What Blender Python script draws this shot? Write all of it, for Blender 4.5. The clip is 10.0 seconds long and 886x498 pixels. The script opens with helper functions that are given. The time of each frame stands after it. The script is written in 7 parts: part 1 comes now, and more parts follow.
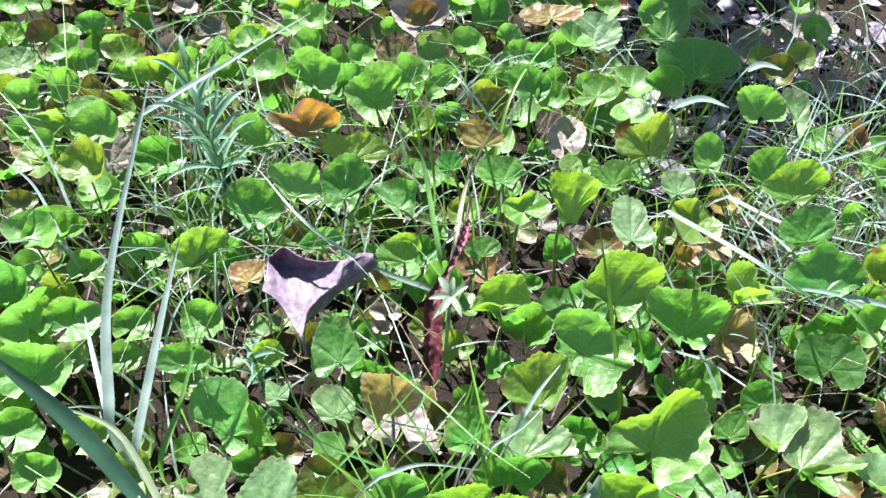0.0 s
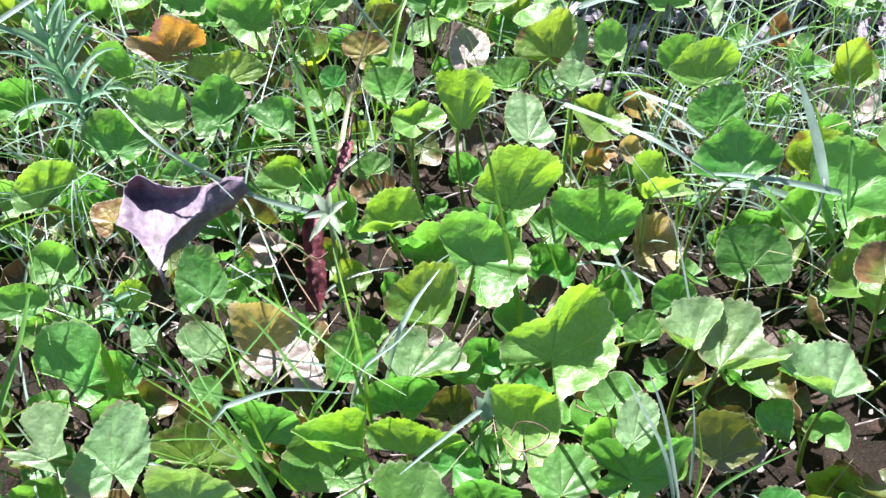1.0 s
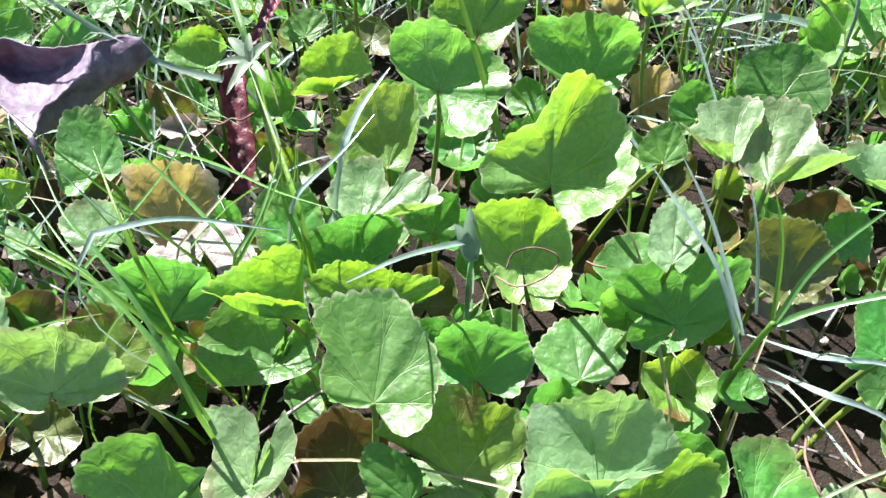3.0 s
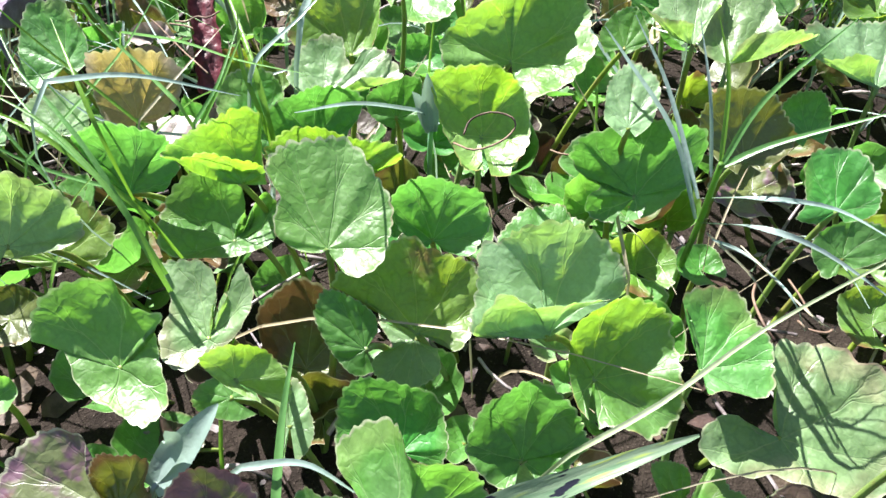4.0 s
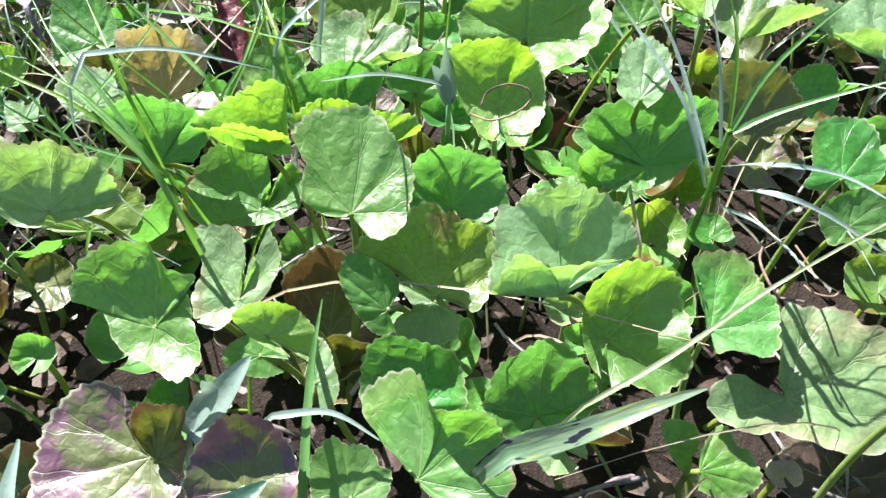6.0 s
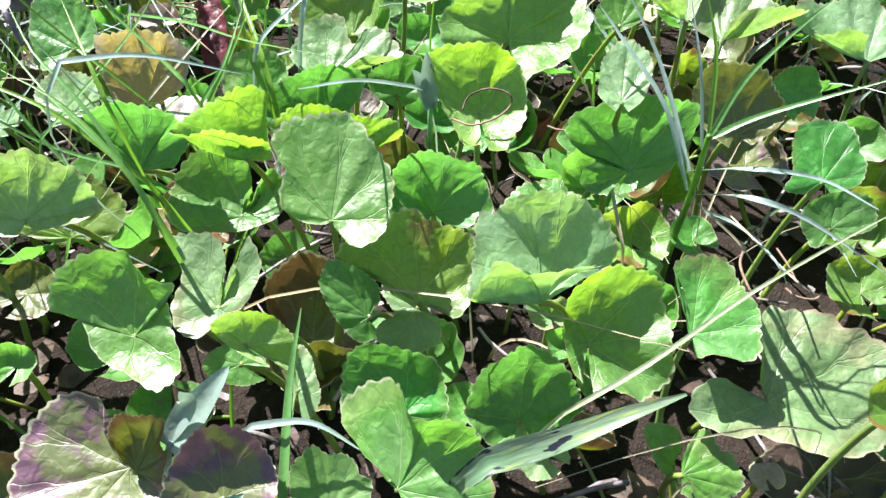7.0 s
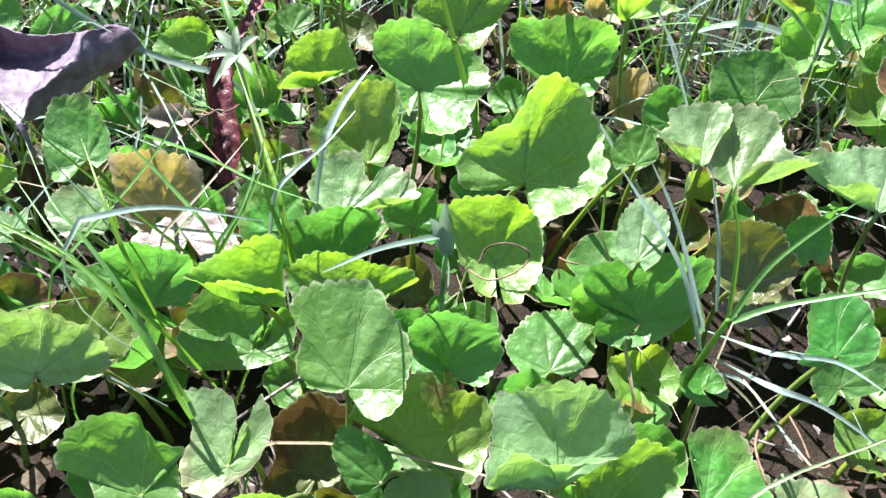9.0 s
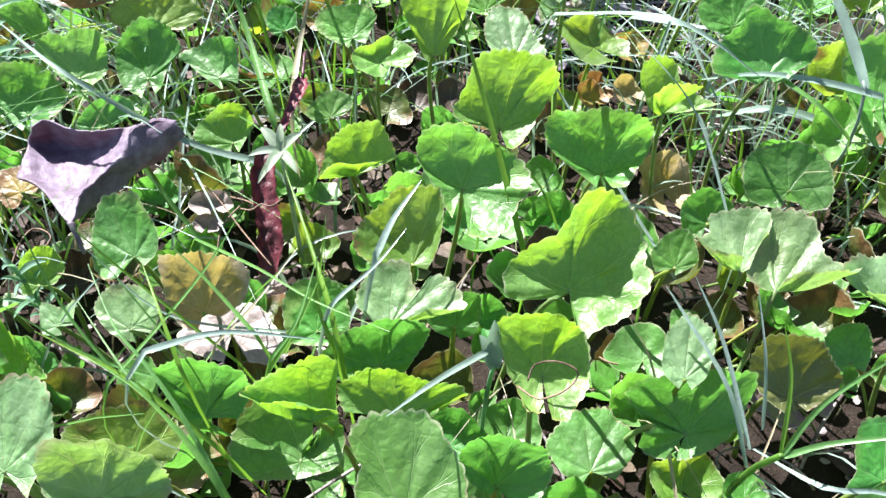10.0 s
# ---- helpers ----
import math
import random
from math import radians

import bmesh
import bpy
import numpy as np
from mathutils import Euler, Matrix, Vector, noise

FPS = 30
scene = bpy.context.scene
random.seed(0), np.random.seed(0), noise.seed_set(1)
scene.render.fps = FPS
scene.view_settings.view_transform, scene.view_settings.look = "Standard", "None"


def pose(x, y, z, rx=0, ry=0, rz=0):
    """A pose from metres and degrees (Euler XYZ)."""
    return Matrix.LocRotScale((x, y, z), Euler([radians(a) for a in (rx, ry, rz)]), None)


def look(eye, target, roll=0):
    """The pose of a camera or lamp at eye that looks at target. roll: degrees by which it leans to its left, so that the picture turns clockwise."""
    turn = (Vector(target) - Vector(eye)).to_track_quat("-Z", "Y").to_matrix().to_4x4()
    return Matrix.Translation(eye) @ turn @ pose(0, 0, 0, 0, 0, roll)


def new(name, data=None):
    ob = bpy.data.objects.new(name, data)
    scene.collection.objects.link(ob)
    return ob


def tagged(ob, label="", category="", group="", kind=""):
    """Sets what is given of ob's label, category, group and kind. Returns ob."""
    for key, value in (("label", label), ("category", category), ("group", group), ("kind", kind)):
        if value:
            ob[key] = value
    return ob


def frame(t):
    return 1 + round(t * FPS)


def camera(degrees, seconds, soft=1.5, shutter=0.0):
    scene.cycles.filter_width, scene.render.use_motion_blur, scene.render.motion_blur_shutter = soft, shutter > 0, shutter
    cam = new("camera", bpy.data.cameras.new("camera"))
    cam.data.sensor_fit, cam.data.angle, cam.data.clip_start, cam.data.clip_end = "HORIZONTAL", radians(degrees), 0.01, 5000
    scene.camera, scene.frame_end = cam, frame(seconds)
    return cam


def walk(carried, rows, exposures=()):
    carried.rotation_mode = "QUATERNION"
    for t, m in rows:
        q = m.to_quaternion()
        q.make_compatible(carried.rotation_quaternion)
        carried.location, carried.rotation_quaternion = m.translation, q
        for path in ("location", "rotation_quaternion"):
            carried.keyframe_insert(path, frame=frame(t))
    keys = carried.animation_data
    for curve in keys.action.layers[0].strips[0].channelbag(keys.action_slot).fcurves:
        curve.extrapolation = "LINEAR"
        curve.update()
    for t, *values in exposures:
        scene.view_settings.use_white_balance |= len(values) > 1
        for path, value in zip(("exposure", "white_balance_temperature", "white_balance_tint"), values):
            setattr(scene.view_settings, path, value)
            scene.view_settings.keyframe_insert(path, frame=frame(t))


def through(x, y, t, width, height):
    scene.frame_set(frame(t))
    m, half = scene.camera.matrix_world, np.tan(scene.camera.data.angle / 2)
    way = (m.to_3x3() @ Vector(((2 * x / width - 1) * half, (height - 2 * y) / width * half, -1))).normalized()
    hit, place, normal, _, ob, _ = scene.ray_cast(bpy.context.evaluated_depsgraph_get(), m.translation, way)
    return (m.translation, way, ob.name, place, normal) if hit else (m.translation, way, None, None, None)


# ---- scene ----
cam = camera(58.13, 10.0)
# seconds, eye, a point ahead, lean
PATH = [
    (0, (0.00006, 0.00003, 0.42003), (0.01135, 0.20844, 0.20453), 4.32),
    (0.5, (0.03283, -0.00003, 0.38874), (0.05202, 0.20210, 0.16789), 3.01),
    (1, (0.04960, 0.00389, 0.36541), (0.07008, 0.20666, 0.14526), 1.72),
    (1.5, (0.07223, 0.02053, 0.32985), (0.09303, 0.22816, 0.11431), -1.12),
    (2, (0.07083, 0.03010, 0.28808), (0.10038, 0.24622, 0.08212), -1.91),
    (2.5, (0.06164, 0.02298, 0.27140), (0.09071, 0.24103, 0.06742), -2.73),
    (3, (0.05448, 0.00418, 0.24998), (0.08446, 0.21799, 0.04168), -1.94),
    (3.2, (0.05483, -0.00000, 0.24726), (0.08517, 0.21118, 0.03636), -1.96),
    (4.3, (0.06002, -0.02672, 0.22135), (0.09240, 0.18234, 0.00864), -1.70),
    (4.5, (0.05972, -0.02693, 0.22098), (0.09151, 0.18070, 0.00678), -1.68),
    (5, (0.05759, -0.02993, 0.22690), (0.08830, 0.17820, 0.01304), -1.92),
    (5.5, (0.05777, -0.03028, 0.22669), (0.08545, 0.17634, 0.01095), -2.51),
    (5.7, (0.05504, -0.03277, 0.22919), (0.08101, 0.17563, 0.01496), -2.87),
    (6.8, (0.05999, -0.03151, 0.22615), (0.09020, 0.17055, 0.00647), -2.25),
    (7, (0.05951, -0.03089, 0.22999), (0.08877, 0.17483, 0.01361), -2.63),
    (7.5, (0.05395, -0.03224, 0.22745), (0.08254, 0.17327, 0.01077), -1.47),
    (8, (0.04338, -0.03743, 0.22420), (0.06911, 0.16687, 0.00602), 1.89),
    (8.5, (0.04542, -0.01843, 0.24075), (0.07504, 0.18990, 0.02693), 1.16),
    (9, (0.05667, -0.00246, 0.25614), (0.09156, 0.20875, 0.04597), 0.39),
    (9.5, (0.06612, 0.00805, 0.26309), (0.10664, 0.22098, 0.05568), 0.32),
    (10, (0.04638, 0.01652, 0.28051), (0.07955, 0.23308, 0.07557), 0.20),
]
walk(cam, [(t, look(eye, target, lean)) for t, eye, target, lean in PATH])

# ---- daylight ----
SUN_FROM = Vector((-0.29, 0.47, 0.835)).normalized()
world = bpy.data.worlds.new("sky")
scene.world = world
world.use_nodes = True
wn = world.node_tree
sky = wn.nodes.new("ShaderNodeTexSky")
sky.sky_type, sky.sun_disc = "NISHITA", False
sky.sun_elevation = math.asin(SUN_FROM.z)
sky.sun_rotation = math.atan2(SUN_FROM.x, SUN_FROM.y)
wn.links.new(sky.outputs[0], wn.nodes["Background"].inputs[0])
wn.nodes["Background"].inputs[1].default_value = 0.045
sun_data = bpy.data.lights.new("sun", "SUN")
sun_data.energy, sun_data.angle, sun_data.color = 4.8, radians(0.53), (1.0, 0.98, 0.965)
sun = new("sun", sun_data)
sun.matrix_world = look(SUN_FROM * 5, (0, 0, 0))
scene.view_settings.exposure = 1.96


# ---- materials ----
class Shader:
    """A node material under construction."""

    def __init__(self, name):
        self.mat = bpy.data.materials.new(name)
        self.mat.use_nodes = True
        self.tree = self.mat.node_tree
        self.tree.nodes.clear()
        self.out = self.node("ShaderNodeOutputMaterial")

    def node(self, kind, inputs=(), operation="", blend="", data="", feature="", uv="", ease=""):
        n = self.tree.nodes.new(kind)
        if operation:
            n.operation = operation
        if blend:
            n.blend_type = blend
        if data:
            n.data_type = data
        if feature:
            n.feature = feature
        if uv:
            n.uv_map = uv
        if ease:
            n.interpolation_type = ease
        for key, value in dict(inputs).items():
            if isinstance(value, bpy.types.NodeSocket):
                self.tree.links.new(value, n.inputs[key])
            else:
                n.inputs[key].default_value = value
        return n

    def noise(self, vector, scale, detail=4.0, rough=0.6, warp=0.0):
        return self.node("ShaderNodeTexNoise", {"Vector": vector, "Scale": scale, "Detail": detail, "Roughness": rough, "Distortion": warp}).outputs["Fac"]

    def math(self, op, a, b=0.0, c=0.0):
        return self.node("ShaderNodeMath", {0: a, 1: b, 2: c}, operation=op).outputs[0]

    def ramp(self, value, low, high, a=0.0, b=1.0):
        return self.node("ShaderNodeMapRange", {"Value": value, "From Min": low, "From Max": high, "To Min": a, "To Max": b}, ease="SMOOTHSTEP").outputs[0]

    def mix(self, fac, a, b, blend="MIX"):
        n = self.node("ShaderNodeMix", {0: fac, 6: a, 7: b}, data="RGBA", blend=blend)
        return n.outputs[2]

    def done(self, shader):
        self.tree.links.new(shader, self.out.inputs["Surface"])
        return self.mat


def rgb(r, g, b):
    return (r, g, b, 1.0)


def blade_material(name, face, glow, patch, patch_at, edge, gloss=0.42, veins=0.6, through=0.47, spots=0.0, grain=28.0):
    """A round leaf: its face colour, the colour of light through it, patches of wear, and a rim colour."""
    s = Shader(name)
    uv = s.node("ShaderNodeUVMap", uv="leaf").outputs[0]
    obj = s.node("ShaderNodeTexCoord").outputs["Object"]
    rnd = s.node("ShaderNodeObjectInfo").outputs["Random"]
    shift = s.node("ShaderNodeVectorMath", {0: obj, 1: s.node("ShaderNodeCombineXYZ", {0: rnd, 1: s.math("MULTIPLY", rnd, 7.3), 2: s.math("MULTIPLY", rnd, 3.1)}).outputs[0]}, operation="ADD").outputs[0]
    xyz = s.node("ShaderNodeSeparateXYZ", {0: uv})
    x, y = s.math("SUBTRACT", xyz.outputs[0], 0.5), s.math("SUBTRACT", xyz.outputs[1], 0.5)
    wob = s.math("MULTIPLY", s.math("SUBTRACT", s.noise(shift, 90.0, 2.0), 0.5), 0.35)
    ang = s.math("ADD", s.math("ARCTAN2", y, x), wob)
    r = s.math("MULTIPLY", s.math("SQRT", s.math("ADD", s.math("MULTIPLY", x, x), s.math("MULTIPLY", y, y))), 2.0)
    # main veins fan out from the stalk, a net of fine ones lies between
    main = s.math("MULTIPLY", s.math("ABSOLUTE", s.math("SINE", s.math("MULTIPLY", ang, 3.6))), s.math("ADD", r, 0.02))
    fork = s.math("MULTIPLY", s.math("ABSOLUTE", s.math("SINE", s.math("ADD", s.math("MULTIPLY", ang, 3.6), s.ramp(r, 0.35, 1.0, 0.0, 0.62)))), s.math("ADD", r, 0.02))
    fork2 = s.math("MULTIPLY", s.math("ABSOLUTE", s.math("SINE", s.math("SUBTRACT", s.math("MULTIPLY", ang, 3.6), s.ramp(r, 0.45, 1.0, 0.0, 0.7)))), s.math("ADD", r, 0.02))
    ribs = s.math("MINIMUM", main, s.math("MINIMUM", fork, fork2))
    vein = s.math("MULTIPLY", s.ramp(ribs, 0.0, 0.05, 1.0, 0.0), s.ramp(r, 0.4, 1.0, 1.0, 0.3))
    fine = s.noise(shift, 1000.0, 3.0)
    blot = s.noise(shift, 85.0, 5.0, 0.68)
    big = s.noise(shift, grain, 3.0, 0.6)
    crooked = s.node("ShaderNodeVectorMath", {0: shift, 1: s.node("ShaderNodeVectorMath", {0: s.node("ShaderNodeTexNoise", {"Vector": shift, "Scale": 220.0, "Detail": 2.0}).outputs["Color"], "Scale": 0.006}, operation="SCALE").outputs[0]}, operation="ADD").outputs[0]
    vor = s.node("ShaderNodeTexVoronoi", {"Vector": crooked, "Scale": 230.0}, feature="DISTANCE_TO_EDGE").outputs[0]
    net = s.math("MULTIPLY", s.ramp(vor, 0.0, 0.2, 1.0, 0.0), s.ramp(big, 0.35, 0.6, 0.25, 1.0))
    hue = s.node("ShaderNodeHueSaturation", {"Color": rgb(*face), "Hue": s.ramp(rnd, 0.0, 1.0, 0.482, 0.512), "Saturation": s.ramp(big, 0.3, 0.7, 0.92, 1.18), "Value": s.math("MULTIPLY", s.math("MULTIPLY", s.ramp(s.math("FRACT", s.math("MULTIPLY", rnd, 17.0)), 0.0, 1.0, 0.82, 1.16), s.ramp(blot, 0.28, 0.72, 0.70, 1.25)), s.ramp(fine, 0.3, 0.7, 0.9, 1.1))}).outputs[0]
    worn = s.ramp(s.math("ADD", s.math("MULTIPLY", big, 0.75), s.math("MULTIPLY", s.math("ADD", r, s.math("MULTIPLY", fine, 0.1)), 0.25)), patch_at, patch_at + 0.13)
    col = s.mix(worn, hue, s.mix(s.ramp(blot, 0.35, 0.65), rgb(*patch), rgb(*(1.5 * c for c in patch))))
    fleck = s.ramp(s.noise(shift, 420.0, 2.0, 0.5), 0.70, 0.76)
    col = s.mix(s.math("MULTIPLY", fleck, 0.2), col, rgb(0.55, 0.60, 0.45))
    if spots:
        dots = s.ramp(s.noise(shift, 190.0, 3.0, 0.5), 0.68, 0.76)
        col = s.mix(s.math("MULTIPLY", dots, spots), col, rgb(0.16, 0.05, 0.02))
    pale = s.mix(0.35, col, rgb(0.55, 0.66, 0.38))
    col = s.mix(s.math("MULTIPLY", vein, veins), col, pale)
    col = s.mix(s.math("MULTIPLY", net, 0.22), col, s.mix(1.0, col, rgb(0.5, 0.6, 0.5), "MULTIPLY"))
    rust = s.ramp(s.noise(shift, 60.0, 3.0), 0.5, 0.62)
    rim = s.math("MULTIPLY", s.ramp(s.math("ADD", r, s.math("MULTIPLY", s.math("SUBTRACT", blot, 0.5), 0.03)), 0.955, 0.985), 0.75)
    col = s.mix(rim, col, s.mix(rust, rgb(0.50, 0.52, 0.34), rgb(*edge)))
    lit = s.mix(worn, s.mix(s.math("MULTIPLY", net, 0.4), s.mix(s.math("MULTIPLY", vein, 0.85), rgb(*glow), rgb(min(1.0, 1.7 * glow[0]), min(1.0, 1.3 * glow[1]), 2.0 * glow[2])), rgb(*(0.45 * c for c in glow))), s.mix(0.5, rgb(*patch), rgb(*glow), "MULTIPLY"))
    lit = s.mix(s.ramp(blot, 0.3, 0.7, 0.05, 0.5), lit, col)
    quilt = s.math("ADD", s.math("MULTIPLY", vor, 0.8), s.math("ADD", s.math("MULTIPLY", vein, -0.35), s.math("ADD", s.math("MULTIPLY", fine, 0.06), s.math("MULTIPLY", s.noise(shift, 130.0, 1.5, 0.4), 0.9))))
    bump = s.node("ShaderNodeBump", {"Height": quilt, "Strength": 0.45, "Distance": 0.0012}).outputs[0]
    top = s.node("ShaderNodeBsdfPrincipled", {"Base Color": col, "Roughness": s.ramp(blot, 0.2, 0.8, gloss - 0.05, gloss + 0.12), "Normal": bump, "IOR": 1.5, "Specular IOR Level": 0.95})
    back = s.node("ShaderNodeBsdfTranslucent", {"Color": lit, "Normal": bump})
    return s.done(s.node("ShaderNodeMixShader", {0: through, 1: top.outputs[0], 2: back.outputs[0]}).outputs[0])


def plain_plant(name, face, glow, gloss=0.4, through=0.4, streak=0.0, streak_colour=(0.5, 0.5, 0.4), scale=60.0):
    """Stalks and grass: colour that varies along the blade and from blade to blade."""
    s = Shader(name)
    obj = s.node("ShaderNodeTexCoord").outputs["Object"]
    rnd = s.node("ShaderNodeObjectInfo").outputs["Random"]
    isle = s.node("ShaderNodeNewGeometry").outputs["Random Per Island"]
    mottled = s.noise(obj, scale, 4.0)
    fine = s.noise(obj, 700.0, 2.0)
    var = s.math("FRACT", s.math("ADD", rnd, isle))
    col = s.node("ShaderNodeHueSaturation", {"Color": rgb(*face), "Hue": s.ramp(var, 0.0, 1.0, 0.475, 0.52), "Value": s.math("ADD", s.ramp(mottled, 0.25, 0.75, 0.7, 1.2), s.math("MULTIPLY", fine, 0.15)), "Saturation": s.ramp(var, 0.0, 1.0, 1.1, 0.85)}).outputs[0]
    if streak:
        col = s.mix(s.math("MULTIPLY", s.ramp(s.noise(obj, scale * 1.7, 3.0), 0.5, 0.62), streak), col, rgb(*streak_colour))
    bump = s.node("ShaderNodeBump", {"Height": fine, "Strength": 0.3, "Distance": 0.0005}).outputs[0]
    top = s.node("ShaderNodeBsdfPrincipled", {"Base Color": col, "Roughness": gloss, "Normal": bump, "Specular IOR Level": 0.5})
    back = s.node("ShaderNodeBsdfTranslucent", {"Color": s.mix(0.4, rgb(*glow), col)})
    return s.done(s.node("ShaderNodeMixShader", {0: through, 1: top.outputs[0], 2: back.outputs[0]}).outputs[0])


def mould_material(name):
    """A dying grass blade: grey-green, streaked yellow and white along its length, with black mould."""
    s = Shader(name)
    flat = s.node("ShaderNodeUVMap").outputs[0]
    obj = s.node("ShaderNodeTexCoord").outputs["Object"]
    along = s.node("ShaderNodeVectorMath", {0: flat, 1: (0.06, 1.0, 1.0)}, operation="MULTIPLY").outputs[0]
    spread = s.node("ShaderNodeVectorMath", {0: flat, 1: (0.22, 1.0, 1.0)}, operation="MULTIPLY").outputs[0]
    lines, wide, blots, fine = s.noise(along, 700.0, 3.0), s.noise(along, 420.0, 2.0), s.noise(spread, 330.0, 3.0, 0.5), s.noise(obj, 900.0, 2.0)
    col = s.mix(s.ramp(wide, 0.38, 0.62), rgb(0.12, 0.22, 0.12), rgb(0.22, 0.30, 0.19))
    col = s.mix(s.ramp(lines, 0.55, 0.66), col, rgb(0.34, 0.42, 0.10))
    col = s.mix(s.ramp(s.noise(along, 650.0, 2.0), 0.60, 0.70), col, rgb(0.42, 0.44, 0.42))
    col = s.mix(s.ramp(blots, 0.585, 0.615), col, rgb(0.018, 0.018, 0.03))
    bump = s.node("ShaderNodeBump", {"Height": s.math("ADD", lines, s.math("MULTIPLY", fine, 0.3)), "Strength": 0.5, "Distance": 0.0005}).outputs[0]
    top = s.node("ShaderNodeBsdfPrincipled", {"Base Color": col, "Roughness": 0.4, "Normal": bump, "Specular IOR Level": 0.5})
    back = s.node("ShaderNodeBsdfTranslucent", {"Color": col})
    return s.done(s.node("ShaderNodeMixShader", {0: 0.3, 1: top.outputs[0], 2: back.outputs[0]}).outputs[0])


def litter_material(name, dark, light, gloss=0.6, through=0.15, scale=45.0, glow=None):
    """Dead leaves and twigs: blotched, veined, dull."""
    s = Shader(name)
    obj = s.node("ShaderNodeTexCoord").outputs["Object"]
    rnd = s.node("ShaderNodeObjectInfo").outputs["Random"]
    isle = s.node("ShaderNodeNewGeometry").outputs["Random Per Island"]
    a, b, fine = s.noise(obj, scale, 5.0, 0.65), s.noise(obj, scale * 4, 4.0, 0.6), s.noise(obj, 1100.0, 3.0)
    col = s.mix(s.ramp(s.math("ADD", s.math("MULTIPLY", a, 0.65), s.math("MULTIPLY", b, 0.35)), 0.36, 0.62), rgb(*dark), rgb(*light))
    col = s.node("ShaderNodeHueSaturation", {"Color": col, "Hue": s.ramp(isle, 0, 1, 0.48, 0.52), "Value": s.math("ADD", s.ramp(isle, 0.0, 1.0, 0.6, 1.2), s.math("MULTIPLY", fine, 0.25))}).outputs[0]
    bump = s.node("ShaderNodeBump", {"Height": s.math("ADD", b, s.math("MULTIPLY", fine, 0.3)), "Strength": 0.7, "Distance": 0.001}).outputs[0]
    top = s.node("ShaderNodeBsdfPrincipled", {"Base Color": col, "Roughness": gloss, "Normal": bump, "Specular IOR Level": 0.4})
    back = s.node("ShaderNodeBsdfTranslucent", {"Color": rgb(*glow) if glow else col})
    return s.done(s.node("ShaderNodeMixShader", {0: through, 1: top.outputs[0], 2: back.outputs[0]}).outputs[0])


def soil_material():
    s = Shader("soil")
    obj = s.node("ShaderNodeTexCoord").outputs["Object"]
    a, b, c = s.noise(obj, 22.0, 6.0, 0.7), s.noise(obj, 140.0, 6.0, 0.7), s.noise(obj, 900.0, 3.0)
    col = s.mix(s.ramp(a, 0.35, 0.65), rgb(0.015, 0.011, 0.009), rgb(0.034, 0.025, 0.020))
    col = s.mix(s.ramp(b, 0.55, 0.75), col, rgb(0.030, 0.022, 0.018))
    col = s.mix(s.math("MULTIPLY", s.ramp(c, 0.6, 0.75), 0.5), col, rgb(0.20, 0.16, 0.13))
    bump = s.node("ShaderNodeBump", {"Height": s.math("ADD", b, s.math("MULTIPLY", c, 0.4)), "Strength": 0.9, "Distance": 0.004}).outputs[0]
    return s.done(s.node("ShaderNodeBsdfPrincipled", {"Base Color": col, "Roughness": 0.95, "Specular IOR Level": 0.15, "Normal": bump}).outputs[0])


TONES = {
    "green": blade_material("leaf_green", (0.130, 0.315, 0.080), (0.27, 0.66, 0.060), (0.17, 0.30, 0.07), 0.60, (0.35, 0.22, 0.14), spots=0.15),
    "deep": blade_material("leaf_deep_green", (0.088, 0.262, 0.064), (0.20, 0.57, 0.065), (0.11, 0.26, 0.05), 0.62, (0.22, 0.20, 0.10)),
    "lime": blade_material("leaf_lime", (0.170, 0.335, 0.085), (0.40, 0.72, 0.03), (0.22, 0.31, 0.09), 0.70, (0.42, 0.30, 0.12), spots=0.2),
    "pale": blade_material("leaf_pale", (0.225, 0.370, 0.175), (0.36, 0.63, 0.08), (0.27, 0.29, 0.15), 0.60, (0.40, 0.27, 0.20), spots=0.4),
    "rusty": blade_material("leaf_rusty", (0.16, 0.28, 0.065), (0.44, 0.62, 0.03), (0.19, 0.12, 0.04), 0.62, (0.30, 0.14, 0.08), spots=0.9, grain=60.0),
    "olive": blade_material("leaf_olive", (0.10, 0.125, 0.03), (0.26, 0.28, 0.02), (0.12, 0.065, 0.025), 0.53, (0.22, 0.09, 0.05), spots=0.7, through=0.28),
    "purple": blade_material("leaf_purple", (0.130, 0.165, 0.055), (0.28, 0.32, 0.04), (0.120, 0.06, 0.085), 0.51, (0.24, 0.08, 0.11), spots=0.3, grain=115.0, through=0.2),
    "tan": blade_material("leaf_tan", (0.30, 0.24, 0.13), (0.56, 0.43, 0.08), (0.40, 0.32, 0.27), 0.58, (0.42, 0.34, 0.28), gloss=0.55, through=0.4, spots=0.4),
    "ashen": blade_material("leaf_ashen", (0.285, 0.235, 0.215), (0.26, 0.22, 0.17), (0.26, 0.20, 0.20), 0.50, (0.26, 0.19, 0.17), gloss=0.55, through=0.2, spots=0.5),
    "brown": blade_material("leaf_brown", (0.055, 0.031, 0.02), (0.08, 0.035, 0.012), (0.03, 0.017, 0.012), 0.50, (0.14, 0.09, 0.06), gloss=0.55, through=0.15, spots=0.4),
    "russet": blade_material("leaf_russet", (0.17, 0.12, 0.05), (0.62, 0.30, 0.03), (0.20, 0.10, 0.09), 0.56, (0.22, 0.08, 0.12), spots=0.5, grain=60.0),
    "yellow": blade_material("leaf_yellow", (0.30, 0.23, 0.06), (0.42, 0.30, 0.03), (0.20, 0.10, 0.03), 0.50, (0.24, 0.10, 0.04), spots=0.7),
}
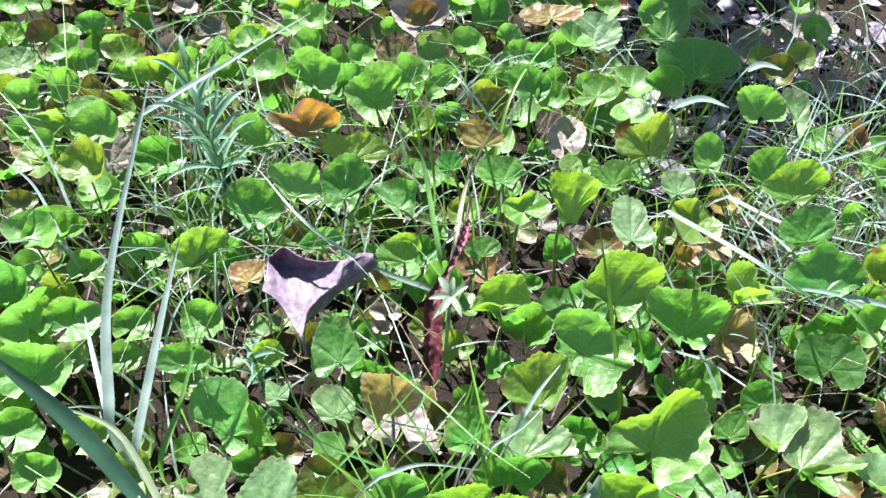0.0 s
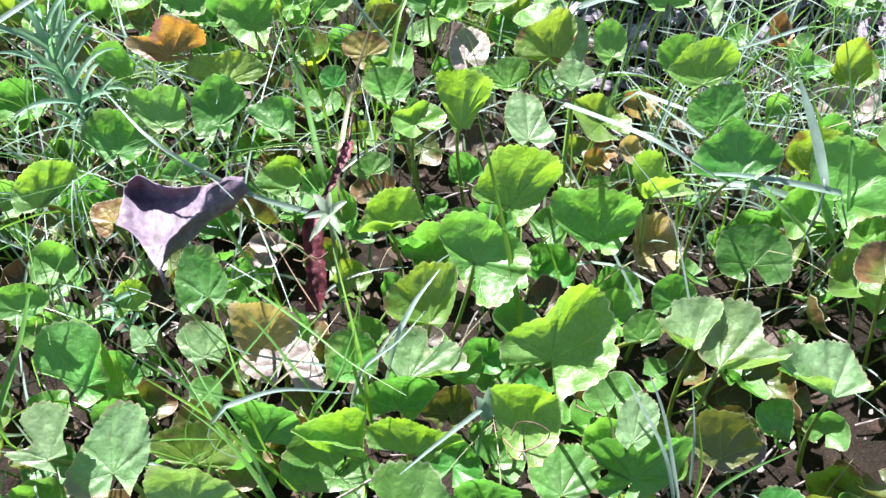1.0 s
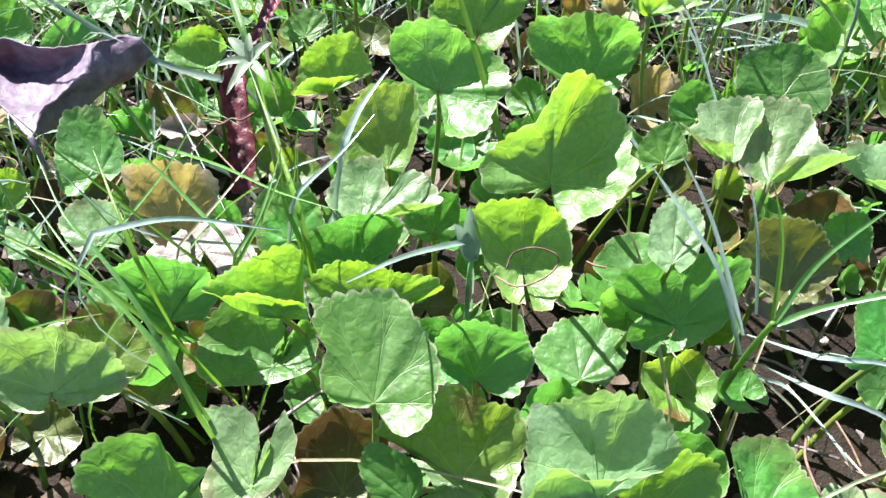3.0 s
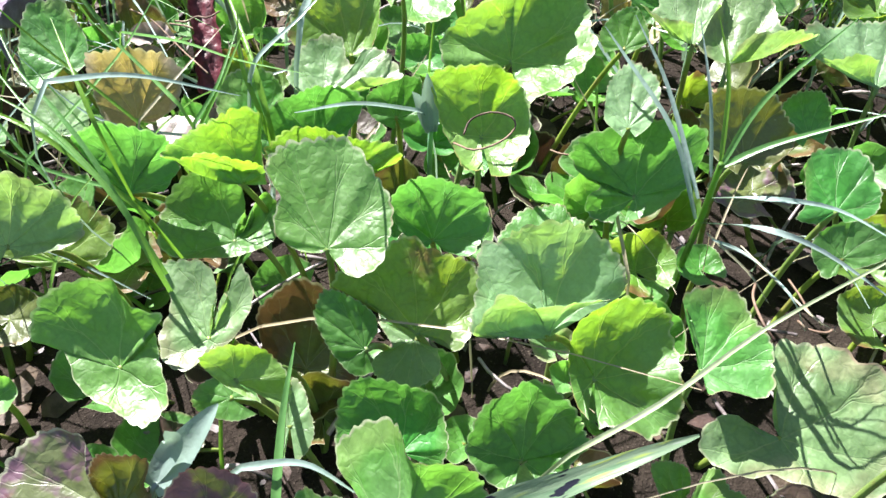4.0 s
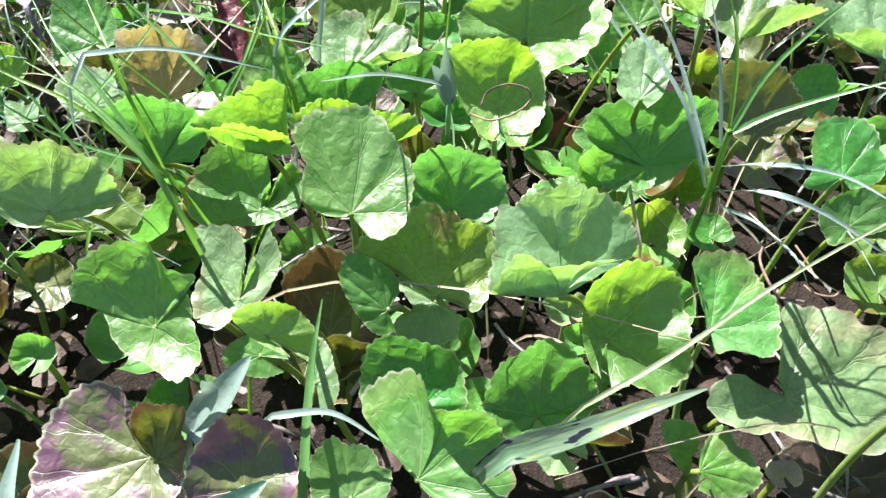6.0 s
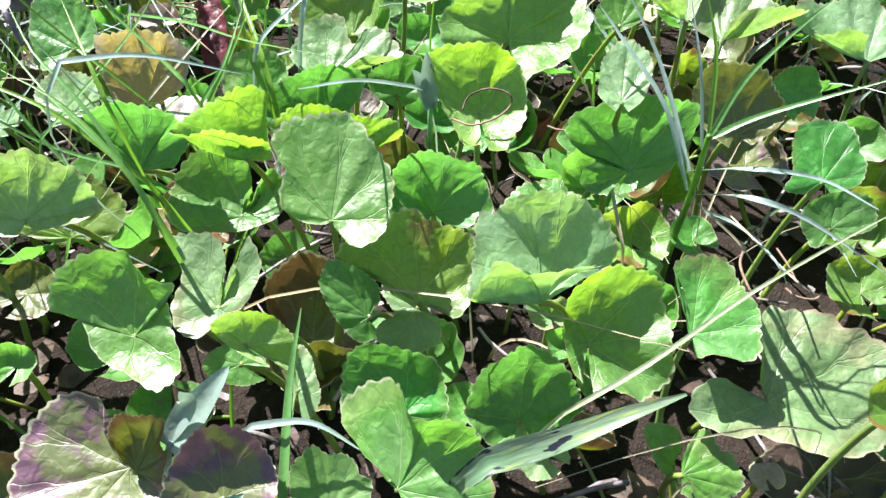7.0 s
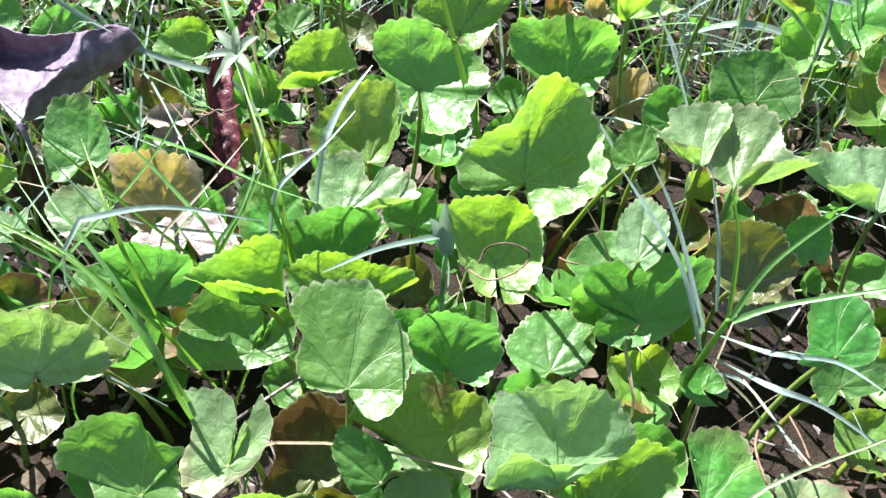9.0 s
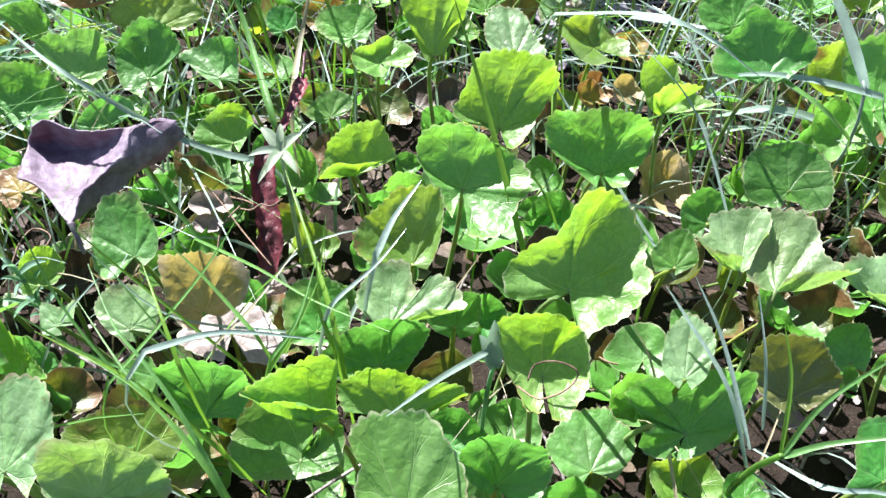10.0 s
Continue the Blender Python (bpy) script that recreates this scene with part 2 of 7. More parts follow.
LOOKS = {
    "green": "fresh green", "deep": "deep green", "lime": "bright yellow-green", "pale": "pale green", "rusty": "green leaf with rust-brown spots",
    "olive": "brown-olive ageing", "purple": "purple-blotched", "tan": "withered tan", "yellow": "withered yellow", "ashen": "dead ash-white", "brown": "dead brown", "russet": "russet and purple withering",
}
STALK = plain_plant("stalk_green", (0.20, 0.30, 0.07), (0.30, 0.45, 0.06), through=0.25, streak=0.4, streak_colour=(0.28, 0.16, 0.08))
GRASS = plain_plant("grass_green", (0.115, 0.265, 0.05), (0.24, 0.50, 0.04), gloss=0.35)
GRASS_BLUE = plain_plant("grass_blue_green", (0.27, 0.36, 0.32), (0.26, 0.40, 0.20), gloss=0.25, through=0.3)
GRASS_DARK = plain_plant("grass_dark_blue_green", (0.05, 0.12, 0.085), (0.08, 0.20, 0.08), gloss=0.4)
GRASS_DRY = plain_plant("grass_straw", (0.37, 0.33, 0.22), (0.36, 0.31, 0.16), gloss=0.45, through=0.3, streak=0.5, streak_colour=(0.30, 0.24, 0.16))
GRASS_PALE = plain_plant("grass_pale", (0.33, 0.40, 0.24), (0.34, 0.42, 0.16), gloss=0.4, through=0.25)
GRASS_STRIPED = mould_material("grass_mouldy")
WEED_PALE = plain_plant("weed_pale", (0.30, 0.38, 0.28), (0.30, 0.42, 0.18), gloss=0.45)
WEED_GREY = plain_plant("weed_grey", (0.16, 0.30, 0.21), (0.22, 0.44, 0.14), gloss=0.5)
SOIL = soil_material()
LITTER = litter_material("litter_brown", (0.028, 0.016, 0.012), (0.11, 0.07, 0.052))
LITTER_GREY = litter_material("litter_grey", (0.10, 0.08, 0.08), (0.36, 0.31, 0.32))
TENDRIL = litter_material("dry_tendril", (0.05, 0.025, 0.018), (0.26, 0.17, 0.12))
LITTER_LILAC = litter_material("litter_lilac", (0.07, 0.058, 0.075), (0.34, 0.30, 0.38))
MAUVE = litter_material("dry_mauve", (0.19, 0.135, 0.185), (0.36, 0.29, 0.39), gloss=0.5, through=0.28, glow=(0.20, 0.055, 0.06))
MAROON = litter_material("dry_maroon", (0.030, 0.008, 0.013), (0.125, 0.030, 0.052), gloss=0.42, through=0.05)


# ---- building ----
def link_mesh(name, bm, material, parent=None, label="", smooth=True):
    me = bpy.data.meshes.new(name)
    bm.to_mesh(me)
    bm.free()
    me.materials.append(material)
    if smooth:
        me.shade_smooth()
    ob = new(name, me)
    if parent:
        ob.parent = parent
    if label:
        tagged(ob, label)
    return ob


part = link_mesh


def tube(bm, points, radii, sides=6):
    """A round stem through the points."""
    rings, side = [], None
    for i, p in enumerate(points):
        along = (points[min(i + 1, len(points) - 1)] - points[max(i - 1, 0)]).normalized()
        side = along.orthogonal().normalized() if side is None else (side - along * side.dot(along)).normalized()
        other = along.cross(side)
        rings.append([bm.verts.new(p + (side * math.cos(a) + other * math.sin(a)) * radii[i]) for a in (2 * math.pi * k / sides for k in range(sides))])
    for a, b in zip(rings, rings[1:]):
        for k in range(sides):
            bm.faces.new((a[k], a[(k + 1) % sides], b[(k + 1) % sides], b[k]))
    bm.faces.new(rings[0][::-1])
    bm.faces.new(rings[-1])


def bezier(a, b, c, n):
    return [a.lerp(b, t).lerp(b.lerp(c, t), t) for t in (k / n for k in range(n + 1))]


def rim_line(spokes, count):
    """A soft closed-up line through the rim of a leaf, from one side of its cleft to the other, in even steps along it."""
    knots = [Vector((r * math.cos(radians(a)), r * math.sin(radians(a)), h)) for a, r, h in spokes]
    ends = [knots[0] * 2 - knots[1]] + knots + [knots[-1] * 2 - knots[-2]]
    fine = []
    for a, b, c, d in zip(ends, ends[1:], ends[2:], ends[3:]):
        for t in (k / 12 for k in range(12)):
            fine.append(0.5 * (2 * b + (c - a) * t + (2 * a - 5 * b + 4 * c - d) * t * t + (3 * b - a - 3 * c + d) * t**3))
    fine.append(knots[-1])
    run = [0.0]
    for p, q in zip(fine, fine[1:]):
        run.append(run[-1] + (q - p).length)
    out, j = [], 0
    for k in range(count + 1):
        want = run[-1] * k / count
        while j < len(fine) - 2 and run[j + 1] < want:
            j += 1
        out.append(fine[j].lerp(fine[j + 1], min(1.0, max(0.0, (want - run[j]) / max(run[j + 1] - run[j], 1e-9)))))
    return out


def blade_mesh(spokes, rng, rings=12, teeth=32, bowl=0.6, ripple=1.0, tooth_depth=0.034, up=Vector((0, 0, 1)), hollow=0.10):
    """A round, cleft, scalloped blade. Spokes: angle from the midrib in degrees (left is plus), reach, rise of the rim."""
    if spokes[0][0] > spokes[-1][0] + 90:
        spokes = spokes[::-1]
    cols = teeth * 4
    phase, size = rng.uniform(0, 9), max(math.hypot(s[1], s[2]) for s in spokes)
    rim = rim_line(spokes, cols)
    bm = bmesh.new()
    uv = bm.loops.layers.uv.new("leaf")
    hub = bm.verts.new((0, 0, 0))
    plan = {hub: (0.5, 0.5)}
    grid = []
    for i, p in enumerate(rim):
        f = i / cols
        ang = -162 + 324 * f
        a = radians(ang)
        tooth = abs(math.sin(math.pi * (f * teeth + 0.3 * math.sin(f * 17 + phase) + 0.15 * math.sin(f * 43 + phase))))
        frill = math.sin(math.pi * f * teeth + 2.0 * math.sin(f * 23 + phase)) + 0.7 * math.sin(f * 61 + 3 * phase)
        wave = ripple * size * (0.045 * math.sin(ang * 0.062 + phase) + 0.028 * math.sin(ang * 0.135 + 2 * phase))
        side = (rim[min(i + 1, cols)] - rim[max(i - 1, 0)]).normalized()
        face = p.cross(side)
        face = face.normalized() if face.length > 1e-9 else Vector((0, 0, 1))
        if face.z < 0:
            face = -face
        short = min(1.0, p.length / (0.5 * size))
        steep = min(1.0, max(0.0, (p.dot(up) / max(p.length, 1e-9) - 0.25) / 0.45))
        ring = []
        for j in range(1, rings + 1):
            r = j / rings
            edge = r**7
            rs = r * (1 - tooth_depth * edge * (1 - tooth) * short + 0.010 * edge * math.sin(ang * 0.11 + phase))
            # the blade leaves the stalk flat and rises towards its rim, the standing side hollow
            q = Vector((p.x * rs, p.y * rs, p.z * ((1 - bowl) * rs + bowl * rs**2.1)))
            # main veins lie in grooves, the blade swells between them
            swell = (0.045 * abs(math.sin(3.6 * a + 0.25 * math.sin(ang * 0.09 + phase))) - 0.02) * min(1.0, 2.5 * (1.1 - r)) * r + 0.028 * noise.noise(q * 150.0 + Vector((0, 0, phase))) * r
            swell += 0.011 * noise.noise(q * 380.0 + Vector((phase, 0, 0))) * min(1, 2 * r) + 0.006 * frill * r**9
            swell -= 4 * hollow * steep * r * (1 - r)
            q += face * (swell * size * short + wave * r * r)
            v = bm.verts.new(q)
            plan[v] = (0.5 + 0.5 * r * math.cos(a), 0.5 + 0.5 * r * math.sin(a))
            ring.append(v)
        grid.append(ring)
    for p, q in zip(grid, grid[1:]):
        bm.faces.new((hub, p[0], q[0]))
        for j in range(rings - 1):
            bm.faces.new((p[j], p[j + 1], q[j + 1], q[j]))
    for face in bm.faces:
        for loop in face.loops:
            loop[uv].uv = plan[loop.vert]
    return bm


leaf_count = 0


def pennywort(tone, x, y, z, rx, ry, rz, spokes, root=None, thick=0.0011, label="", hollow=0.0):
    """A leaf on its stalk. Place and turn of the stalk's top, and the blade's spokes in millimetres."""
    global leaf_count
    leaf_count += 1
    rng = random.Random(leaf_count * 77)
    m = pose(x, y, z, rx, ry, rz)
    ground_z = soil_height(x, y)
    if root is None:
        lean = m.to_3x3() @ Vector((-0.35, 0, -0.5))
        root = (x + lean.x * z * 0.8 + rng.uniform(-0.012, 0.012), y + lean.y * z * 0.8 + rng.uniform(-0.012, 0.012))
    base = Vector((root[0], root[1], soil_height(*root) - 0.004))
    thing = new("pennywort_leaf")
    thing.location = base
    tagged(thing, label or f"{LOOKS[tone]} round scalloped leaf on a thin stalk", "leaf", "pennywort leaves")
    form = {"rings": 18, "teeth": 28, "bowl": 0.8, "ripple": 0.2, "hollow": hollow, "tooth_depth": 0.048} if hollow else {}
    blade = part("blade", blade_mesh([(a, r / 1000, h / 1000) for a, r, h in spokes], rng, up=m.to_3x3().transposed() @ Vector((0, 0, 1)), **form), TONES[tone], thing)
    blade.matrix_local = Matrix.Translation(-base) @ m
    top = Vector((x, y, z))
    down = m.to_3x3() @ Vector((-0.25, 0, -1))
    reach = max(z - ground_z, 0.01)
    mid = top + down.normalized() * reach * 0.55
    mid.z = max(mid.z, base.z + 0.006)
    bm = bmesh.new()
    pts = bezier(Vector((0, 0, 0)), mid - base, top - base, 9)
    tube(bm, pts, [thick * (1.15 - 0.35 * k / 9) for k in range(10)])
    part("stalk", bm, STALK, thing)
    return thing


def soil_height(x, y):
    p = Vector((x, y, 0))
    return 0.004 * noise.noise(p * 9) + 0.002 * noise.noise(p * 40)


# ---- ground ----
def ground():
    bm = bmesh.new()
    def line(lo, hi, n):
        return [lo + (hi - lo) * k / n for k in range(n + 1)]
    xs = [-300, -60, -12, -3, -1.2] + line(-0.6, 0.7, 110) + [1.3, 3, 12, 60, 300]
    ys = [-300, -60, -12, -3, -1.0] + line(-0.4, 1.2, 130) + [2, 4, 12, 60, 300]
    rows = [[bm.verts.new((x, y, soil_height(x, y) + 0.0015 * noise.noise(Vector((x, y, 3)) * 120))) for x in xs] for y in ys]
    for a, b in zip(rows, rows[1:]):
        for k in range(len(xs) - 1):
            bm.faces.new((a[k], a[k + 1], b[k + 1], b[k]))
    return tagged(part("ground", bm, SOIL), "dark crumbly soil under the leaves", "ground", kind="structure")


ground()
# ---- leaves ----
pennywort("lime", 0.0678, 0.3633, 0.0812, 0, -28, 125, [(-164, 8.9, 6.1), (-133, 14.7, 5.1), (-101, 19.2, 4.0), (-51, 14.4, 4.5), (0, 8.2, 5.0), (34, 12.5, 3.3), (69, 15.6, 1.7), (116, 12.9, 3.9), (164, 8.9, 6.1)])
pennywort("rusty", 0.1704, 0.3468, 0.0900, 0, -28, 131, [(-164, 15.4, 7.6), (-123, 15.8, 5.1), (-82, 14.7, 2.6), (-41, 16.2, 5.4), (0, 16.1, 8.2), (10, 18.7, 3.4), (19, 19.5, -1.4), (92, 18.3, 3.1), (164, 15.4, 7.6)])
pennywort("green", -0.1722, 0.3541, 0.0388, 0, -28, 90, [(-164, 11.8, 8.0), (-120, 14.8, 5.0), (-76, 16.3, 2.0), (-38, 14.9, 7.1), (0, 12.1, 12.2), (43, 13.2, 10.5), (86, 13.1, 8.8), (125, 13.1, 8.4), (164, 11.8, 8.0)])
pennywort("green", -0.1533, 0.2743, 0.0645, 0, -28, 69, [(-164, 8.9, 5.9), (-101, 11.7, 1.6), (-38, 13.4, -2.8), (-19, 13.3, 1.9), (0, 11.9, 6.5), (60, 10.0, 7.4), (119, 7.2, 8.3), (142, 8.4, 7.1), (164, 8.9, 5.9)])
pennywort("green", -0.1147, 0.2814, 0.0616, 0, -28, 106, [(-164, 10.0, 7.5), (-120, 10.1, 5.2), (-77, 9.3, 2.8), (-38, 11.4, 7.0), (-0, 12.4, 11.3), (26, 14.4, 7.7), (53, 15.0, 4.1), (108, 13.1, 5.8), (164, 10.0, 7.5)])
pennywort("green", -0.0438, 0.1247, 0.0444, 0, -28, 68, [(-164, 6.5, 4.1), (-118, 6.7, 2.6), (-73, 6.3, 1.0), (-36, 6.4, 3.6), (0, 5.9, 6.1), (47, 6.2, 5.5), (95, 5.9, 4.9), (129, 6.5, 4.5), (164, 6.5, 4.1)])
pennywort("olive", -0.0568, 0.1707, 0.0264, 0, -28, 45, [(-164, 9.8, 4.8), (-113, 12.6, 1.9), (-62, 14.2, -0.9), (-31, 13.6, 2.3), (-0, 11.7, 5.5), (48, 9.6, 5.9), (95, 6.7, 6.2), (130, 8.6, 5.5), (164, 9.8, 4.8)])
pennywort("olive", 0.0385, 0.1350, 0.0224, 0, -28, 78, [(-164, 18.2, 11.7), (-116, 18.9, 7.5), (-67, 17.8, 3.4), (-34, 22.8, 10.9), (0, 25.6, 18.5), (34, 20.4, 15.9), (68, 13.3, 13.4), (116, 16.6, 12.5), (164, 18.2, 11.7)])
pennywort("pale", 0.1125, 0.1152, 0.0394, 0, -28, 94, [(-164, 4.1, 4.2), (-127, 6.2, 2.9), (-90, 7.8, 1.7), (-45, 6.4, 3.6), (0, 4.5, 5.5), (30, 6.8, 3.6), (59, 8.5, 1.7), (112, 6.6, 2.9), (164, 4.1, 4.2)])
pennywort("green", 0.1144, 0.1071, 0.0344, 0, -28, 114, [(-164, 4.5, 3.9), (-118, 4.5, 2.6), (-72, 4.0, 1.2), (-36, 5.0, 3.2), (0, 5.5, 5.1), (20, 6.3, 3.3), (40, 6.4, 1.4), (102, 5.7, 2.7), (164, 4.5, 3.9)])
pennywort("rusty", 0.1497, 0.1465, 0.0324, 0, -28, 113, [(-164, 10.7, 6.1), (-135, 12.8, 5.9), (-106, 13.8, 5.7), (-53, 13.0, 8.2), (-0, 11.0, 10.7), (15, 13.1, 6.4), (30, 13.8, 2.0), (97, 12.9, 4.0), (164, 10.7, 6.1)])
pennywort("deep", 0.1667, 0.1372, 0.0394, 0, -28, 121, [(-164, 6.7, 4.7), (-143, 7.4, 4.1), (-122, 7.3, 3.5), (-61, 8.6, 2.6), (0, 9.0, 1.6), (25, 9.3, 1.0), (51, 8.7, 0.3), (107, 8.1, 2.5), (164, 6.7, 4.7)])
pennywort("purple", 0.2073, 0.1801, 0.0294, 0, -28, 110, [(-164, 12.8, 7.1), (-132, 14.9, 5.8), (-100, 15.5, 4.4), (-50, 15.5, 5.2), (0, 14.0, 6.0), (35, 17.7, 4.6), (71, 19.8, 3.2), (117, 17.1, 5.2), (164, 12.8, 7.1)])
pennywort("rusty", 0.2196, 0.1160, 0.0244, 0, -28, 101, [(-164, 10.1, 6.0), (-127, 11.1, 4.4), (-90, 11.0, 2.7), (-45, 12.5, 4.1), (0, 12.7, 5.4), (19, 14.0, 2.9), (38, 13.9, 0.3), (101, 12.6, 3.2), (164, 10.1, 6.0)])
pennywort("rusty", 0.1688, 0.0472, 0.0744, 0, -28, 89, [(-164, 6.0, 4.5), (-122, 7.6, 2.8), (-81, 8.5, 1.1), (-40, 8.6, 2.6), (0, 7.9, 4.2), (29, 7.6, 3.3), (59, 6.6, 2.4), (111, 6.6, 3.4), (164, 6.0, 4.5)])
pennywort("pale", 0.1010, 0.0762, 0.0294, 0, -28, 122, [(-164, 5.9, 4.7), (-146, 5.7, 4.5), (-129, 4.9, 4.4), (-64, 8.2, 5.5), (0, 10.7, 6.7), (23, 12.5, 4.0), (46, 13.2, 1.3), (105, 10.0, 3.0), (164, 5.9, 4.7)])
pennywort("tan", 0.2053, 0.3129, 0.0244, 0, -28, 93, [(-164, 18.9, 10.9), (-130, 17.0, 8.6), (-96, 13.5, 6.3), (-48, 15.4, 11.4), (0, 15.8, 16.6), (45, 17.6, 14.6), (90, 17.6, 12.6), (127, 19.2, 11.7), (164, 18.9, 10.9)])
pennywort("deep", 0.0976, 0.2391, 0.0244, 0, -28, 61, [(-164, 8.8, 6.7), (-113, 10.7, 3.7), (-61, 11.5, 0.8), (-31, 11.2, 6.2), (0, 9.7, 11.7), (53, 11.2, 10.9), (106, 11.6, 10.1), (135, 10.7, 8.4), (164, 8.8, 6.7)])
pennywort("green", -0.1941, 0.2411, 0.0644, 0, -28, 87, [(-164, 12.9, 7.6), (-119, 17.5, 4.8), (-73, 20.4, 2.0), (-37, 18.9, 8.5), (0, 15.6, 15.0), (42, 18.3, 12.9), (85, 19.3, 10.7), (124, 16.9, 9.2), (164, 12.9, 7.6)])
pennywort("green", -0.1907, 0.3177, 0.0644, 0, -28, 65, [(-164, 9.5, 5.3), (-106, 10.5, 2.3), (-48, 10.4, -0.7), (-24, 10.6, 3.9), (0, 9.7, 8.5), (59, 9.1, 8.7), (119, 7.6, 8.8), (141, 9.0, 7.1), (164, 9.5, 5.3)])
pennywort("green", -0.1874, 0.2754, 0.0644, 0, -28, 60, [(-164, 10.3, 5.6), (-96, 15.4, 0.1), (-29, 19.1, -5.4), (-14, 16.9, 1.6), (0, 13.1, 8.7), (60, 12.5, 9.7), (121, 10.7, 10.7), (142, 11.0, 8.2), (164, 10.3, 5.6)])
pennywort("deep", 0.2740, 0.3090, 0.0344, 0, -28, 122, [(-164, 13.0, 5.5), (-143, 24.0, 9.3), (-121, 32.7, 13.0), (-61, 23.9, 11.9), (0, 12.8, 10.9), (34, 26.1, 6.1), (67, 36.9, 1.2), (116, 26.2, 3.4), (164, 13.0, 5.5)])
pennywort("yellow", 0.1695, 0.3425, 0.0644, 0, -28, 114, [(-164, 8.6, 5.6), (-128, 9.0, 4.0), (-92, 8.4, 2.5), (-46, 8.3, 4.7), (0, 7.3, 6.8), (35, 8.1, 5.3), (70, 8.1, 3.8), (117, 8.8, 4.7), (164, 8.6, 5.6)])
pennywort("yellow", 0.2182, 0.4206, 0.0444, 0, -28, 103, [(-164, 14.2, 8.2), (-121, 16.4, 4.5), (-78, 17.1, 0.9), (-39, 13.1, 4.4), (0, 8.0, 7.9), (50, 11.6, 7.7), (100, 14.1, 7.4), (132, 14.9, 7.8), (164, 14.2, 8.2)])
pennywort("ashen", -0.0145, 0.3044, 0.0494, 0, -28, 101, [(-164, 6.6, 5.8), (-135, 8.2, 4.4), (-106, 9.1, 3.1), (-53, 7.2, 4.3), (-0, 4.7, 5.6), (39, 7.9, 4.3), (78, 10.2, 2.9), (121, 8.8, 4.3), (164, 6.6, 5.8)])
pennywort("ashen", -0.0171, 0.2967, 0.0444, 0, -28, 83, [(-164, 5.1, 4.8), (-124, 6.3, 2.9), (-85, 7.0, 1.0), (-42, 5.8, 2.5), (-0, 4.0, 4.1), (52, 5.3, 3.9), (105, 6.1, 3.8), (134, 5.9, 4.3), (164, 5.1, 4.8)])
pennywort("brown", 0.1854, 0.0637, 0.0044, 0, -28, 107, [(-164, 7.1, 5.4), (-134, 14.9, 4.9), (-103, 21.2, 4.5), (-52, 18.4, 2.7), (0, 13.9, 1.0), (31, 19.3, -0.2), (62, 22.9, -1.5), (113, 15.8, 2.0), (164, 7.1, 5.4)])
pennywort("brown", 0.1407, 0.2271, 0.0064, 0, -28, 101, [(-164, 17.9, 10.7), (-123, 16.9, 7.6), (-81, 14.2, 4.5), (-41, 16.0, 10.7), (0, 16.2, 16.9), (36, 18.3, 13.2), (72, 18.7, 9.6), (118, 19.2, 10.2), (164, 17.9, 10.7)])
pennywort("brown", -0.0116, 0.1243, 0.0064, 0, -28, 35, [(-164, 6.1, 4.5), (-103, 11.0, 0.2), (-42, 15.0, -4.1), (-21, 13.8, -1.1), (0, 11.3, 2.0), (56, 11.9, 4.1), (113, 11.4, 6.3), (138, 9.2, 5.4), (164, 6.1, 4.5)])
pennywort("ashen", 0.1657, 0.0658, 0.0121, 0, -28, 87, [(-164, 4.0, 3.1), (-129, 5.0, 2.0), (-94, 5.5, 0.9), (-47, 5.0, 1.3), (0, 4.0, 1.7), (39, 5.0, 1.4), (79, 5.5, 1.1), (121, 5.0, 2.1), (164, 4.0, 3.1)])
pennywort("brown", -0.0093, 0.4442, 0.0064, 0, -28, 61, [(-164, 18.2, 10.0), (-112, 17.3, 5.3), (-61, 14.8, 0.5), (-30, 14.6, 6.6), (0, 12.9, 12.7), (60, 11.7, 12.5), (119, 9.3, 12.2), (142, 14.5, 11.1), (164, 18.2, 10.0)])
pennywort("brown", 0.0621, 0.4372, 0.0094, 0, -28, 104, [(-164, 13.8, 9.3), (-133, 15.0, 7.0), (-102, 14.8, 4.8), (-51, 13.0, 7.0), (0, 9.9, 9.3), (38, 13.8, 7.2), (75, 16.3, 5.0), (120, 15.8, 7.2), (164, 13.8, 9.3)])
pennywort("ashen", 0.3813, 0.4496, 0.0144, 0, -28, 112, [(-164, 18.7, 7.6), (-140, 25.9, 9.5), (-116, 30.6, 11.5), (-58, 22.8, 12.1), (0, 12.8, 12.7), (38, 25.3, 9.0), (76, 35.4, 5.3), (120, 28.4, 6.5), (164, 18.7, 7.6)])
pennywort("brown", 0.3878, 0.4722, 0.0144, 0, -28, 113, [(-164, 16.9, 8.0), (-136, 27.1, 8.5), (-108, 34.7, 9.1), (-54, 26.1, 7.9), (0, 15.0, 6.7), (33, 27.2, 3.2), (67, 36.8, -0.4), (115, 28.2, 3.8), (164, 16.9, 8.0)])
pennywort("ashen", 0.3890, 0.7200, 0.0144, 0, -28, 121, [(-164, 21.9, 9.5), (-132, 29.9, 8.0), (-99, 35.0, 6.5), (-50, 27.3, 6.8), (0, 16.9, 7.1), (38, 28.0, 5.2), (76, 36.3, 3.4), (120, 30.6, 6.5), (164, 21.9, 9.5)])
pennywort("ashen", 0.3769, 0.6168, 0.0144, 0, -28, 134, [(-164, 15.7, 5.7), (-142, 19.8, 7.2), (-120, 22.0, 8.7), (-60, 18.2, 7.3), (0, 12.8, 6.0), (28, 19.5, 2.5), (56, 24.3, -0.9), (110, 21.0, 2.4), (164, 15.7, 5.7)])
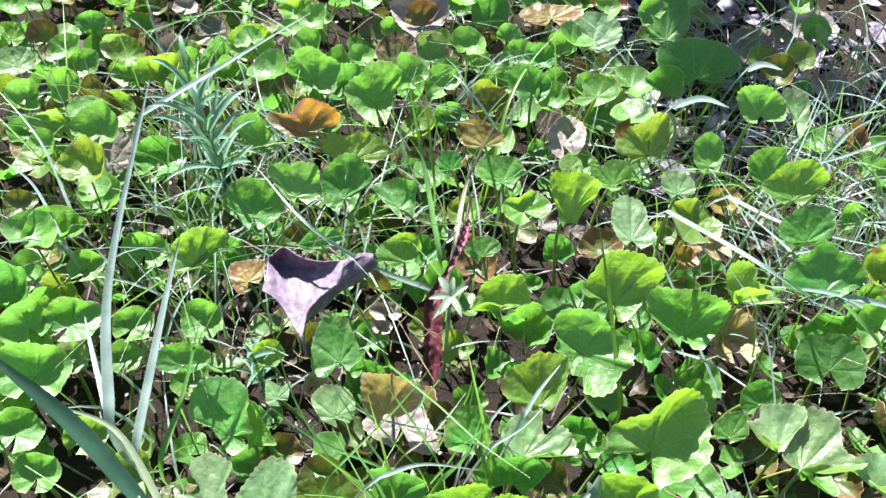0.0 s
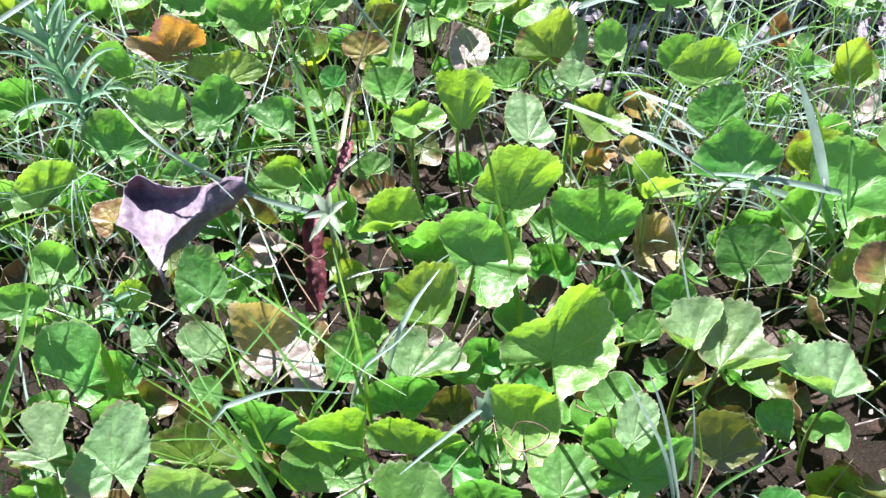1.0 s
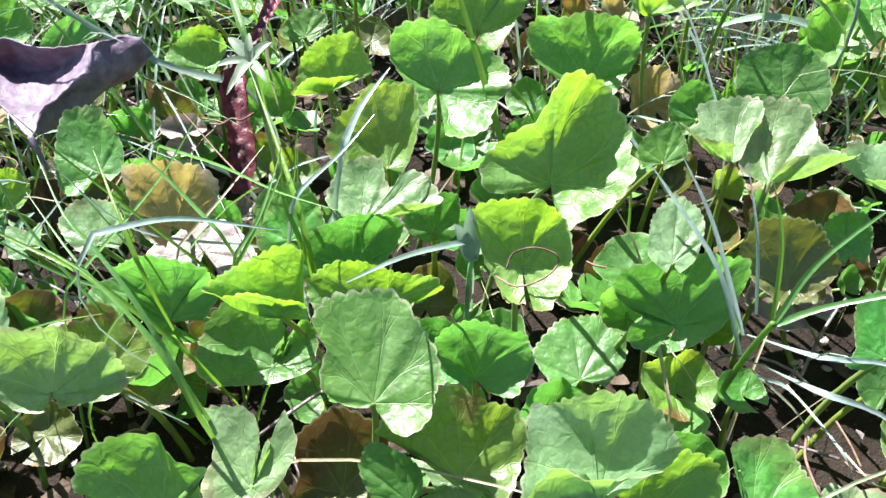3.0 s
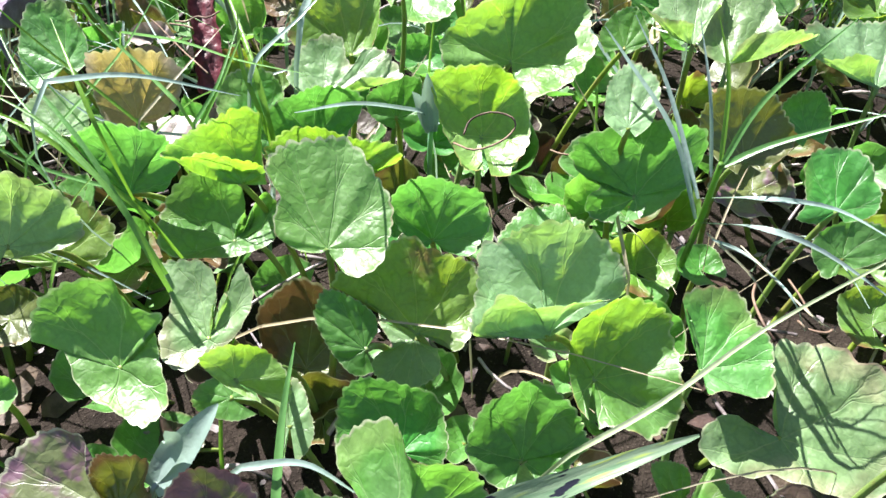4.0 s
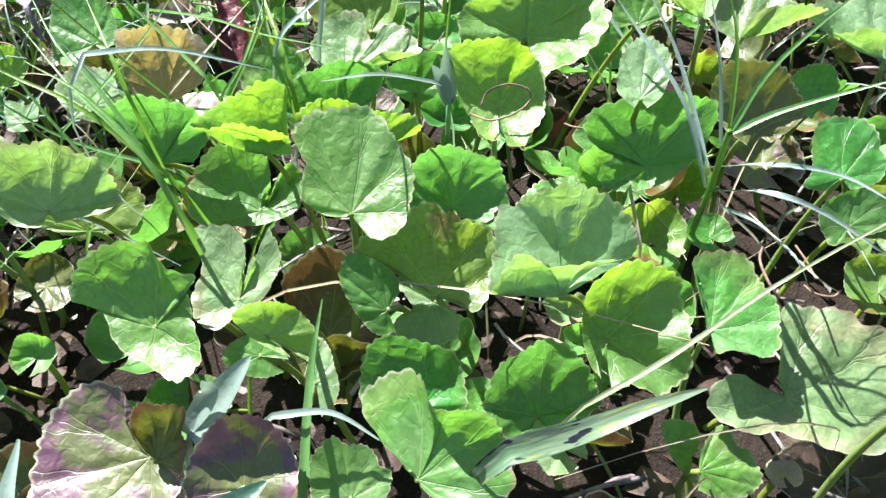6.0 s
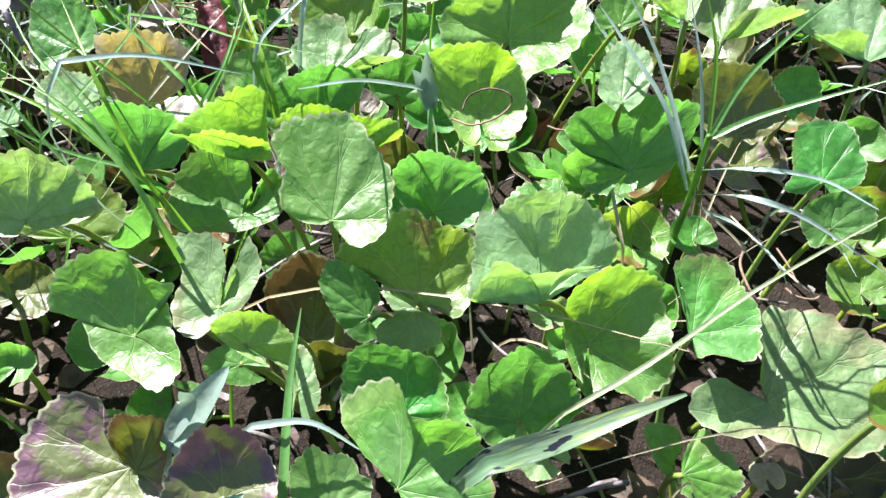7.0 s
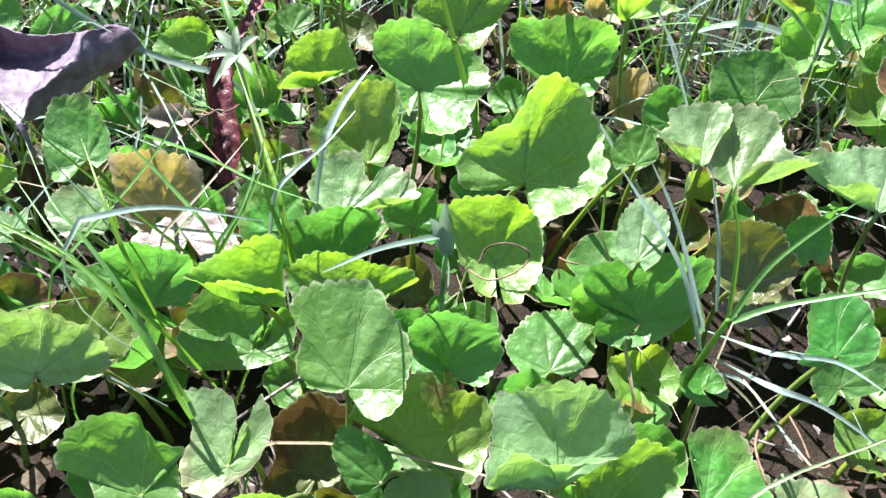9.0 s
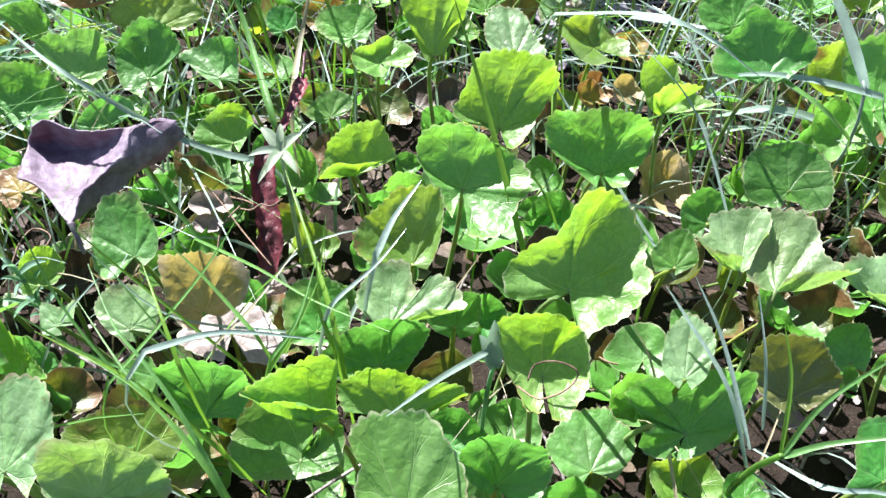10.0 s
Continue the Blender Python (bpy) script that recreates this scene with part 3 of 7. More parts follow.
pennywort("ashen", 0.3095, 0.6592, 0.0244, 0, -28, 92, [(-164, 22.8, 13.1), (-122, 25.4, 7.6), (-80, 25.5, 2.1), (-40, 21.7, 7.1), (-0, 15.8, 12.1), (48, 20.7, 11.8), (96, 23.6, 11.5), (130, 24.4, 12.3), (164, 22.8, 13.1)])
pennywort("brown", 0.2457, 0.4284, 0.0244, 0, -28, 112, [(-164, 12.1, 6.7), (-128, 11.7, 5.0), (-93, 10.3, 3.3), (-46, 11.5, 5.6), (-0, 11.7, 7.8), (30, 14.4, 5.4), (61, 15.7, 2.9), (112, 14.6, 4.8), (164, 12.1, 6.7)])
pennywort("brown", -0.1730, 0.3956, 0.0244, 0, -28, 58, [(-164, 7.3, 4.3), (-108, 10.0, 1.3), (-52, 11.8, -1.7), (-26, 9.4, 2.4), (0, 6.1, 6.5), (62, 5.7, 6.4), (124, 4.8, 6.3), (144, 6.4, 5.3), (164, 7.3, 4.3)])
pennywort("ashen", 0.0031, 0.2814, 0.0171, 0, -28, 164, [(-164, 5.8, 3.3), (-157, 7.7, 5.5), (-78, 6.4, 5.4), (0, 4.5, 5.4), (11, 5.9, 3.0), (22, 6.7, 0.6), (93, 6.5, 2.0), (164, 5.8, 3.3)])
pennywort("tan", -0.0537, 0.2608, 0.0344, 0, -28, 59, [(-164, 7.0, 4.9), (-109, 8.3, 1.9), (-54, 8.8, -1.0), (-27, 8.7, 1.4), (0, 7.9, 3.7), (54, 6.5, 4.2), (109, 4.5, 4.7), (136, 6.0, 4.8), (164, 7.0, 4.9)])
pennywort("yellow", 0.1862, 0.3786, 0.0444, 0, -28, 65, [(-164, 12.9, 9.1), (-102, 10.6, 4.6), (-39, 7.3, 0.1), (-20, 7.8, 5.1), (0, 7.6, 10.0), (64, 9.8, 10.3), (128, 11.1, 10.7), (146, 12.6, 9.9), (164, 12.9, 9.1)])
pennywort("tan", 0.2027, 0.3751, 0.0444, 0, -28, 120, [(-164, 13.1, 6.3), (-132, 10.4, 4.8), (-100, 6.7, 3.3), (-50, 7.8, 5.6), (-0, 8.2, 7.8), (36, 10.1, 6.0), (71, 11.1, 4.2), (118, 12.7, 5.3), (164, 13.1, 6.3)])
pennywort("olive", 0.1513, 0.2116, 0.0144, 0, -28, 108, [(-164, 11.3, 6.9), (-129, 12.5, 5.9), (-93, 12.6, 4.8), (-47, 14.4, 8.6), (0, 14.8, 12.4), (27, 15.2, 9.1), (55, 14.1, 5.8), (109, 13.3, 6.3), (164, 11.3, 6.9)])
pennywort("deep", -0.1826, 0.4407, 0.0444, 0, -28, 82, [(-164, 15.8, 9.5), (-117, 18.5, 5.3), (-70, 19.4, 1.0), (-35, 17.4, 7.1), (0, 13.9, 13.1), (51, 15.1, 12.4), (101, 14.9, 11.7), (133, 16.1, 10.6), (164, 15.8, 9.5)])
pennywort("lime", -0.2277, 0.4933, 0.0444, 0, -28, 74, [(-164, 16.9, 9.5), (-121, 17.2, 5.8), (-78, 15.8, 2.0), (-39, 16.3, 5.7), (0, 15.2, 9.3), (58, 15.6, 10.6), (115, 14.4, 12.0), (140, 16.4, 10.7), (164, 16.9, 9.5)])
pennywort("ashen", -0.2120, 0.6004, 0.0318, 0, -28, 91, [(-164, 16.3, 10.5), (-112, 16.0, 5.1), (-59, 14.1, -0.3), (-30, 13.4, 4.9), (0, 11.5, 10.2), (60, 12.0, 10.7), (121, 11.3, 11.2), (142, 14.5, 10.8), (164, 16.3, 10.5)])
pennywort("ashen", -0.2094, 0.6483, 0.0468, 0, -28, 79, [(-164, 12.0, 7.8), (-110, 11.7, 3.5), (-57, 10.3, -0.9), (-28, 9.2, 2.5), (0, 7.3, 5.8), (56, 9.2, 6.3), (111, 10.2, 6.8), (138, 11.7, 7.3), (164, 12.0, 7.8)])
pennywort("lime", -0.1089, 0.6362, 0.0544, 0, -28, 146, [(-164, 14.0, 7.3), (-141, 17.2, 7.3), (-117, 18.7, 7.3), (-59, 13.9, 7.8), (0, 7.8, 8.4), (23, 13.7, 3.9), (46, 18.2, -0.5), (105, 16.9, 3.4), (164, 14.0, 7.3)])
pennywort("brown", 0.0725, 0.5914, 0.0468, 0, -28, 127, [(-164, 16.6, 8.6), (-118, 13.2, 5.5), (-72, 8.5, 2.4), (-36, 10.4, 6.6), (0, 11.4, 10.9), (35, 13.7, 8.3), (69, 14.8, 5.7), (117, 16.5, 7.1), (164, 16.6, 8.6)])
pennywort("deep", 0.0227, 0.5078, 0.0394, 0, -28, 100, [(-164, 14.0, 9.6), (-128, 16.5, 6.8), (-92, 17.4, 4.1), (-46, 15.3, 7.6), (-0, 11.7, 11.2), (39, 11.3, 9.4), (79, 9.9, 7.7), (121, 12.5, 8.6), (164, 14.0, 9.6)])
pennywort("lime", 0.1453, 0.5480, 0.0444, 0, -28, 88, [(-164, 16.1, 10.6), (-123, 19.6, 6.7), (-83, 21.2, 2.9), (-41, 16.8, 8.3), (0, 10.8, 13.7), (56, 17.4, 14.0), (113, 22.4, 14.3), (138, 20.2, 12.4), (164, 16.1, 10.6)])
pennywort("deep", 0.1362, 0.5041, 0.0444, 0, -28, 135, [(-164, 14.2, 6.6), (-143, 21.3, 8.8), (-123, 26.5, 11.0), (-61, 20.3, 9.9), (0, 12.3, 8.8), (19, 10.9, 6.5), (37, 8.4, 4.1), (101, 11.9, 5.4), (164, 14.2, 6.6)])
pennywort("green", 0.1184, 0.4527, 0.0444, 0, -28, 114, [(-164, 10.0, 6.4), (-133, 13.8, 5.5), (-102, 16.3, 4.5), (-51, 12.9, 6.2), (0, 8.4, 7.9), (36, 12.2, 5.8), (72, 14.9, 3.8), (118, 13.1, 5.1), (164, 10.0, 6.4)])
pennywort("pale", 0.2500, 0.6662, 0.0544, 0, -28, 121, [(-164, 16.4, 8.3), (-135, 17.9, 6.7), (-105, 17.7, 5.0), (-53, 15.8, 4.9), (0, 12.5, 4.9), (35, 15.8, 3.7), (69, 17.6, 2.5), (117, 17.8, 5.4), (164, 16.4, 8.3)])
pennywort("deep", 0.1144, 0.6739, 0.0544, 0, -28, 154, [(-164, 17.5, 5.5), (-153, 22.3, 9.6), (-142, 24.9, 13.6), (-71, 18.8, 11.1), (0, 10.9, 8.7), (22, 20.2, 2.7), (43, 27.5, -3.4), (104, 23.6, 1.1), (164, 17.5, 5.5)])
pennywort("green", -0.0650, 0.6670, 0.0544, 0, -28, 85, [(-164, 15.1, 10.1), (-121, 24.1, 4.9), (-78, 30.9, -0.3), (-39, 20.5, 4.9), (0, 8.2, 10.2), (53, 14.5, 10.1), (106, 19.4, 10.1), (135, 18.1, 10.1), (164, 15.1, 10.1)])
pennywort("lime", -0.2543, 0.6511, 0.0494, 0, -28, 53, [(-164, 15.1, 6.3), (-109, 18.5, 1.3), (-54, 20.2, -3.6), (-27, 14.7, 2.3), (-0, 7.8, 8.3), (75, 11.6, 10.5), (150, 14.3, 12.8), (157, 15.4, 9.5), (164, 15.1, 6.3)])
pennywort("pale", -0.1952, 0.2879, 0.0494, 0, -28, 64, [(-164, 11.8, 6.1), (-108, 15.8, 2.2), (-53, 18.3, -1.6), (-26, 16.9, 5.2), (0, 13.9, 12.0), (56, 12.4, 11.9), (113, 9.8, 11.7), (138, 11.4, 8.9), (164, 11.8, 6.1)])
pennywort("green", -0.2118, 0.2640, 0.0494, 0, -28, 90, [(-164, 11.5, 7.4), (-118, 14.9, 4.2), (-71, 16.9, 0.9), (-36, 16.5, 5.3), (0, 14.4, 9.7), (41, 15.0, 8.7), (82, 14.0, 7.7), (123, 13.4, 7.6), (164, 11.5, 7.4)])
pennywort("pale", -0.1901, 0.2657, 0.0444, 0, -28, 91, [(-164, 8.5, 6.3), (-125, 10.8, 4.3), (-86, 12.1, 2.2), (-43, 12.3, 4.3), (0, 11.2, 6.4), (38, 9.6, 5.8), (75, 7.1, 5.2), (120, 8.2, 5.7), (164, 8.5, 6.3)])
pennywort("green", -0.1993, 0.2147, 0.0494, 0, -28, 87, [(-164, 9.6, 6.5), (-119, 13.0, 3.8), (-74, 15.3, 1.2), (-37, 15.3, 4.6), (0, 13.9, 8.0), (40, 13.1, 7.3), (80, 11.1, 6.6), (122, 10.9, 6.6), (164, 9.6, 6.5)])
pennywort("lime", -0.1667, 0.2169, 0.0444, 0, -28, 66, [(-164, 8.1, 4.9), (-109, 11.5, 2.1), (-54, 13.7, -0.7), (-27, 13.3, 4.7), (0, 11.7, 10.1), (52, 9.9, 9.6), (103, 7.2, 9.1), (134, 8.0, 7.0), (164, 8.1, 4.9)])
pennywort("green", -0.1806, 0.1920, 0.0494, 0, -28, 91, [(-164, 7.9, 5.8), (-121, 10.7, 3.7), (-77, 12.5, 1.7), (-39, 12.8, 4.9), (0, 11.9, 8.1), (35, 12.3, 6.6), (71, 11.5, 5.2), (117, 10.2, 5.5), (164, 7.9, 5.8)])
pennywort("green", -0.1575, 0.2633, 0.0494, 0, -28, 98, [(-164, 8.3, 6.4), (-119, 10.1, 3.9), (-73, 10.9, 1.3), (-37, 11.5, 4.4), (0, 10.9, 7.6), (36, 10.1, 6.5), (72, 8.4, 5.4), (118, 8.8, 5.9), (164, 8.3, 6.4)])
pennywort("green", -0.1214, 0.2530, 0.0444, 0, -28, 92, [(-164, 7.7, 6.1), (-117, 10.3, 3.5), (-70, 11.9, 0.8), (-35, 12.0, 4.2), (0, 11.0, 7.5), (39, 10.5, 6.5), (77, 9.1, 5.6), (121, 8.8, 5.9), (164, 7.7, 6.1)])
pennywort("green", 0.0524, 0.1201, 0.0880, 10, -36, 64, [(-144, 2.0, 0.5), (-132, 7.8, 3.1), (-120, 11.8, 3.8), (-98, 14.1, 2.5), (-79, 15.1, 1.5), (-57, 17.4, 1.0), (-42, 19.6, 0.6), (-29, 21.1, 1.0), (-15, 23.6, 1.4), (-6, 26.0, 1.7), (5, 28.3, 2.0), (18, 28.4, 2.1), (29, 28.8, 2.2), (38, 28.6, 2.1), (49, 26.5, 1.8), (53, 21.5, 1.4), (55, 18.0, 1.2), (71, 15.6, 1.2), (87, 13.5, 1.5), (100, 9.3, 0.9), (113, 5.3, 0.9), (144, 1.8, 0.5)], hollow=0.035)
pennywort("pale", -0.0280, 0.1386, 0.0860, -37, -55, 127, [(-150, 3.8, 3.4), (-121, 9.6, 3.8), (-112, 17.6, 4.7), (-106, 20.6, 0.5), (-97, 20.3, -1.5), (-84, 22.0, 2.7), (-73, 22.5, 3.3), (-64, 21.3, 3.5), (-52, 21.0, 3.7), (-38, 20.9, 3.9), (-22, 19.7, 3.5), (-8, 21.6, 3.6), (7, 22.3, 3.0), (30, 18.2, 1.4), (51, 13.0, 2.5), (76, 9.0, 3.4), (103, 4.7, 4.1), (143, 2.9, 3.9)], hollow=0.09)
pennywort("deep", -0.0050, 0.1713, 0.0720, -54, -16, 166, [(-160, 11.1, 3.3), (-147, 13.9, 0.6), (-139, 16.7, -2.1), (-125, 17.8, -1.5), (-115, 21.3, 6.2), (-102, 21.0, 6.6), (-82, 21.3, 6.9), (-63, 22.2, 6.6), (-48, 22.2, 5.6), (-35, 22.6, 4.5), (-33, 20.5, 3.9), (-30, 14.8, 2.6), (-17, 8.3, 2.1), (41, 4.6, -0.0), (100, 6.2, -4.5), (131, 9.1, -6.3), (161, 10.6, -0.3)], hollow=0.09)
pennywort("lime", 0.0298, 0.1592, 0.0800, -27, -3, 177, [(-191, 7.5, 2.4), (-141, 8.5, 5.0), (-121, 13.7, 10.1), (-114, 17.1, 13.0), (-99, 17.5, 13.8), (-85, 17.5, 13.3), (-70, 16.8, 11.5), (-52, 17.8, 9.4), (-35, 20.9, 7.1), (-26, 23.1, 5.2), (-21, 23.3, 3.7), (-18, 16.7, 9.0), (-25, 11.2, 12.3), (-40, 5.3, 13.2), (-102, 2.3, 12.8), (-156, 5.7, 10.2), (-168, 7.7, 4.3)], hollow=0.09)
pennywort("lime", 0.0560, 0.1606, 0.0740, 40, -58, 40, [(-91, 7.2, 1.3), (-51, 12.2, 1.8), (-54, 19.2, -3.2), (-44, 21.9, 1.3), (-33, 21.5, 1.4), (-12, 16.2, 1.1), (8, 15.9, 0.9), (34, 18.4, 0.7), (47, 20.8, 0.5), (59, 21.9, 0.2), (74, 22.6, -0.1), (82, 23.4, -0.4), (97, 18.6, 2.4)], hollow=0.09)
pennywort("deep", 0.0508, 0.1820, 0.0740, 26, -63, 55, [(-121, 8.7, -0.0), (-61, 11.9, 2.3), (-48, 17.5, 1.5), (-39, 21.7, 2.2), (-28, 21.9, 2.5), (-14, 20.5, 2.6), (6, 18.4, 2.3), (31, 16.9, 1.8), (60, 17.8, 1.1), (81, 19.4, 1.5), (92, 19.9, 1.8), (104, 17.9, 4.6), (116, 12.4, 4.0)], hollow=0.09)
pennywort("deep", 0.0789, 0.2016, 0.0660, -8, -61, 91, [(-163, 4.3, 0.0), (-108, 7.1, 1.3), (-73, 9.8, 0.8), (-40, 15.7, 0.7), (-21, 14.8, 0.8), (13, 12.4, 0.7), (45, 12.6, 0.5), (66, 10.4, 1.4), (92, 6.5, 1.4), (164, 4.0, -0.0)], hollow=0.09)
pennywort("lime", 0.1005, 0.1646, 0.0820, -2, -49, 87, [(-175, 12.1, 8.5), (-156, 13.9, 9.0), (-140, 12.8, 6.9), (-108, 14.0, 4.7), (-80, 15.4, 1.8), (-60, 17.4, 1.0), (-44, 19.2, 2.2), (-27, 20.1, 6.1), (-15, 20.6, 6.6), (4, 20.8, 6.5), (21, 22.5, 6.2), (34, 23.1, 5.4), (40, 21.2, 4.4), (48, 18.0, 3.2), (60, 14.1, 2.2), (79, 11.4, 3.0), (102, 9.4, 1.9), (124, 9.7, 3.6), (144, 11.2, 6.6), (159, 10.5, 7.0), (175, 10.3, 7.3)], hollow=0.09)
pennywort("deep", 0.0806, 0.1349, 0.0710, 3, -63, 80, [(-126, 3.6, 3.5), (-112, 8.3, 5.2), (-102, 11.6, 5.6), (-84, 13.9, 3.5), (-76, 16.9, -0.1), (-59, 18.2, -0.1), (-42, 20.0, 2.9), (-29, 18.6, 3.1), (-13, 18.8, 3.3), (3, 19.5, 3.4), (19, 19.6, 3.1), (35, 18.1, 2.4), (47, 15.5, 1.6), (62, 11.5, 1.8), (78, 6.8, 1.1), (134, 2.2, 1.6)], hollow=0.09)
pennywort("rusty", 0.0720, 0.1103, 0.0620, -24, -43, 119, [(-128, 3.9, 1.2), (-132, 7.8, 2.6), (-142, 10.7, 4.3), (-129, 13.1, 3.9), (-115, 14.6, 2.3), (-95, 18.6, -1.4), (-81, 22.4, -1.5), (-67, 23.8, -1.0), (-52, 23.3, 2.0), (-36, 23.6, 1.8), (-25, 26.3, 1.8), (-16, 26.3, 1.6), (-9, 24.8, 1.3), (5, 24.5, 0.8), (20, 26.3, 0.3), (31, 26.6, -0.1), (30, 20.6, -0.1), (31, 13.4, 0.3), (40, 6.7, 0.4), (127, 1.9, 0.8)], hollow=0.035)
pennywort("deep", 0.0580, 0.1044, 0.0660, -51, -8, 167, [(-118, 5.9, 0.3), (-98, 9.7, 0.2), (-76, 12.8, 0.1), (-60, 16.8, 0.0), (-48, 18.6, -0.1), (-36, 17.3, -0.1), (-27, 15.6, -0.2), (-8, 11.0, 0.6), (42, 7.3, 0.1), (81, 7.2, -0.1), (118, 6.3, 0.1)], hollow=0.035)
pennywort("pale", 0.0715, 0.1132, 0.0560, -23, 18, -151, [(-77, 7.0, 0.1), (-69, 11.5, -0.0), (-55, 8.2, 0.6), (-25, 6.5, 0.5), (-20, 11.0, 0.3), (-11, 13.9, 0.0), (0, 14.6, 0.1), (21, 16.2, 0.2), (36, 17.7, 0.2), (53, 13.2, 0.2), (75, 12.1, 0.2), (93, 10.2, 0.2), (114, 6.8, 0.5)], hollow=0.035)
pennywort("pale", 0.0998, 0.0878, 0.0810, -29, 21, -169, [(-181, 21.9, -1.4), (-171, 23.4, 3.0), (-160, 25.0, 5.1), (-149, 26.4, 7.0), (-140, 26.8, 8.4), (-132, 26.6, 9.4), (-122, 25.7, 10.0), (-113, 25.2, 10.4), (-104, 25.8, 6.6), (-96, 25.4, 2.6), (-87, 27.0, 1.2), (-80, 25.2, 1.5), (-69, 21.2, 3.0), (-45, 17.9, 5.7), (-30, 17.0, 7.8), (-47, 15.5, 6.5), (-71, 13.7, 11.3), (-81, 11.8, 11.3), (-87, 8.9, 10.0), (-96, 6.6, 8.2), (-136, 6.9, 8.9), (-167, 10.6, 10.0), (-178, 16.9, 4.4)], hollow=0.09)
pennywort("lime", 0.1170, 0.0949, 0.0510, 19, -45, 62, [(-172, 11.6, 7.8), (-149, 11.8, 8.0), (-136, 15.2, 8.0), (-127, 20.2, 6.7), (-116, 21.9, 5.1), (-102, 24.2, 3.6), (-84, 22.4, 6.6), (-69, 22.5, 5.5), (-59, 23.6, 1.6), (-47, 23.7, 1.5), (-40, 26.4, 2.8), (-29, 26.3, 4.2), (-17, 24.7, 5.7), (-3, 23.7, 7.4), (10, 22.3, 8.7), (20, 19.9, 7.4), (31, 17.5, 6.0), (44, 13.9, 4.1), (68, 9.3, 1.7), (118, 6.9, 1.2), (150, 8.4, 3.4), (173, 10.1, 6.2)], hollow=0.09)
pennywort("deep", 0.0941, 0.0810, 0.0400, -12, -57, 96, [(-149, 8.0, 5.2), (-112, 10.0, 3.9), (-92, 13.6, 4.1), (-85, 18.7, 1.0), (-75, 18.7, -0.2), (-54, 20.0, 2.6), (-39, 21.9, 3.6), (-26, 24.2, 4.4), (-15, 24.7, 4.8), (-6, 23.8, 4.6), (9, 21.0, 3.9), (25, 19.4, 3.2), (51, 16.6, 1.9), (67, 15.2, 2.2), (85, 12.2, 3.2), (112, 9.3, 4.1), (149, 6.6, 5.0)], hollow=0.09)
pennywort("green", 0.0590, 0.0523, 0.0700, 10, -45, 45, [(-119, 1.7, 1.0), (-104, 5.2, 1.9), (-93, 11.5, 1.6), (-81, 16.7, 0.5), (-70, 20.6, -0.2), (-58, 21.5, -1.5), (-48, 20.6, -4.2), (-36, 21.3, -3.9), (-24, 22.4, 0.8), (-15, 21.7, 3.8), (-8, 20.3, 6.5), (0, 18.8, 7.5), (10, 19.2, 5.9), (17, 22.2, 2.4), (29, 24.0, -2.3), (37, 24.3, -3.3), (48, 23.7, -3.8), (54, 23.1, -2.7), (61, 23.0, -1.7), (68, 19.3, -0.5), (70, 13.3, -0.1), (67, 6.7, 0.8), (78, 1.4, 0.7)], hollow=0.09)
pennywort("green", -0.0035, 0.1110, 0.0650, -37, 33, -155, [(-179, 9.7, 0.5), (-180, 18.7, 3.5), (-171, 18.2, 4.1), (-158, 17.4, 4.6), (-147, 19.6, 5.6), (-139, 22.7, 5.0), (-132, 23.8, 5.3), (-115, 25.2, 5.6), (-102, 25.7, 5.3), (-92, 25.4, 4.7), (-76, 24.6, 2.6), (-67, 23.8, 1.1), (-66, 20.2, 0.6), (-67, 15.5, 0.7), (-53, 12.3, 1.2), (-30, 10.7, 2.1), (3, 8.9, 4.2), (45, 9.0, 6.1), (71, 13.8, 8.2), (81, 15.9, 8.4), (96, 16.4, 6.5), (110, 15.3, 4.3), (131, 11.7, 1.4), (153, 10.4, -0.9), (174, 12.4, -1.0), (185, 11.9, 0.4), (180, 5.8, 0.5)], hollow=0.035)
pennywort("pale", 0.0186, 0.1155, 0.0660, -11, 31, -117, [(-172, 3.5, 1.4), (-171, 8.5, 0.7), (-173, 13.2, 1.2), (-167, 17.7, 1.5), (-159, 20.5, 1.7), (-146, 22.5, 1.7), (-134, 24.4, 1.6), (-129, 23.2, 1.4), (-127, 18.9, 1.1), (-120, 14.6, 0.7), (-106, 12.6, 0.5), (-87, 12.8, 0.4), (-66, 12.4, 1.2), (-46, 12.0, 2.0), (-24, 10.7, 2.7), (-9, 9.1, 2.8), (3, 5.8, 2.1), (50, 3.9, 0.8), (100, 6.0, 0.7), (126, 9.9, 0.9), (141, 13.9, 0.9), (151, 16.7, 1.2), (164, 19.4, 1.6), (172, 21.1, 1.8), (174, 17.2, 1.5), (175, 12.2, 1.0), (173, 7.2, 2.4)], hollow=0.035)
pennywort("lime", 0.0281, 0.0914, 0.0780, -58, -27, 153, [(-178, 12.8, 1.8), (-165, 13.4, 0.3), (-139, 13.2, 2.1), (-119, 11.8, 0.5), (-96, 10.9, 0.7), (-71, 10.1, 1.1), (-43, 9.7, 1.3), (-23, 9.9, 1.3), (-8, 9.8, 1.5), (8, 7.8, -0.5), (21, 3.7, 1.0), (150, 2.4, 1.9), (179, 7.7, 2.6)], hollow=0.09)
pennywort("pale", 0.0365, 0.0951, 0.0520, -2, -28, 82, [(-171, 9.6, -0.1), (-147, 8.2, -0.2), (-112, 6.8, 0.2), (-64, 6.1, 0.1), (-21, 9.9, -0.1), (-3, 12.4, -0.0), (6, 6.1, 0.0), (158, 3.2, 0.2), (171, 9.8, 0.0)], hollow=0.035)
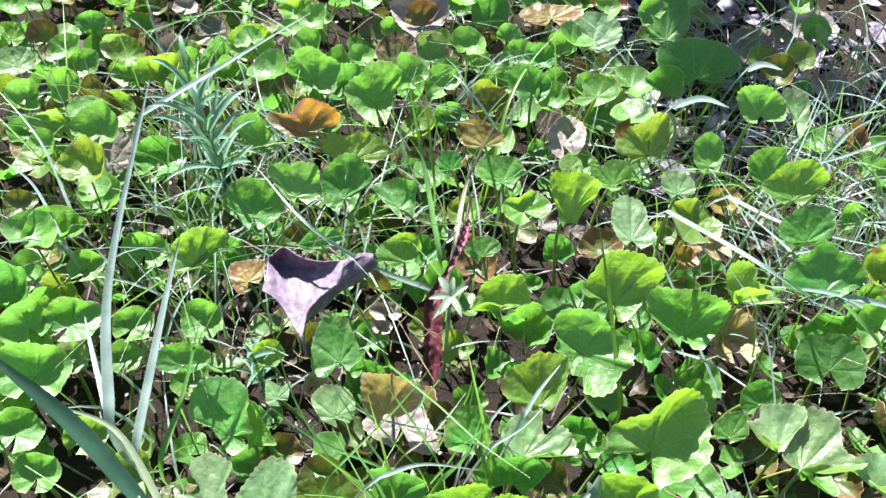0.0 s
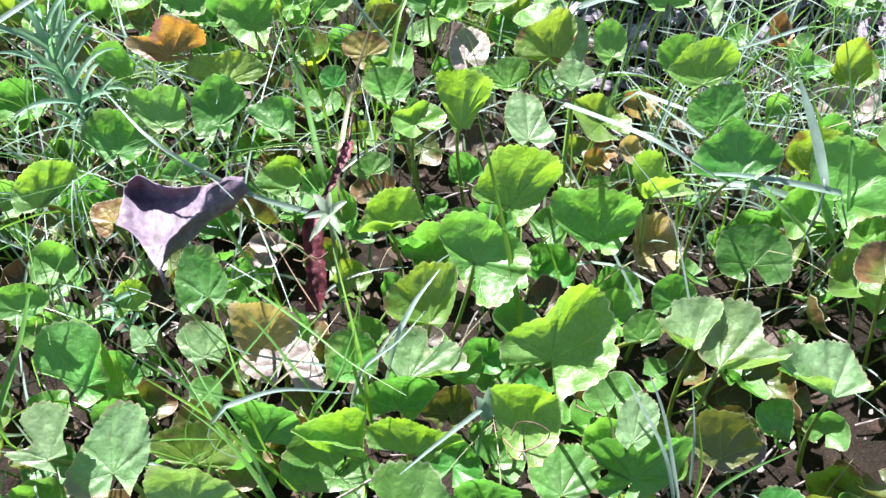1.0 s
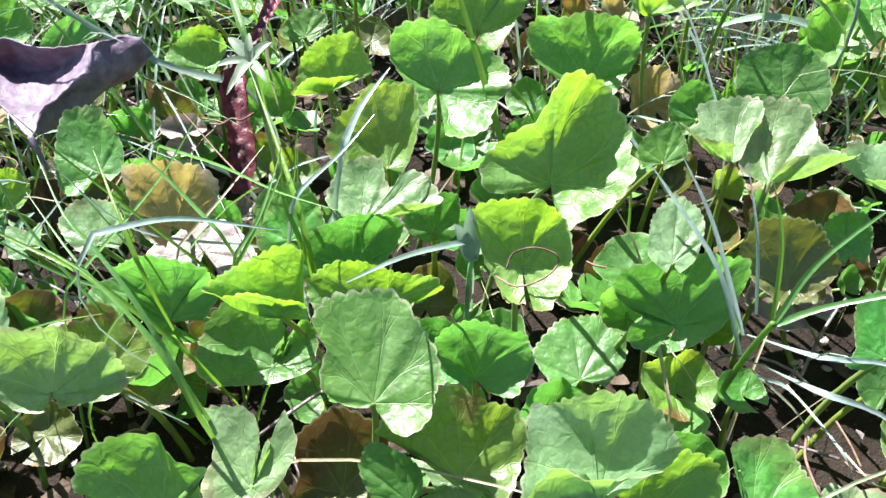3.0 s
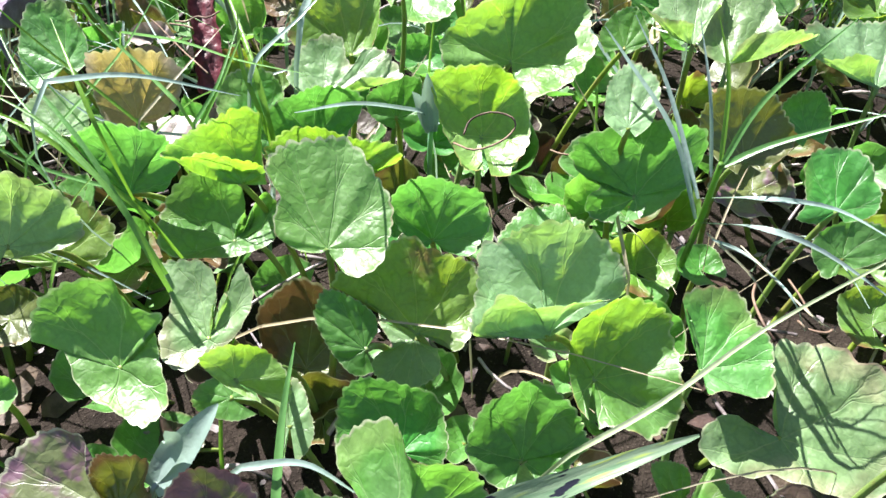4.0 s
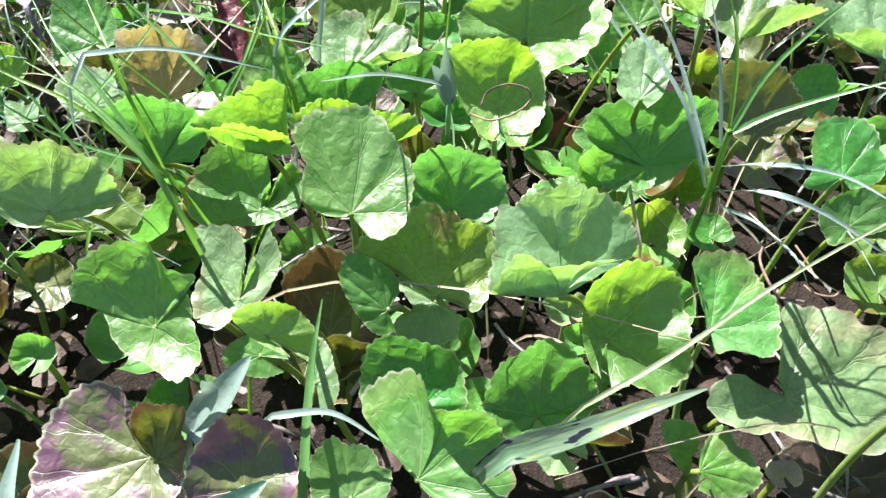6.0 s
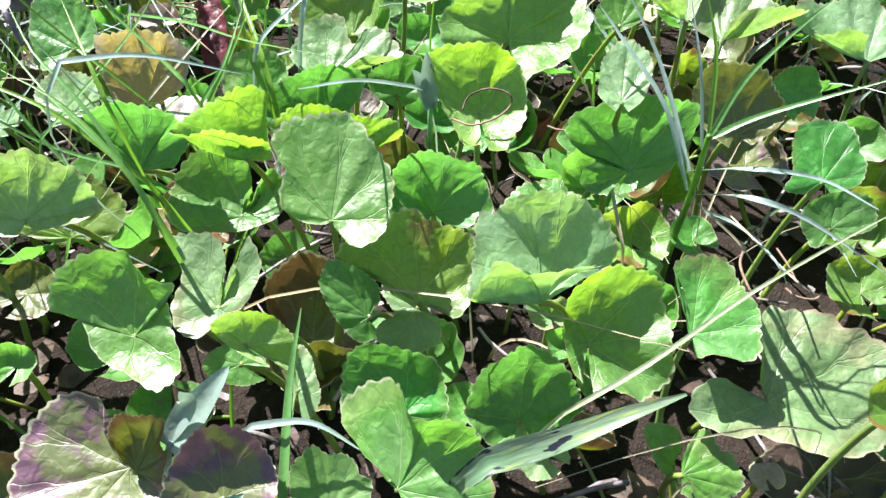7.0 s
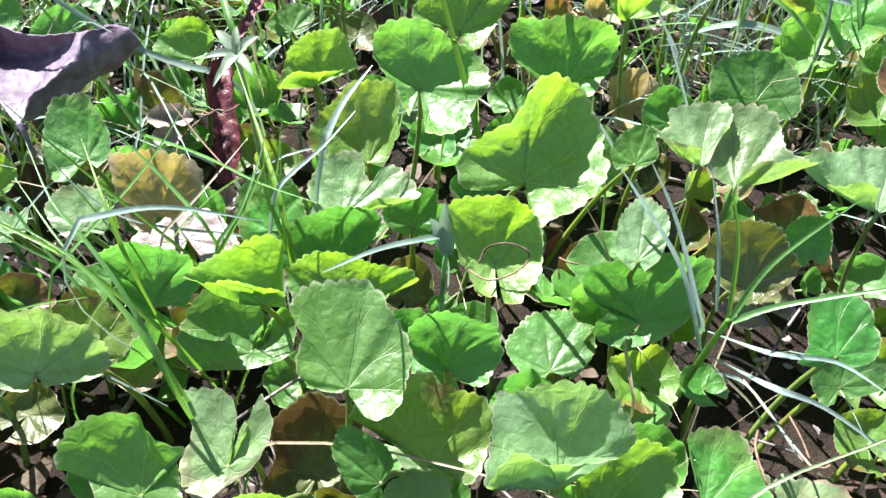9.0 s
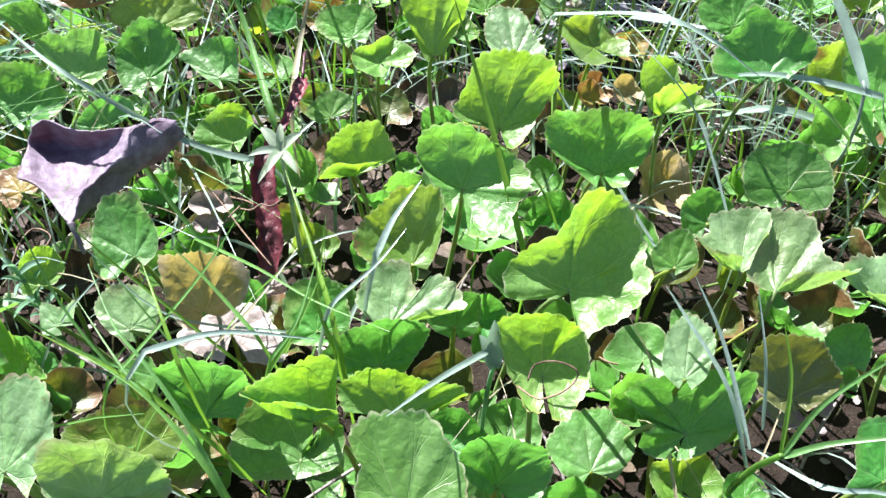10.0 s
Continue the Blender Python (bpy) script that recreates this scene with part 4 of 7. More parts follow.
pennywort("green", 0.0222, 0.1034, 0.0560, -35, -12, 157, [(-169, 8.3, 0.9), (-135, 6.4, 0.4), (-79, 6.2, 0.1), (-32, 7.1, 0.0), (-3, 8.9, 0.3), (21, 10.1, 0.8), (42, 8.7, 0.0), (72, 6.4, -0.1), (129, 6.3, -0.1), (167, 8.3, 0.2)], hollow=0.035)
pennywort("purple", -0.0035, 0.0763, 0.0580, -25, -4, 168, [(-43, 1.0, 0.5), (-45, 5.7, 2.0), (-49, 10.3, 2.6), (-59, 14.4, 3.8), (-61, 17.6, 4.7), (-54, 20.6, 5.1), (-45, 23.6, 5.1), (-35, 25.3, 4.4), (-23, 26.3, 3.1), (-13, 26.7, 2.5), (-3, 27.5, 2.3), (7, 28.2, 1.1), (19, 28.8, 1.0), (34, 27.5, 1.9), (52, 22.8, 2.9), (76, 18.8, 3.4), (100, 16.8, 3.5), (122, 13.5, 2.7), (145, 11.0, 1.5), (152, 6.1, 0.5), (141, 2.0, -0.1)], hollow=0.035)
pennywort("olive", -0.0013, 0.0736, 0.0600, 19, -49, 56, [(-105, 6.9, 0.5), (-64, 7.8, 1.6), (-45, 10.3, 2.2), (-28, 11.2, 3.0), (-20, 16.7, 5.1), (-13, 18.1, 6.0), (0, 17.0, 6.3), (13, 17.0, 6.6), (24, 15.4, 6.0), (37, 11.5, 4.3), (42, 6.9, 2.7), (47, 3.1, 1.5)], hollow=0.09)
pennywort("purple", 0.0208, 0.0592, 0.0660, 44, -21, 17, [(-164, 7.7, 3.8), (-94, 7.4, 4.7), (-58, 10.6, 4.3), (-32, 12.2, 4.1), (-13, 12.9, 1.6), (6, 14.2, -0.1), (21, 15.8, 1.5), (32, 17.4, 4.0), (44, 18.4, 4.3), (56, 18.4, 4.2), (68, 17.9, 3.8), (80, 16.6, 3.1), (95, 15.2, 2.2), (114, 13.9, 1.8), (139, 13.2, 2.7), (164, 11.9, 2.2)], hollow=0.09)
pennywort("green", 0.1437, 0.0892, 0.0560, 9, -28, 61, [(-170, 3.3, 1.4), (-162, 6.9, 2.7), (-127, 7.3, 2.4), (-111, 11.4, 2.8), (-104, 15.5, 3.0), (-91, 18.2, 2.1), (-72, 18.5, 1.4), (-55, 20.0, 0.8), (-40, 19.6, 1.2), (-26, 20.2, 1.9), (-16, 22.3, 2.4), (-5, 22.8, 2.9), (6, 22.4, 3.1), (18, 21.5, 3.1), (29, 19.4, 2.9), (29, 15.9, 2.3), (30, 10.5, 1.5), (37, 4.8, 0.9), (171, 1.8, -0.5)], hollow=0.035)
pennywort("pale", 0.1640, 0.0755, 0.0380, 19, 12, -35, [(-144, 2.1, 0.0), (-165, 6.8, 0.6), (-178, 10.6, 1.4), (-177, 15.1, 2.3), (-169, 18.9, 2.3), (-158, 22.3, 2.2), (-149, 23.6, 1.5), (-137, 21.6, 1.0), (-123, 18.3, 1.4), (-107, 14.4, 1.5), (-88, 10.2, 1.5), (-66, 11.4, 1.8), (-45, 13.5, 2.1), (-31, 17.9, 2.6), (-18, 22.7, 3.0), (-5, 28.2, 3.1), (7, 34.1, 2.0), (19, 36.6, 2.5), (31, 36.6, 3.6), (43, 38.5, 1.6), (54, 38.7, 1.2), (62, 35.6, 2.8), (66, 32.9, 2.7), (77, 31.8, 2.9), (88, 29.5, 2.9), (99, 27.6, 2.9), (110, 27.6, 2.8), (116, 23.8, 2.4), (121, 16.2, 3.0), (132, 8.7, 5.1), (137, 2.7, 1.7)], hollow=0.035)
pennywort("deep", 0.1448, 0.1477, 0.0650, 53, -40, 22, [(-174, 7.8, 4.9), (-132, 5.2, 5.5), (-64, 8.2, 4.8), (-41, 14.7, 2.8), (-30, 21.9, -3.5), (-18, 27.7, -5.0), (-7, 29.7, -2.2), (6, 26.6, 0.2), (27, 24.9, 3.1), (42, 23.2, 2.6), (61, 23.9, 2.0), (75, 24.9, 1.4), (87, 26.0, 0.8), (97, 23.1, -6.1), (104, 19.7, -6.4), (108, 15.7, -2.8), (110, 11.4, 0.2), (124, 15.4, 2.7), (139, 16.4, 1.9), (154, 14.6, 1.7), (173, 10.3, 3.4)], hollow=0.09)
pennywort("pale", 0.1410, 0.1525, 0.0880, 3, -34, 78, [(-149, 3.5, 0.6), (-85, 6.2, 0.7), (-60, 9.3, 0.5), (-42, 14.8, 0.3), (-30, 17.7, 0.4), (-19, 19.4, 0.4), (-6, 20.6, 0.4), (7, 18.1, 0.3), (18, 15.5, 0.2), (30, 12.4, 0.1), (63, 7.9, 0.3), (88, 5.8, 0.7), (148, 3.5, 0.5)], hollow=0.035)
pennywort("deep", 0.1874, 0.1157, 0.0800, 10, -34, 64, [(-137, 3.8, 0.3), (-95, 7.6, 0.8), (-76, 11.3, 0.9), (-56, 13.8, 0.1), (-41, 14.6, -0.1), (-28, 17.4, -0.1), (-14, 18.8, -0.1), (0, 18.5, -0.0), (15, 18.4, -0.0), (30, 17.1, -0.0), (43, 14.6, 0.0), (59, 11.1, 0.0), (88, 8.6, 0.6), (113, 11.4, 0.3), (136, 6.2, -1.2)], hollow=0.035)
pennywort("deep", 0.2047, 0.1242, 0.0500, -1, -45, 83, [(-151, 4.0, 1.2), (-107, 8.5, 1.2), (-91, 13.6, 1.1), (-73, 15.5, 0.5), (-55, 15.5, 1.1), (-37, 13.8, 1.3), (-16, 12.3, 1.4), (10, 11.0, 1.3), (34, 11.1, 1.1), (57, 10.8, 0.7), (84, 10.2, 1.0), (112, 8.4, 0.4), (130, 9.3, 1.9), (151, 5.7, 1.6)], hollow=0.035)
pennywort("olive", 0.1821, 0.1537, 0.0680, -12, -59, 96, [(-133, 5.2, 2.8), (-89, 12.5, 1.9), (-75, 17.1, 0.6), (-61, 17.9, 0.9), (-42, 19.4, 1.4), (-28, 22.0, 1.8), (-14, 23.1, 2.0), (3, 23.9, 2.0), (17, 25.3, 1.9), (25, 23.8, 1.7), (39, 20.6, 1.2), (54, 16.5, 0.6), (78, 9.3, 2.2), (132, 4.6, 2.7)], hollow=0.09)
pennywort("green", 0.0434, 0.0577, 0.0560, 37, -10, 5, [(-164, 5.8, 1.1), (-82, 4.0, 1.2), (-27, 7.0, 1.1), (-2, 9.5, 0.8), (17, 11.6, 0.5), (31, 10.5, 0.6), (48, 12.4, 0.8), (61, 13.2, 1.0), (79, 13.1, 1.0), (88, 15.5, 1.1), (102, 14.7, 1.0), (124, 12.9, 0.6), (164, 9.4, 0.9)], hollow=0.035)
pennywort("deep", 0.0634, 0.0830, 0.0500, -38, -41, 133, [(-153, 10.5, 1.1), (-116, 12.0, 2.9), (-91, 14.0, 0.6), (-70, 17.2, 0.8), (-53, 18.1, 0.9), (-33, 19.2, 0.9), (-14, 22.2, 0.8), (-2, 22.8, 0.7), (7, 21.4, 0.5), (19, 19.3, 0.3), (39, 16.6, 3.2), (80, 12.6, 0.3), (153, 7.2, -0.1)], hollow=0.09)
pennywort("green", 0.1376, 0.0710, 0.0200, -41, -9, 163, [(-118, 4.2, 0.2), (-101, 8.1, 0.1), (-85, 10.9, 0.1), (-62, 12.6, 0.1), (-42, 13.7, -0.0), (-19, 7.4, 0.1), (42, 3.9, 0.2), (119, 8.2, -0.0)], hollow=0.035)
pennywort("green", 0.1371, 0.0648, 0.0250, 31, -12, 8, [(-120, 5.0, 0.1), (-79, 8.6, -0.1), (-50, 14.1, -0.3), (-32, 17.1, 0.5), (-16, 16.2, 0.8), (0, 15.8, -0.4), (10, 13.2, -0.3), (29, 15.0, -0.3), (43, 13.7, -0.2), (55, 8.1, -0.1), (69, 4.1, 0.1)], hollow=0.035)
pennywort("pale", -0.0371, 0.2237, 0.0600, -30, -21, 140, [(-154, 8.0, 0.5), (-123, 10.7, 0.3), (-90, 14.1, 0.3), (-68, 16.2, 0.4), (-40, 17.6, 0.5), (-19, 18.2, 0.4), (5, 16.7, 0.3), (25, 11.4, 0.7), (61, 6.0, 0.3), (154, 5.5, -0.1)], hollow=0.035)
pennywort("green", 0.0227, 0.1616, 0.0560, -27, 36, -136, [(-166, 4.4, 1.3), (-171, 11.0, 2.4), (-163, 16.4, 3.6), (-158, 18.0, 4.0), (-141, 20.0, 4.2), (-122, 24.8, 4.4), (-105, 24.4, 3.2), (-90, 24.0, 1.9), (-75, 23.8, 3.1), (-58, 21.5, 4.5), (-49, 18.9, 4.0), (-38, 13.3, 3.8), (-12, 6.6, 3.5), (81, 5.6, 3.1), (109, 10.9, 3.6), (123, 13.5, 3.4), (146, 16.1, 2.4), (165, 18.7, 3.4), (176, 17.6, 3.6), (178, 11.0, 2.3), (166, 4.5, 1.3)], hollow=0.09)
pennywort("pale", 0.0555, 0.1901, 0.0840, 12, -18, 39, [(-36, 8.9, 4.3), (-36, 14.6, 6.1), (-39, 20.9, 5.2), (-38, 25.8, 2.3), (-28, 26.0, 0.8), (-17, 26.3, 1.9), (-6, 24.7, 2.6), (1, 21.1, 2.7), (0, 15.9, 2.0), (12, 16.4, 2.5), (24, 21.8, 4.0), (40, 22.3, 4.5), (57, 20.0, 4.2), (74, 17.4, 3.4), (93, 14.7, 2.4), (103, 10.5, 1.4), (130, 4.0, 0.7)], hollow=0.035)
pennywort("lime", 0.1164, 0.1935, 0.0880, 36, -35, 40, [(-148, 10.0, 7.4), (-143, 15.1, 10.6), (-117, 14.3, 9.5), (-90, 17.4, 9.7), (-71, 20.8, 10.1), (-54, 24.0, 10.2), (-46, 27.6, 6.2), (-37, 27.9, 3.0), (-26, 31.7, 0.7), (-14, 32.4, 1.1), (-5, 34.8, 2.5), (5, 36.4, 4.6), (16, 35.7, 9.0), (28, 33.6, 11.8), (35, 28.6, 9.6), (41, 24.1, 7.7), (51, 20.8, 5.9), (73, 20.9, 3.7), (90, 22.0, 1.9), (104, 24.2, 2.3), (118, 24.0, 3.2), (130, 20.4, 1.6), (154, 5.3, 0.4)], hollow=0.09)
pennywort("pale", 0.1792, 0.1962, 0.0850, 0, -18, 117, [(-105, 2.5, 1.4), (-70, 12.2, 4.1), (-69, 20.6, 7.0), (-59, 24.8, 8.3), (-41, 23.9, 7.3), (-21, 22.5, 5.3), (-6, 22.7, 3.7), (0, 18.6, 2.4), (12, 18.5, 1.1), (30, 22.0, 6.3), (38, 17.7, 7.5), (38, 12.3, 6.2), (40, 8.2, 7.9), (23, 2.7, 7.1)], hollow=0.035)
pennywort("pale", 0.1903, 0.1900, 0.0800, 1, -6, 43, [(-49, 2.0, 7.2), (-65, 5.7, 12.0), (-64, 12.3, 14.1), (-56, 20.2, 12.9), (-43, 31.4, 4.3), (-31, 26.6, 3.1), (-20, 23.4, 4.8), (-8, 27.3, 7.9), (0, 30.0, 10.2), (9, 30.5, 11.7), (21, 30.0, 12.9), (34, 28.1, 13.0), (33, 22.9, 10.6), (47, 18.2, 8.5), (72, 13.7, 5.7), (107, 10.4, 3.9), (124, 4.8, 1.0)], hollow=0.035)
pennywort("green", 0.1574, 0.2807, 0.0660, 19, -57, 68, [(-146, 6.1, 6.7), (-107, 10.2, 7.4), (-74, 15.1, 3.7), (-60, 25.4, -5.4), (-44, 31.1, -4.2), (-25, 29.9, 4.8), (-7, 29.1, 3.9), (12, 29.5, 2.7), (29, 29.7, 1.4), (43, 34.9, 0.2), (54, 35.0, -0.9), (63, 32.0, -1.7), (73, 26.0, -2.1), (82, 17.6, -0.2), (102, 9.7, 1.4), (149, 6.7, 5.5)], hollow=0.09)
pennywort("lime", 0.1090, 0.2757, 0.0980, 25, -58, 59, [(-157, 6.8, 8.5), (-130, 8.5, 9.1), (-78, 11.6, 5.1), (-54, 20.2, -1.6), (-43, 29.7, -3.4), (-28, 33.5, 4.7), (-17, 33.2, 4.4), (-4, 31.5, 3.8), (12, 31.8, 3.1), (25, 31.0, 2.3), (33, 29.0, 1.6), (45, 24.5, 0.7), (64, 21.1, -0.4), (82, 20.8, 1.4), (90, 17.3, 2.4), (86, 9.7, 1.3), (163, 2.9, 1.7)], hollow=0.09)
pennywort("green", 0.0885, 0.2449, 0.0940, 3, -45, 74, [(-167, 18.6, 11.2), (-146, 22.0, 11.4), (-125, 23.5, 8.6), (-111, 21.3, 5.3), (-95, 23.5, 4.6), (-87, 26.1, 6.9), (-73, 25.8, 4.1), (-60, 24.6, 2.9), (-45, 22.1, 4.4), (-28, 20.7, 5.8), (-12, 21.4, 7.1), (3, 23.6, 8.4), (21, 24.7, 8.7), (35, 25.1, 8.2), (47, 24.0, 7.0), (60, 21.0, 4.9), (70, 16.1, 4.1), (94, 10.4, 3.5), (136, 9.2, 3.2), (168, 12.1, 6.0)], hollow=0.09)
pennywort("lime", 0.0504, 0.2922, 0.0680, -21, -41, 110, [(-88, 19.5, 0.6), (-74, 21.1, 3.1), (-58, 23.3, 4.8), (-46, 25.3, 6.0), (-34, 24.0, 6.2), (-17, 22.0, 6.0), (0, 20.0, 5.2), (18, 18.6, 4.2), (40, 15.6, 2.3), (75, 16.4, 3.7), (43, 9.5, 7.8), (-60, 5.5, 8.2), (-84, 14.1, 3.5)], hollow=0.09)
pennywort("rusty", 0.0667, 0.2215, 0.0800, 1, -52, 81, [(-106, 5.3, 1.2), (-63, 9.5, 1.8), (-37, 18.1, 1.2), (-25, 26.6, 1.9), (-17, 29.9, 2.2), (-4, 29.5, 2.2), (11, 28.8, 2.0), (22, 26.4, 1.7), (48, 24.4, 1.0), (68, 23.9, 0.4), (82, 17.1, 3.7), (108, 6.4, 1.2)], hollow=0.09)
pennywort("green", 0.1599, 0.2062, 0.0800, 36, -28, 26, [(-143, 2.7, 1.4), (-29, 8.4, 0.0), (3, 11.2, 0.6), (24, 14.3, 0.8), (43, 14.4, 0.7), (70, 12.1, 0.4), (107, 10.3, 0.0), (148, 7.5, 0.8)], hollow=0.035)
pennywort("green", -0.0364, 0.2507, 0.0710, -6, -43, 90, [(-132, 5.6, 1.5), (-89, 8.4, 0.6), (-57, 11.9, 0.5), (-35, 15.4, 0.9), (-15, 20.2, 1.3), (-6, 25.1, 1.7), (10, 25.8, 1.7), (24, 25.6, 1.5), (45, 20.6, 0.9), (73, 16.6, 1.2), (104, 15.6, 0.6), (134, 11.9, 3.3), (132, 3.8, 1.1)], hollow=0.035)
pennywort("tan", -0.0114, 0.2276, 0.0600, -59, -44, 150, [(-135, 6.8, 2.3), (-117, 14.6, 0.5), (-103, 20.4, 1.2), (-91, 25.6, 1.8), (-80, 26.9, 2.1), (-70, 27.6, 2.3), (-57, 26.4, 2.3), (-43, 26.4, 2.2), (-27, 26.2, 1.9), (-14, 27.6, 1.7), (-4, 22.9, 1.2), (15, 15.9, 0.4), (58, 9.8, 2.8), (119, 6.2, 4.9)], hollow=0.09)
pennywort("ashen", -0.0031, 0.2268, 0.0480, -5, -19, 95, [(-158, 13.8, 0.2), (-140, 20.5, 0.1), (-125, 24.3, 0.0), (-110, 20.6, 1.4), (-85, 15.9, 0.2), (-57, 15.4, -0.3), (-24, 13.8, -0.3), (13, 13.7, -0.2), (45, 14.1, -0.1), (70, 19.2, 1.2), (87, 20.2, 1.4), (114, 14.6, 0.3), (159, 11.6, 0.3)], hollow=0.035)
pennywort("green", 0.0302, 0.2089, 0.0640, -46, -14, 159, [(-162, 11.9, 1.4), (-129, 14.6, 0.7), (-102, 18.5, 1.3), (-83, 20.7, 1.6), (-63, 20.1, 1.5), (-44, 19.6, 1.2), (-23, 16.2, 0.7), (10, 11.6, 1.0), (47, 8.9, 1.4), (163, 7.8, 2.0)], hollow=0.035)
pennywort("green", -0.0730, 0.3656, 0.0830, -35, -47, 129, [(-143, 8.3, 3.9), (-107, 13.8, 0.9), (-78, 17.6, -2.1), (-59, 24.8, 2.4), (-45, 23.8, 2.1), (-26, 23.0, 1.7), (-14, 20.7, 1.2), (0, 24.2, 0.9), (20, 25.8, 0.1), (31, 18.5, -0.2), (53, 8.6, 1.1), (141, 4.0, 2.6)], hollow=0.09)
pennywort("deep", -0.0447, 0.3749, 0.0750, -13, -49, 101, [(-160, 9.5, 5.2), (-114, 8.6, 2.7), (-60, 14.6, -1.0), (-64, 22.3, 2.1), (-48, 25.5, 2.7), (-31, 28.6, 3.2), (-17, 29.8, 3.2), (-1, 28.2, 2.7), (15, 24.6, 1.9), (34, 21.2, 1.0), (59, 16.1, 1.2), (100, 11.9, 3.0), (159, 9.9, 6.0)], hollow=0.09)
pennywort("deep", -0.0090, 0.3623, 0.0800, -44, -21, 137, [(-159, 10.3, 0.1), (-104, 11.9, 0.0), (-80, 19.1, 2.4), (-63, 19.7, 4.0), (-39, 19.8, 0.9), (-17, 19.9, -0.7), (10, 23.8, 0.9), (15, 16.6, 0.4), (48, 5.3, 2.8), (156, 7.5, 3.0)], hollow=0.09)
pennywort("lime", -0.0050, 0.3357, 0.0600, -8, -54, 97, [(-151, 5.0, 3.4), (-82, 6.4, 0.6), (-57, 13.0, -1.8), (-38, 17.0, 2.3), (-17, 19.5, 2.3), (1, 19.3, 1.8), (24, 17.8, 0.8), (51, 18.3, -0.3), (73, 18.5, 1.4), (91, 11.0, 0.9), (154, 5.5, 2.5)], hollow=0.09)
pennywort("green", -0.1007, 0.3630, 0.0670, -18, -50, 105, [(-162, 8.9, 5.1), (-120, 11.3, 3.4), (-93, 17.1, 1.0), (-78, 21.7, 1.6), (-59, 23.6, 2.6), (-39, 25.0, 3.4), (-16, 25.4, 3.6), (8, 26.3, 3.3), (36, 24.5, 2.0), (64, 20.1, 2.6), (83, 10.8, 2.7), (162, 7.5, 5.0)], hollow=0.09)
pennywort("lime", 0.1802, 0.2826, 0.0930, -28, 0, -174, [(-185, 23.0, 6.6), (-166, 17.6, 4.8), (-130, 14.2, 7.8), (-115, 19.1, 10.9), (-98, 21.9, 12.0), (-83, 22.4, 10.8), (-70, 19.9, 8.0), (-60, 15.5, 5.1), (-57, 9.7, 2.3), (-44, 7.9, 9.7), (-75, 6.4, 15.0), (-138, 6.7, 17.5), (-173, 12.4, 17.3)], hollow=0.09)
pennywort("deep", 0.2189, 0.2764, 0.1120, 22, -46, 57, [(-133, 4.4, 2.8), (-71, 9.2, 2.6), (-53, 20.2, -0.4), (-41, 24.2, -0.3), (-26, 23.1, 3.0), (-6, 22.6, 2.9), (11, 23.6, 2.8), (26, 28.1, 2.8), (38, 28.9, 2.3), (45, 24.9, 1.7), (61, 24.5, 0.8), (81, 24.9, -0.3), (104, 25.8, 3.4), (111, 17.7, 2.9), (141, 6.7, 2.0)], hollow=0.09)
pennywort("deep", 0.2373, 0.2632, 0.0610, -2, -47, 84, [(-147, 12.2, 3.5), (-114, 18.4, 1.7), (-86, 19.8, 1.7), (-58, 21.3, 1.0), (-32, 22.2, 1.7), (-9, 21.7, 1.9), (17, 22.0, 1.8), (40, 23.8, 1.6), (56, 24.0, 1.1), (77, 21.8, 1.6), (105, 17.2, 0.4), (147, 10.0, 3.1)], hollow=0.035)
pennywort("deep", 0.1786, 0.2239, 0.0830, 4, -54, 76, [(-154, 5.3, 2.0), (-92, 7.9, 1.8), (-58, 11.5, 0.6), (-30, 12.3, 1.1), (-1, 14.1, 1.5), (21, 14.3, 1.5), (49, 13.1, 1.1), (78, 11.4, 1.9), (116, 9.2, 0.5), (154, 6.1, 2.1)], hollow=0.09)
pennywort("deep", 0.2133, 0.1686, 0.0620, -24, -55, 111, [(-137, 5.8, 0.5), (-75, 8.3, 0.7), (-38, 14.1, 0.5), (-20, 15.5, 0.6), (3, 15.7, 0.4), (28, 14.6, 0.2), (63, 8.7, 1.3), (137, 3.9, 0.2)], hollow=0.09)
pennywort("deep", 0.1232, 0.1628, 0.0240, -6, -21, 100, [(-127, 9.3, 0.7), (-85, 18.4, 0.7), (-65, 22.7, 0.6), (-47, 22.5, 0.7), (-36, 25.0, 0.7), (-14, 23.3, 0.6), (4, 22.0, 0.4), (26, 19.7, 0.1), (43, 18.3, -0.0), (74, 11.5, 1.1), (126, 5.8, 0.1)], hollow=0.035)
pennywort("green", -0.0883, 0.2120, 0.0590, -37, -2, 173, [(-164, 11.7, 0.5), (-122, 14.1, 3.2), (-101, 24.1, 0.3), (-88, 28.2, 0.3), (-74, 30.8, 0.2), (-60, 33.0, 0.1), (-49, 31.7, 4.1), (-33, 29.4, 1.2), (-15, 23.6, -0.0), (-15, 13.2, 0.5), (15, 6.1, 0.6), (107, 9.1, 3.8), (164, 10.4, 2.2)], hollow=0.035)
pennywort("lime", -0.0780, 0.2120, 0.0500, -34, -45, 126, [(-106, 12.9, 1.8), (-77, 11.9, 0.0), (-35, 17.2, 0.6), (-19, 26.6, 1.1), (-10, 14.9, 0.6), (108, 3.7, 0.4)], hollow=0.09)
pennywort("pale", -0.0855, 0.1647, 0.0800, -30, -8, 163, [(-148, 7.5, 0.5), (-100, 11.8, 0.5), (-97, 19.2, 0.7), (-84, 21.6, 0.8), (-66, 23.1, 0.7), (-49, 22.7, 0.4), (-35, 19.4, 0.2), (-27, 8.0, 1.0), (8, 17.5, 0.3), (45, 5.4, 0.8), (147, 6.4, 1.2)], hollow=0.035)
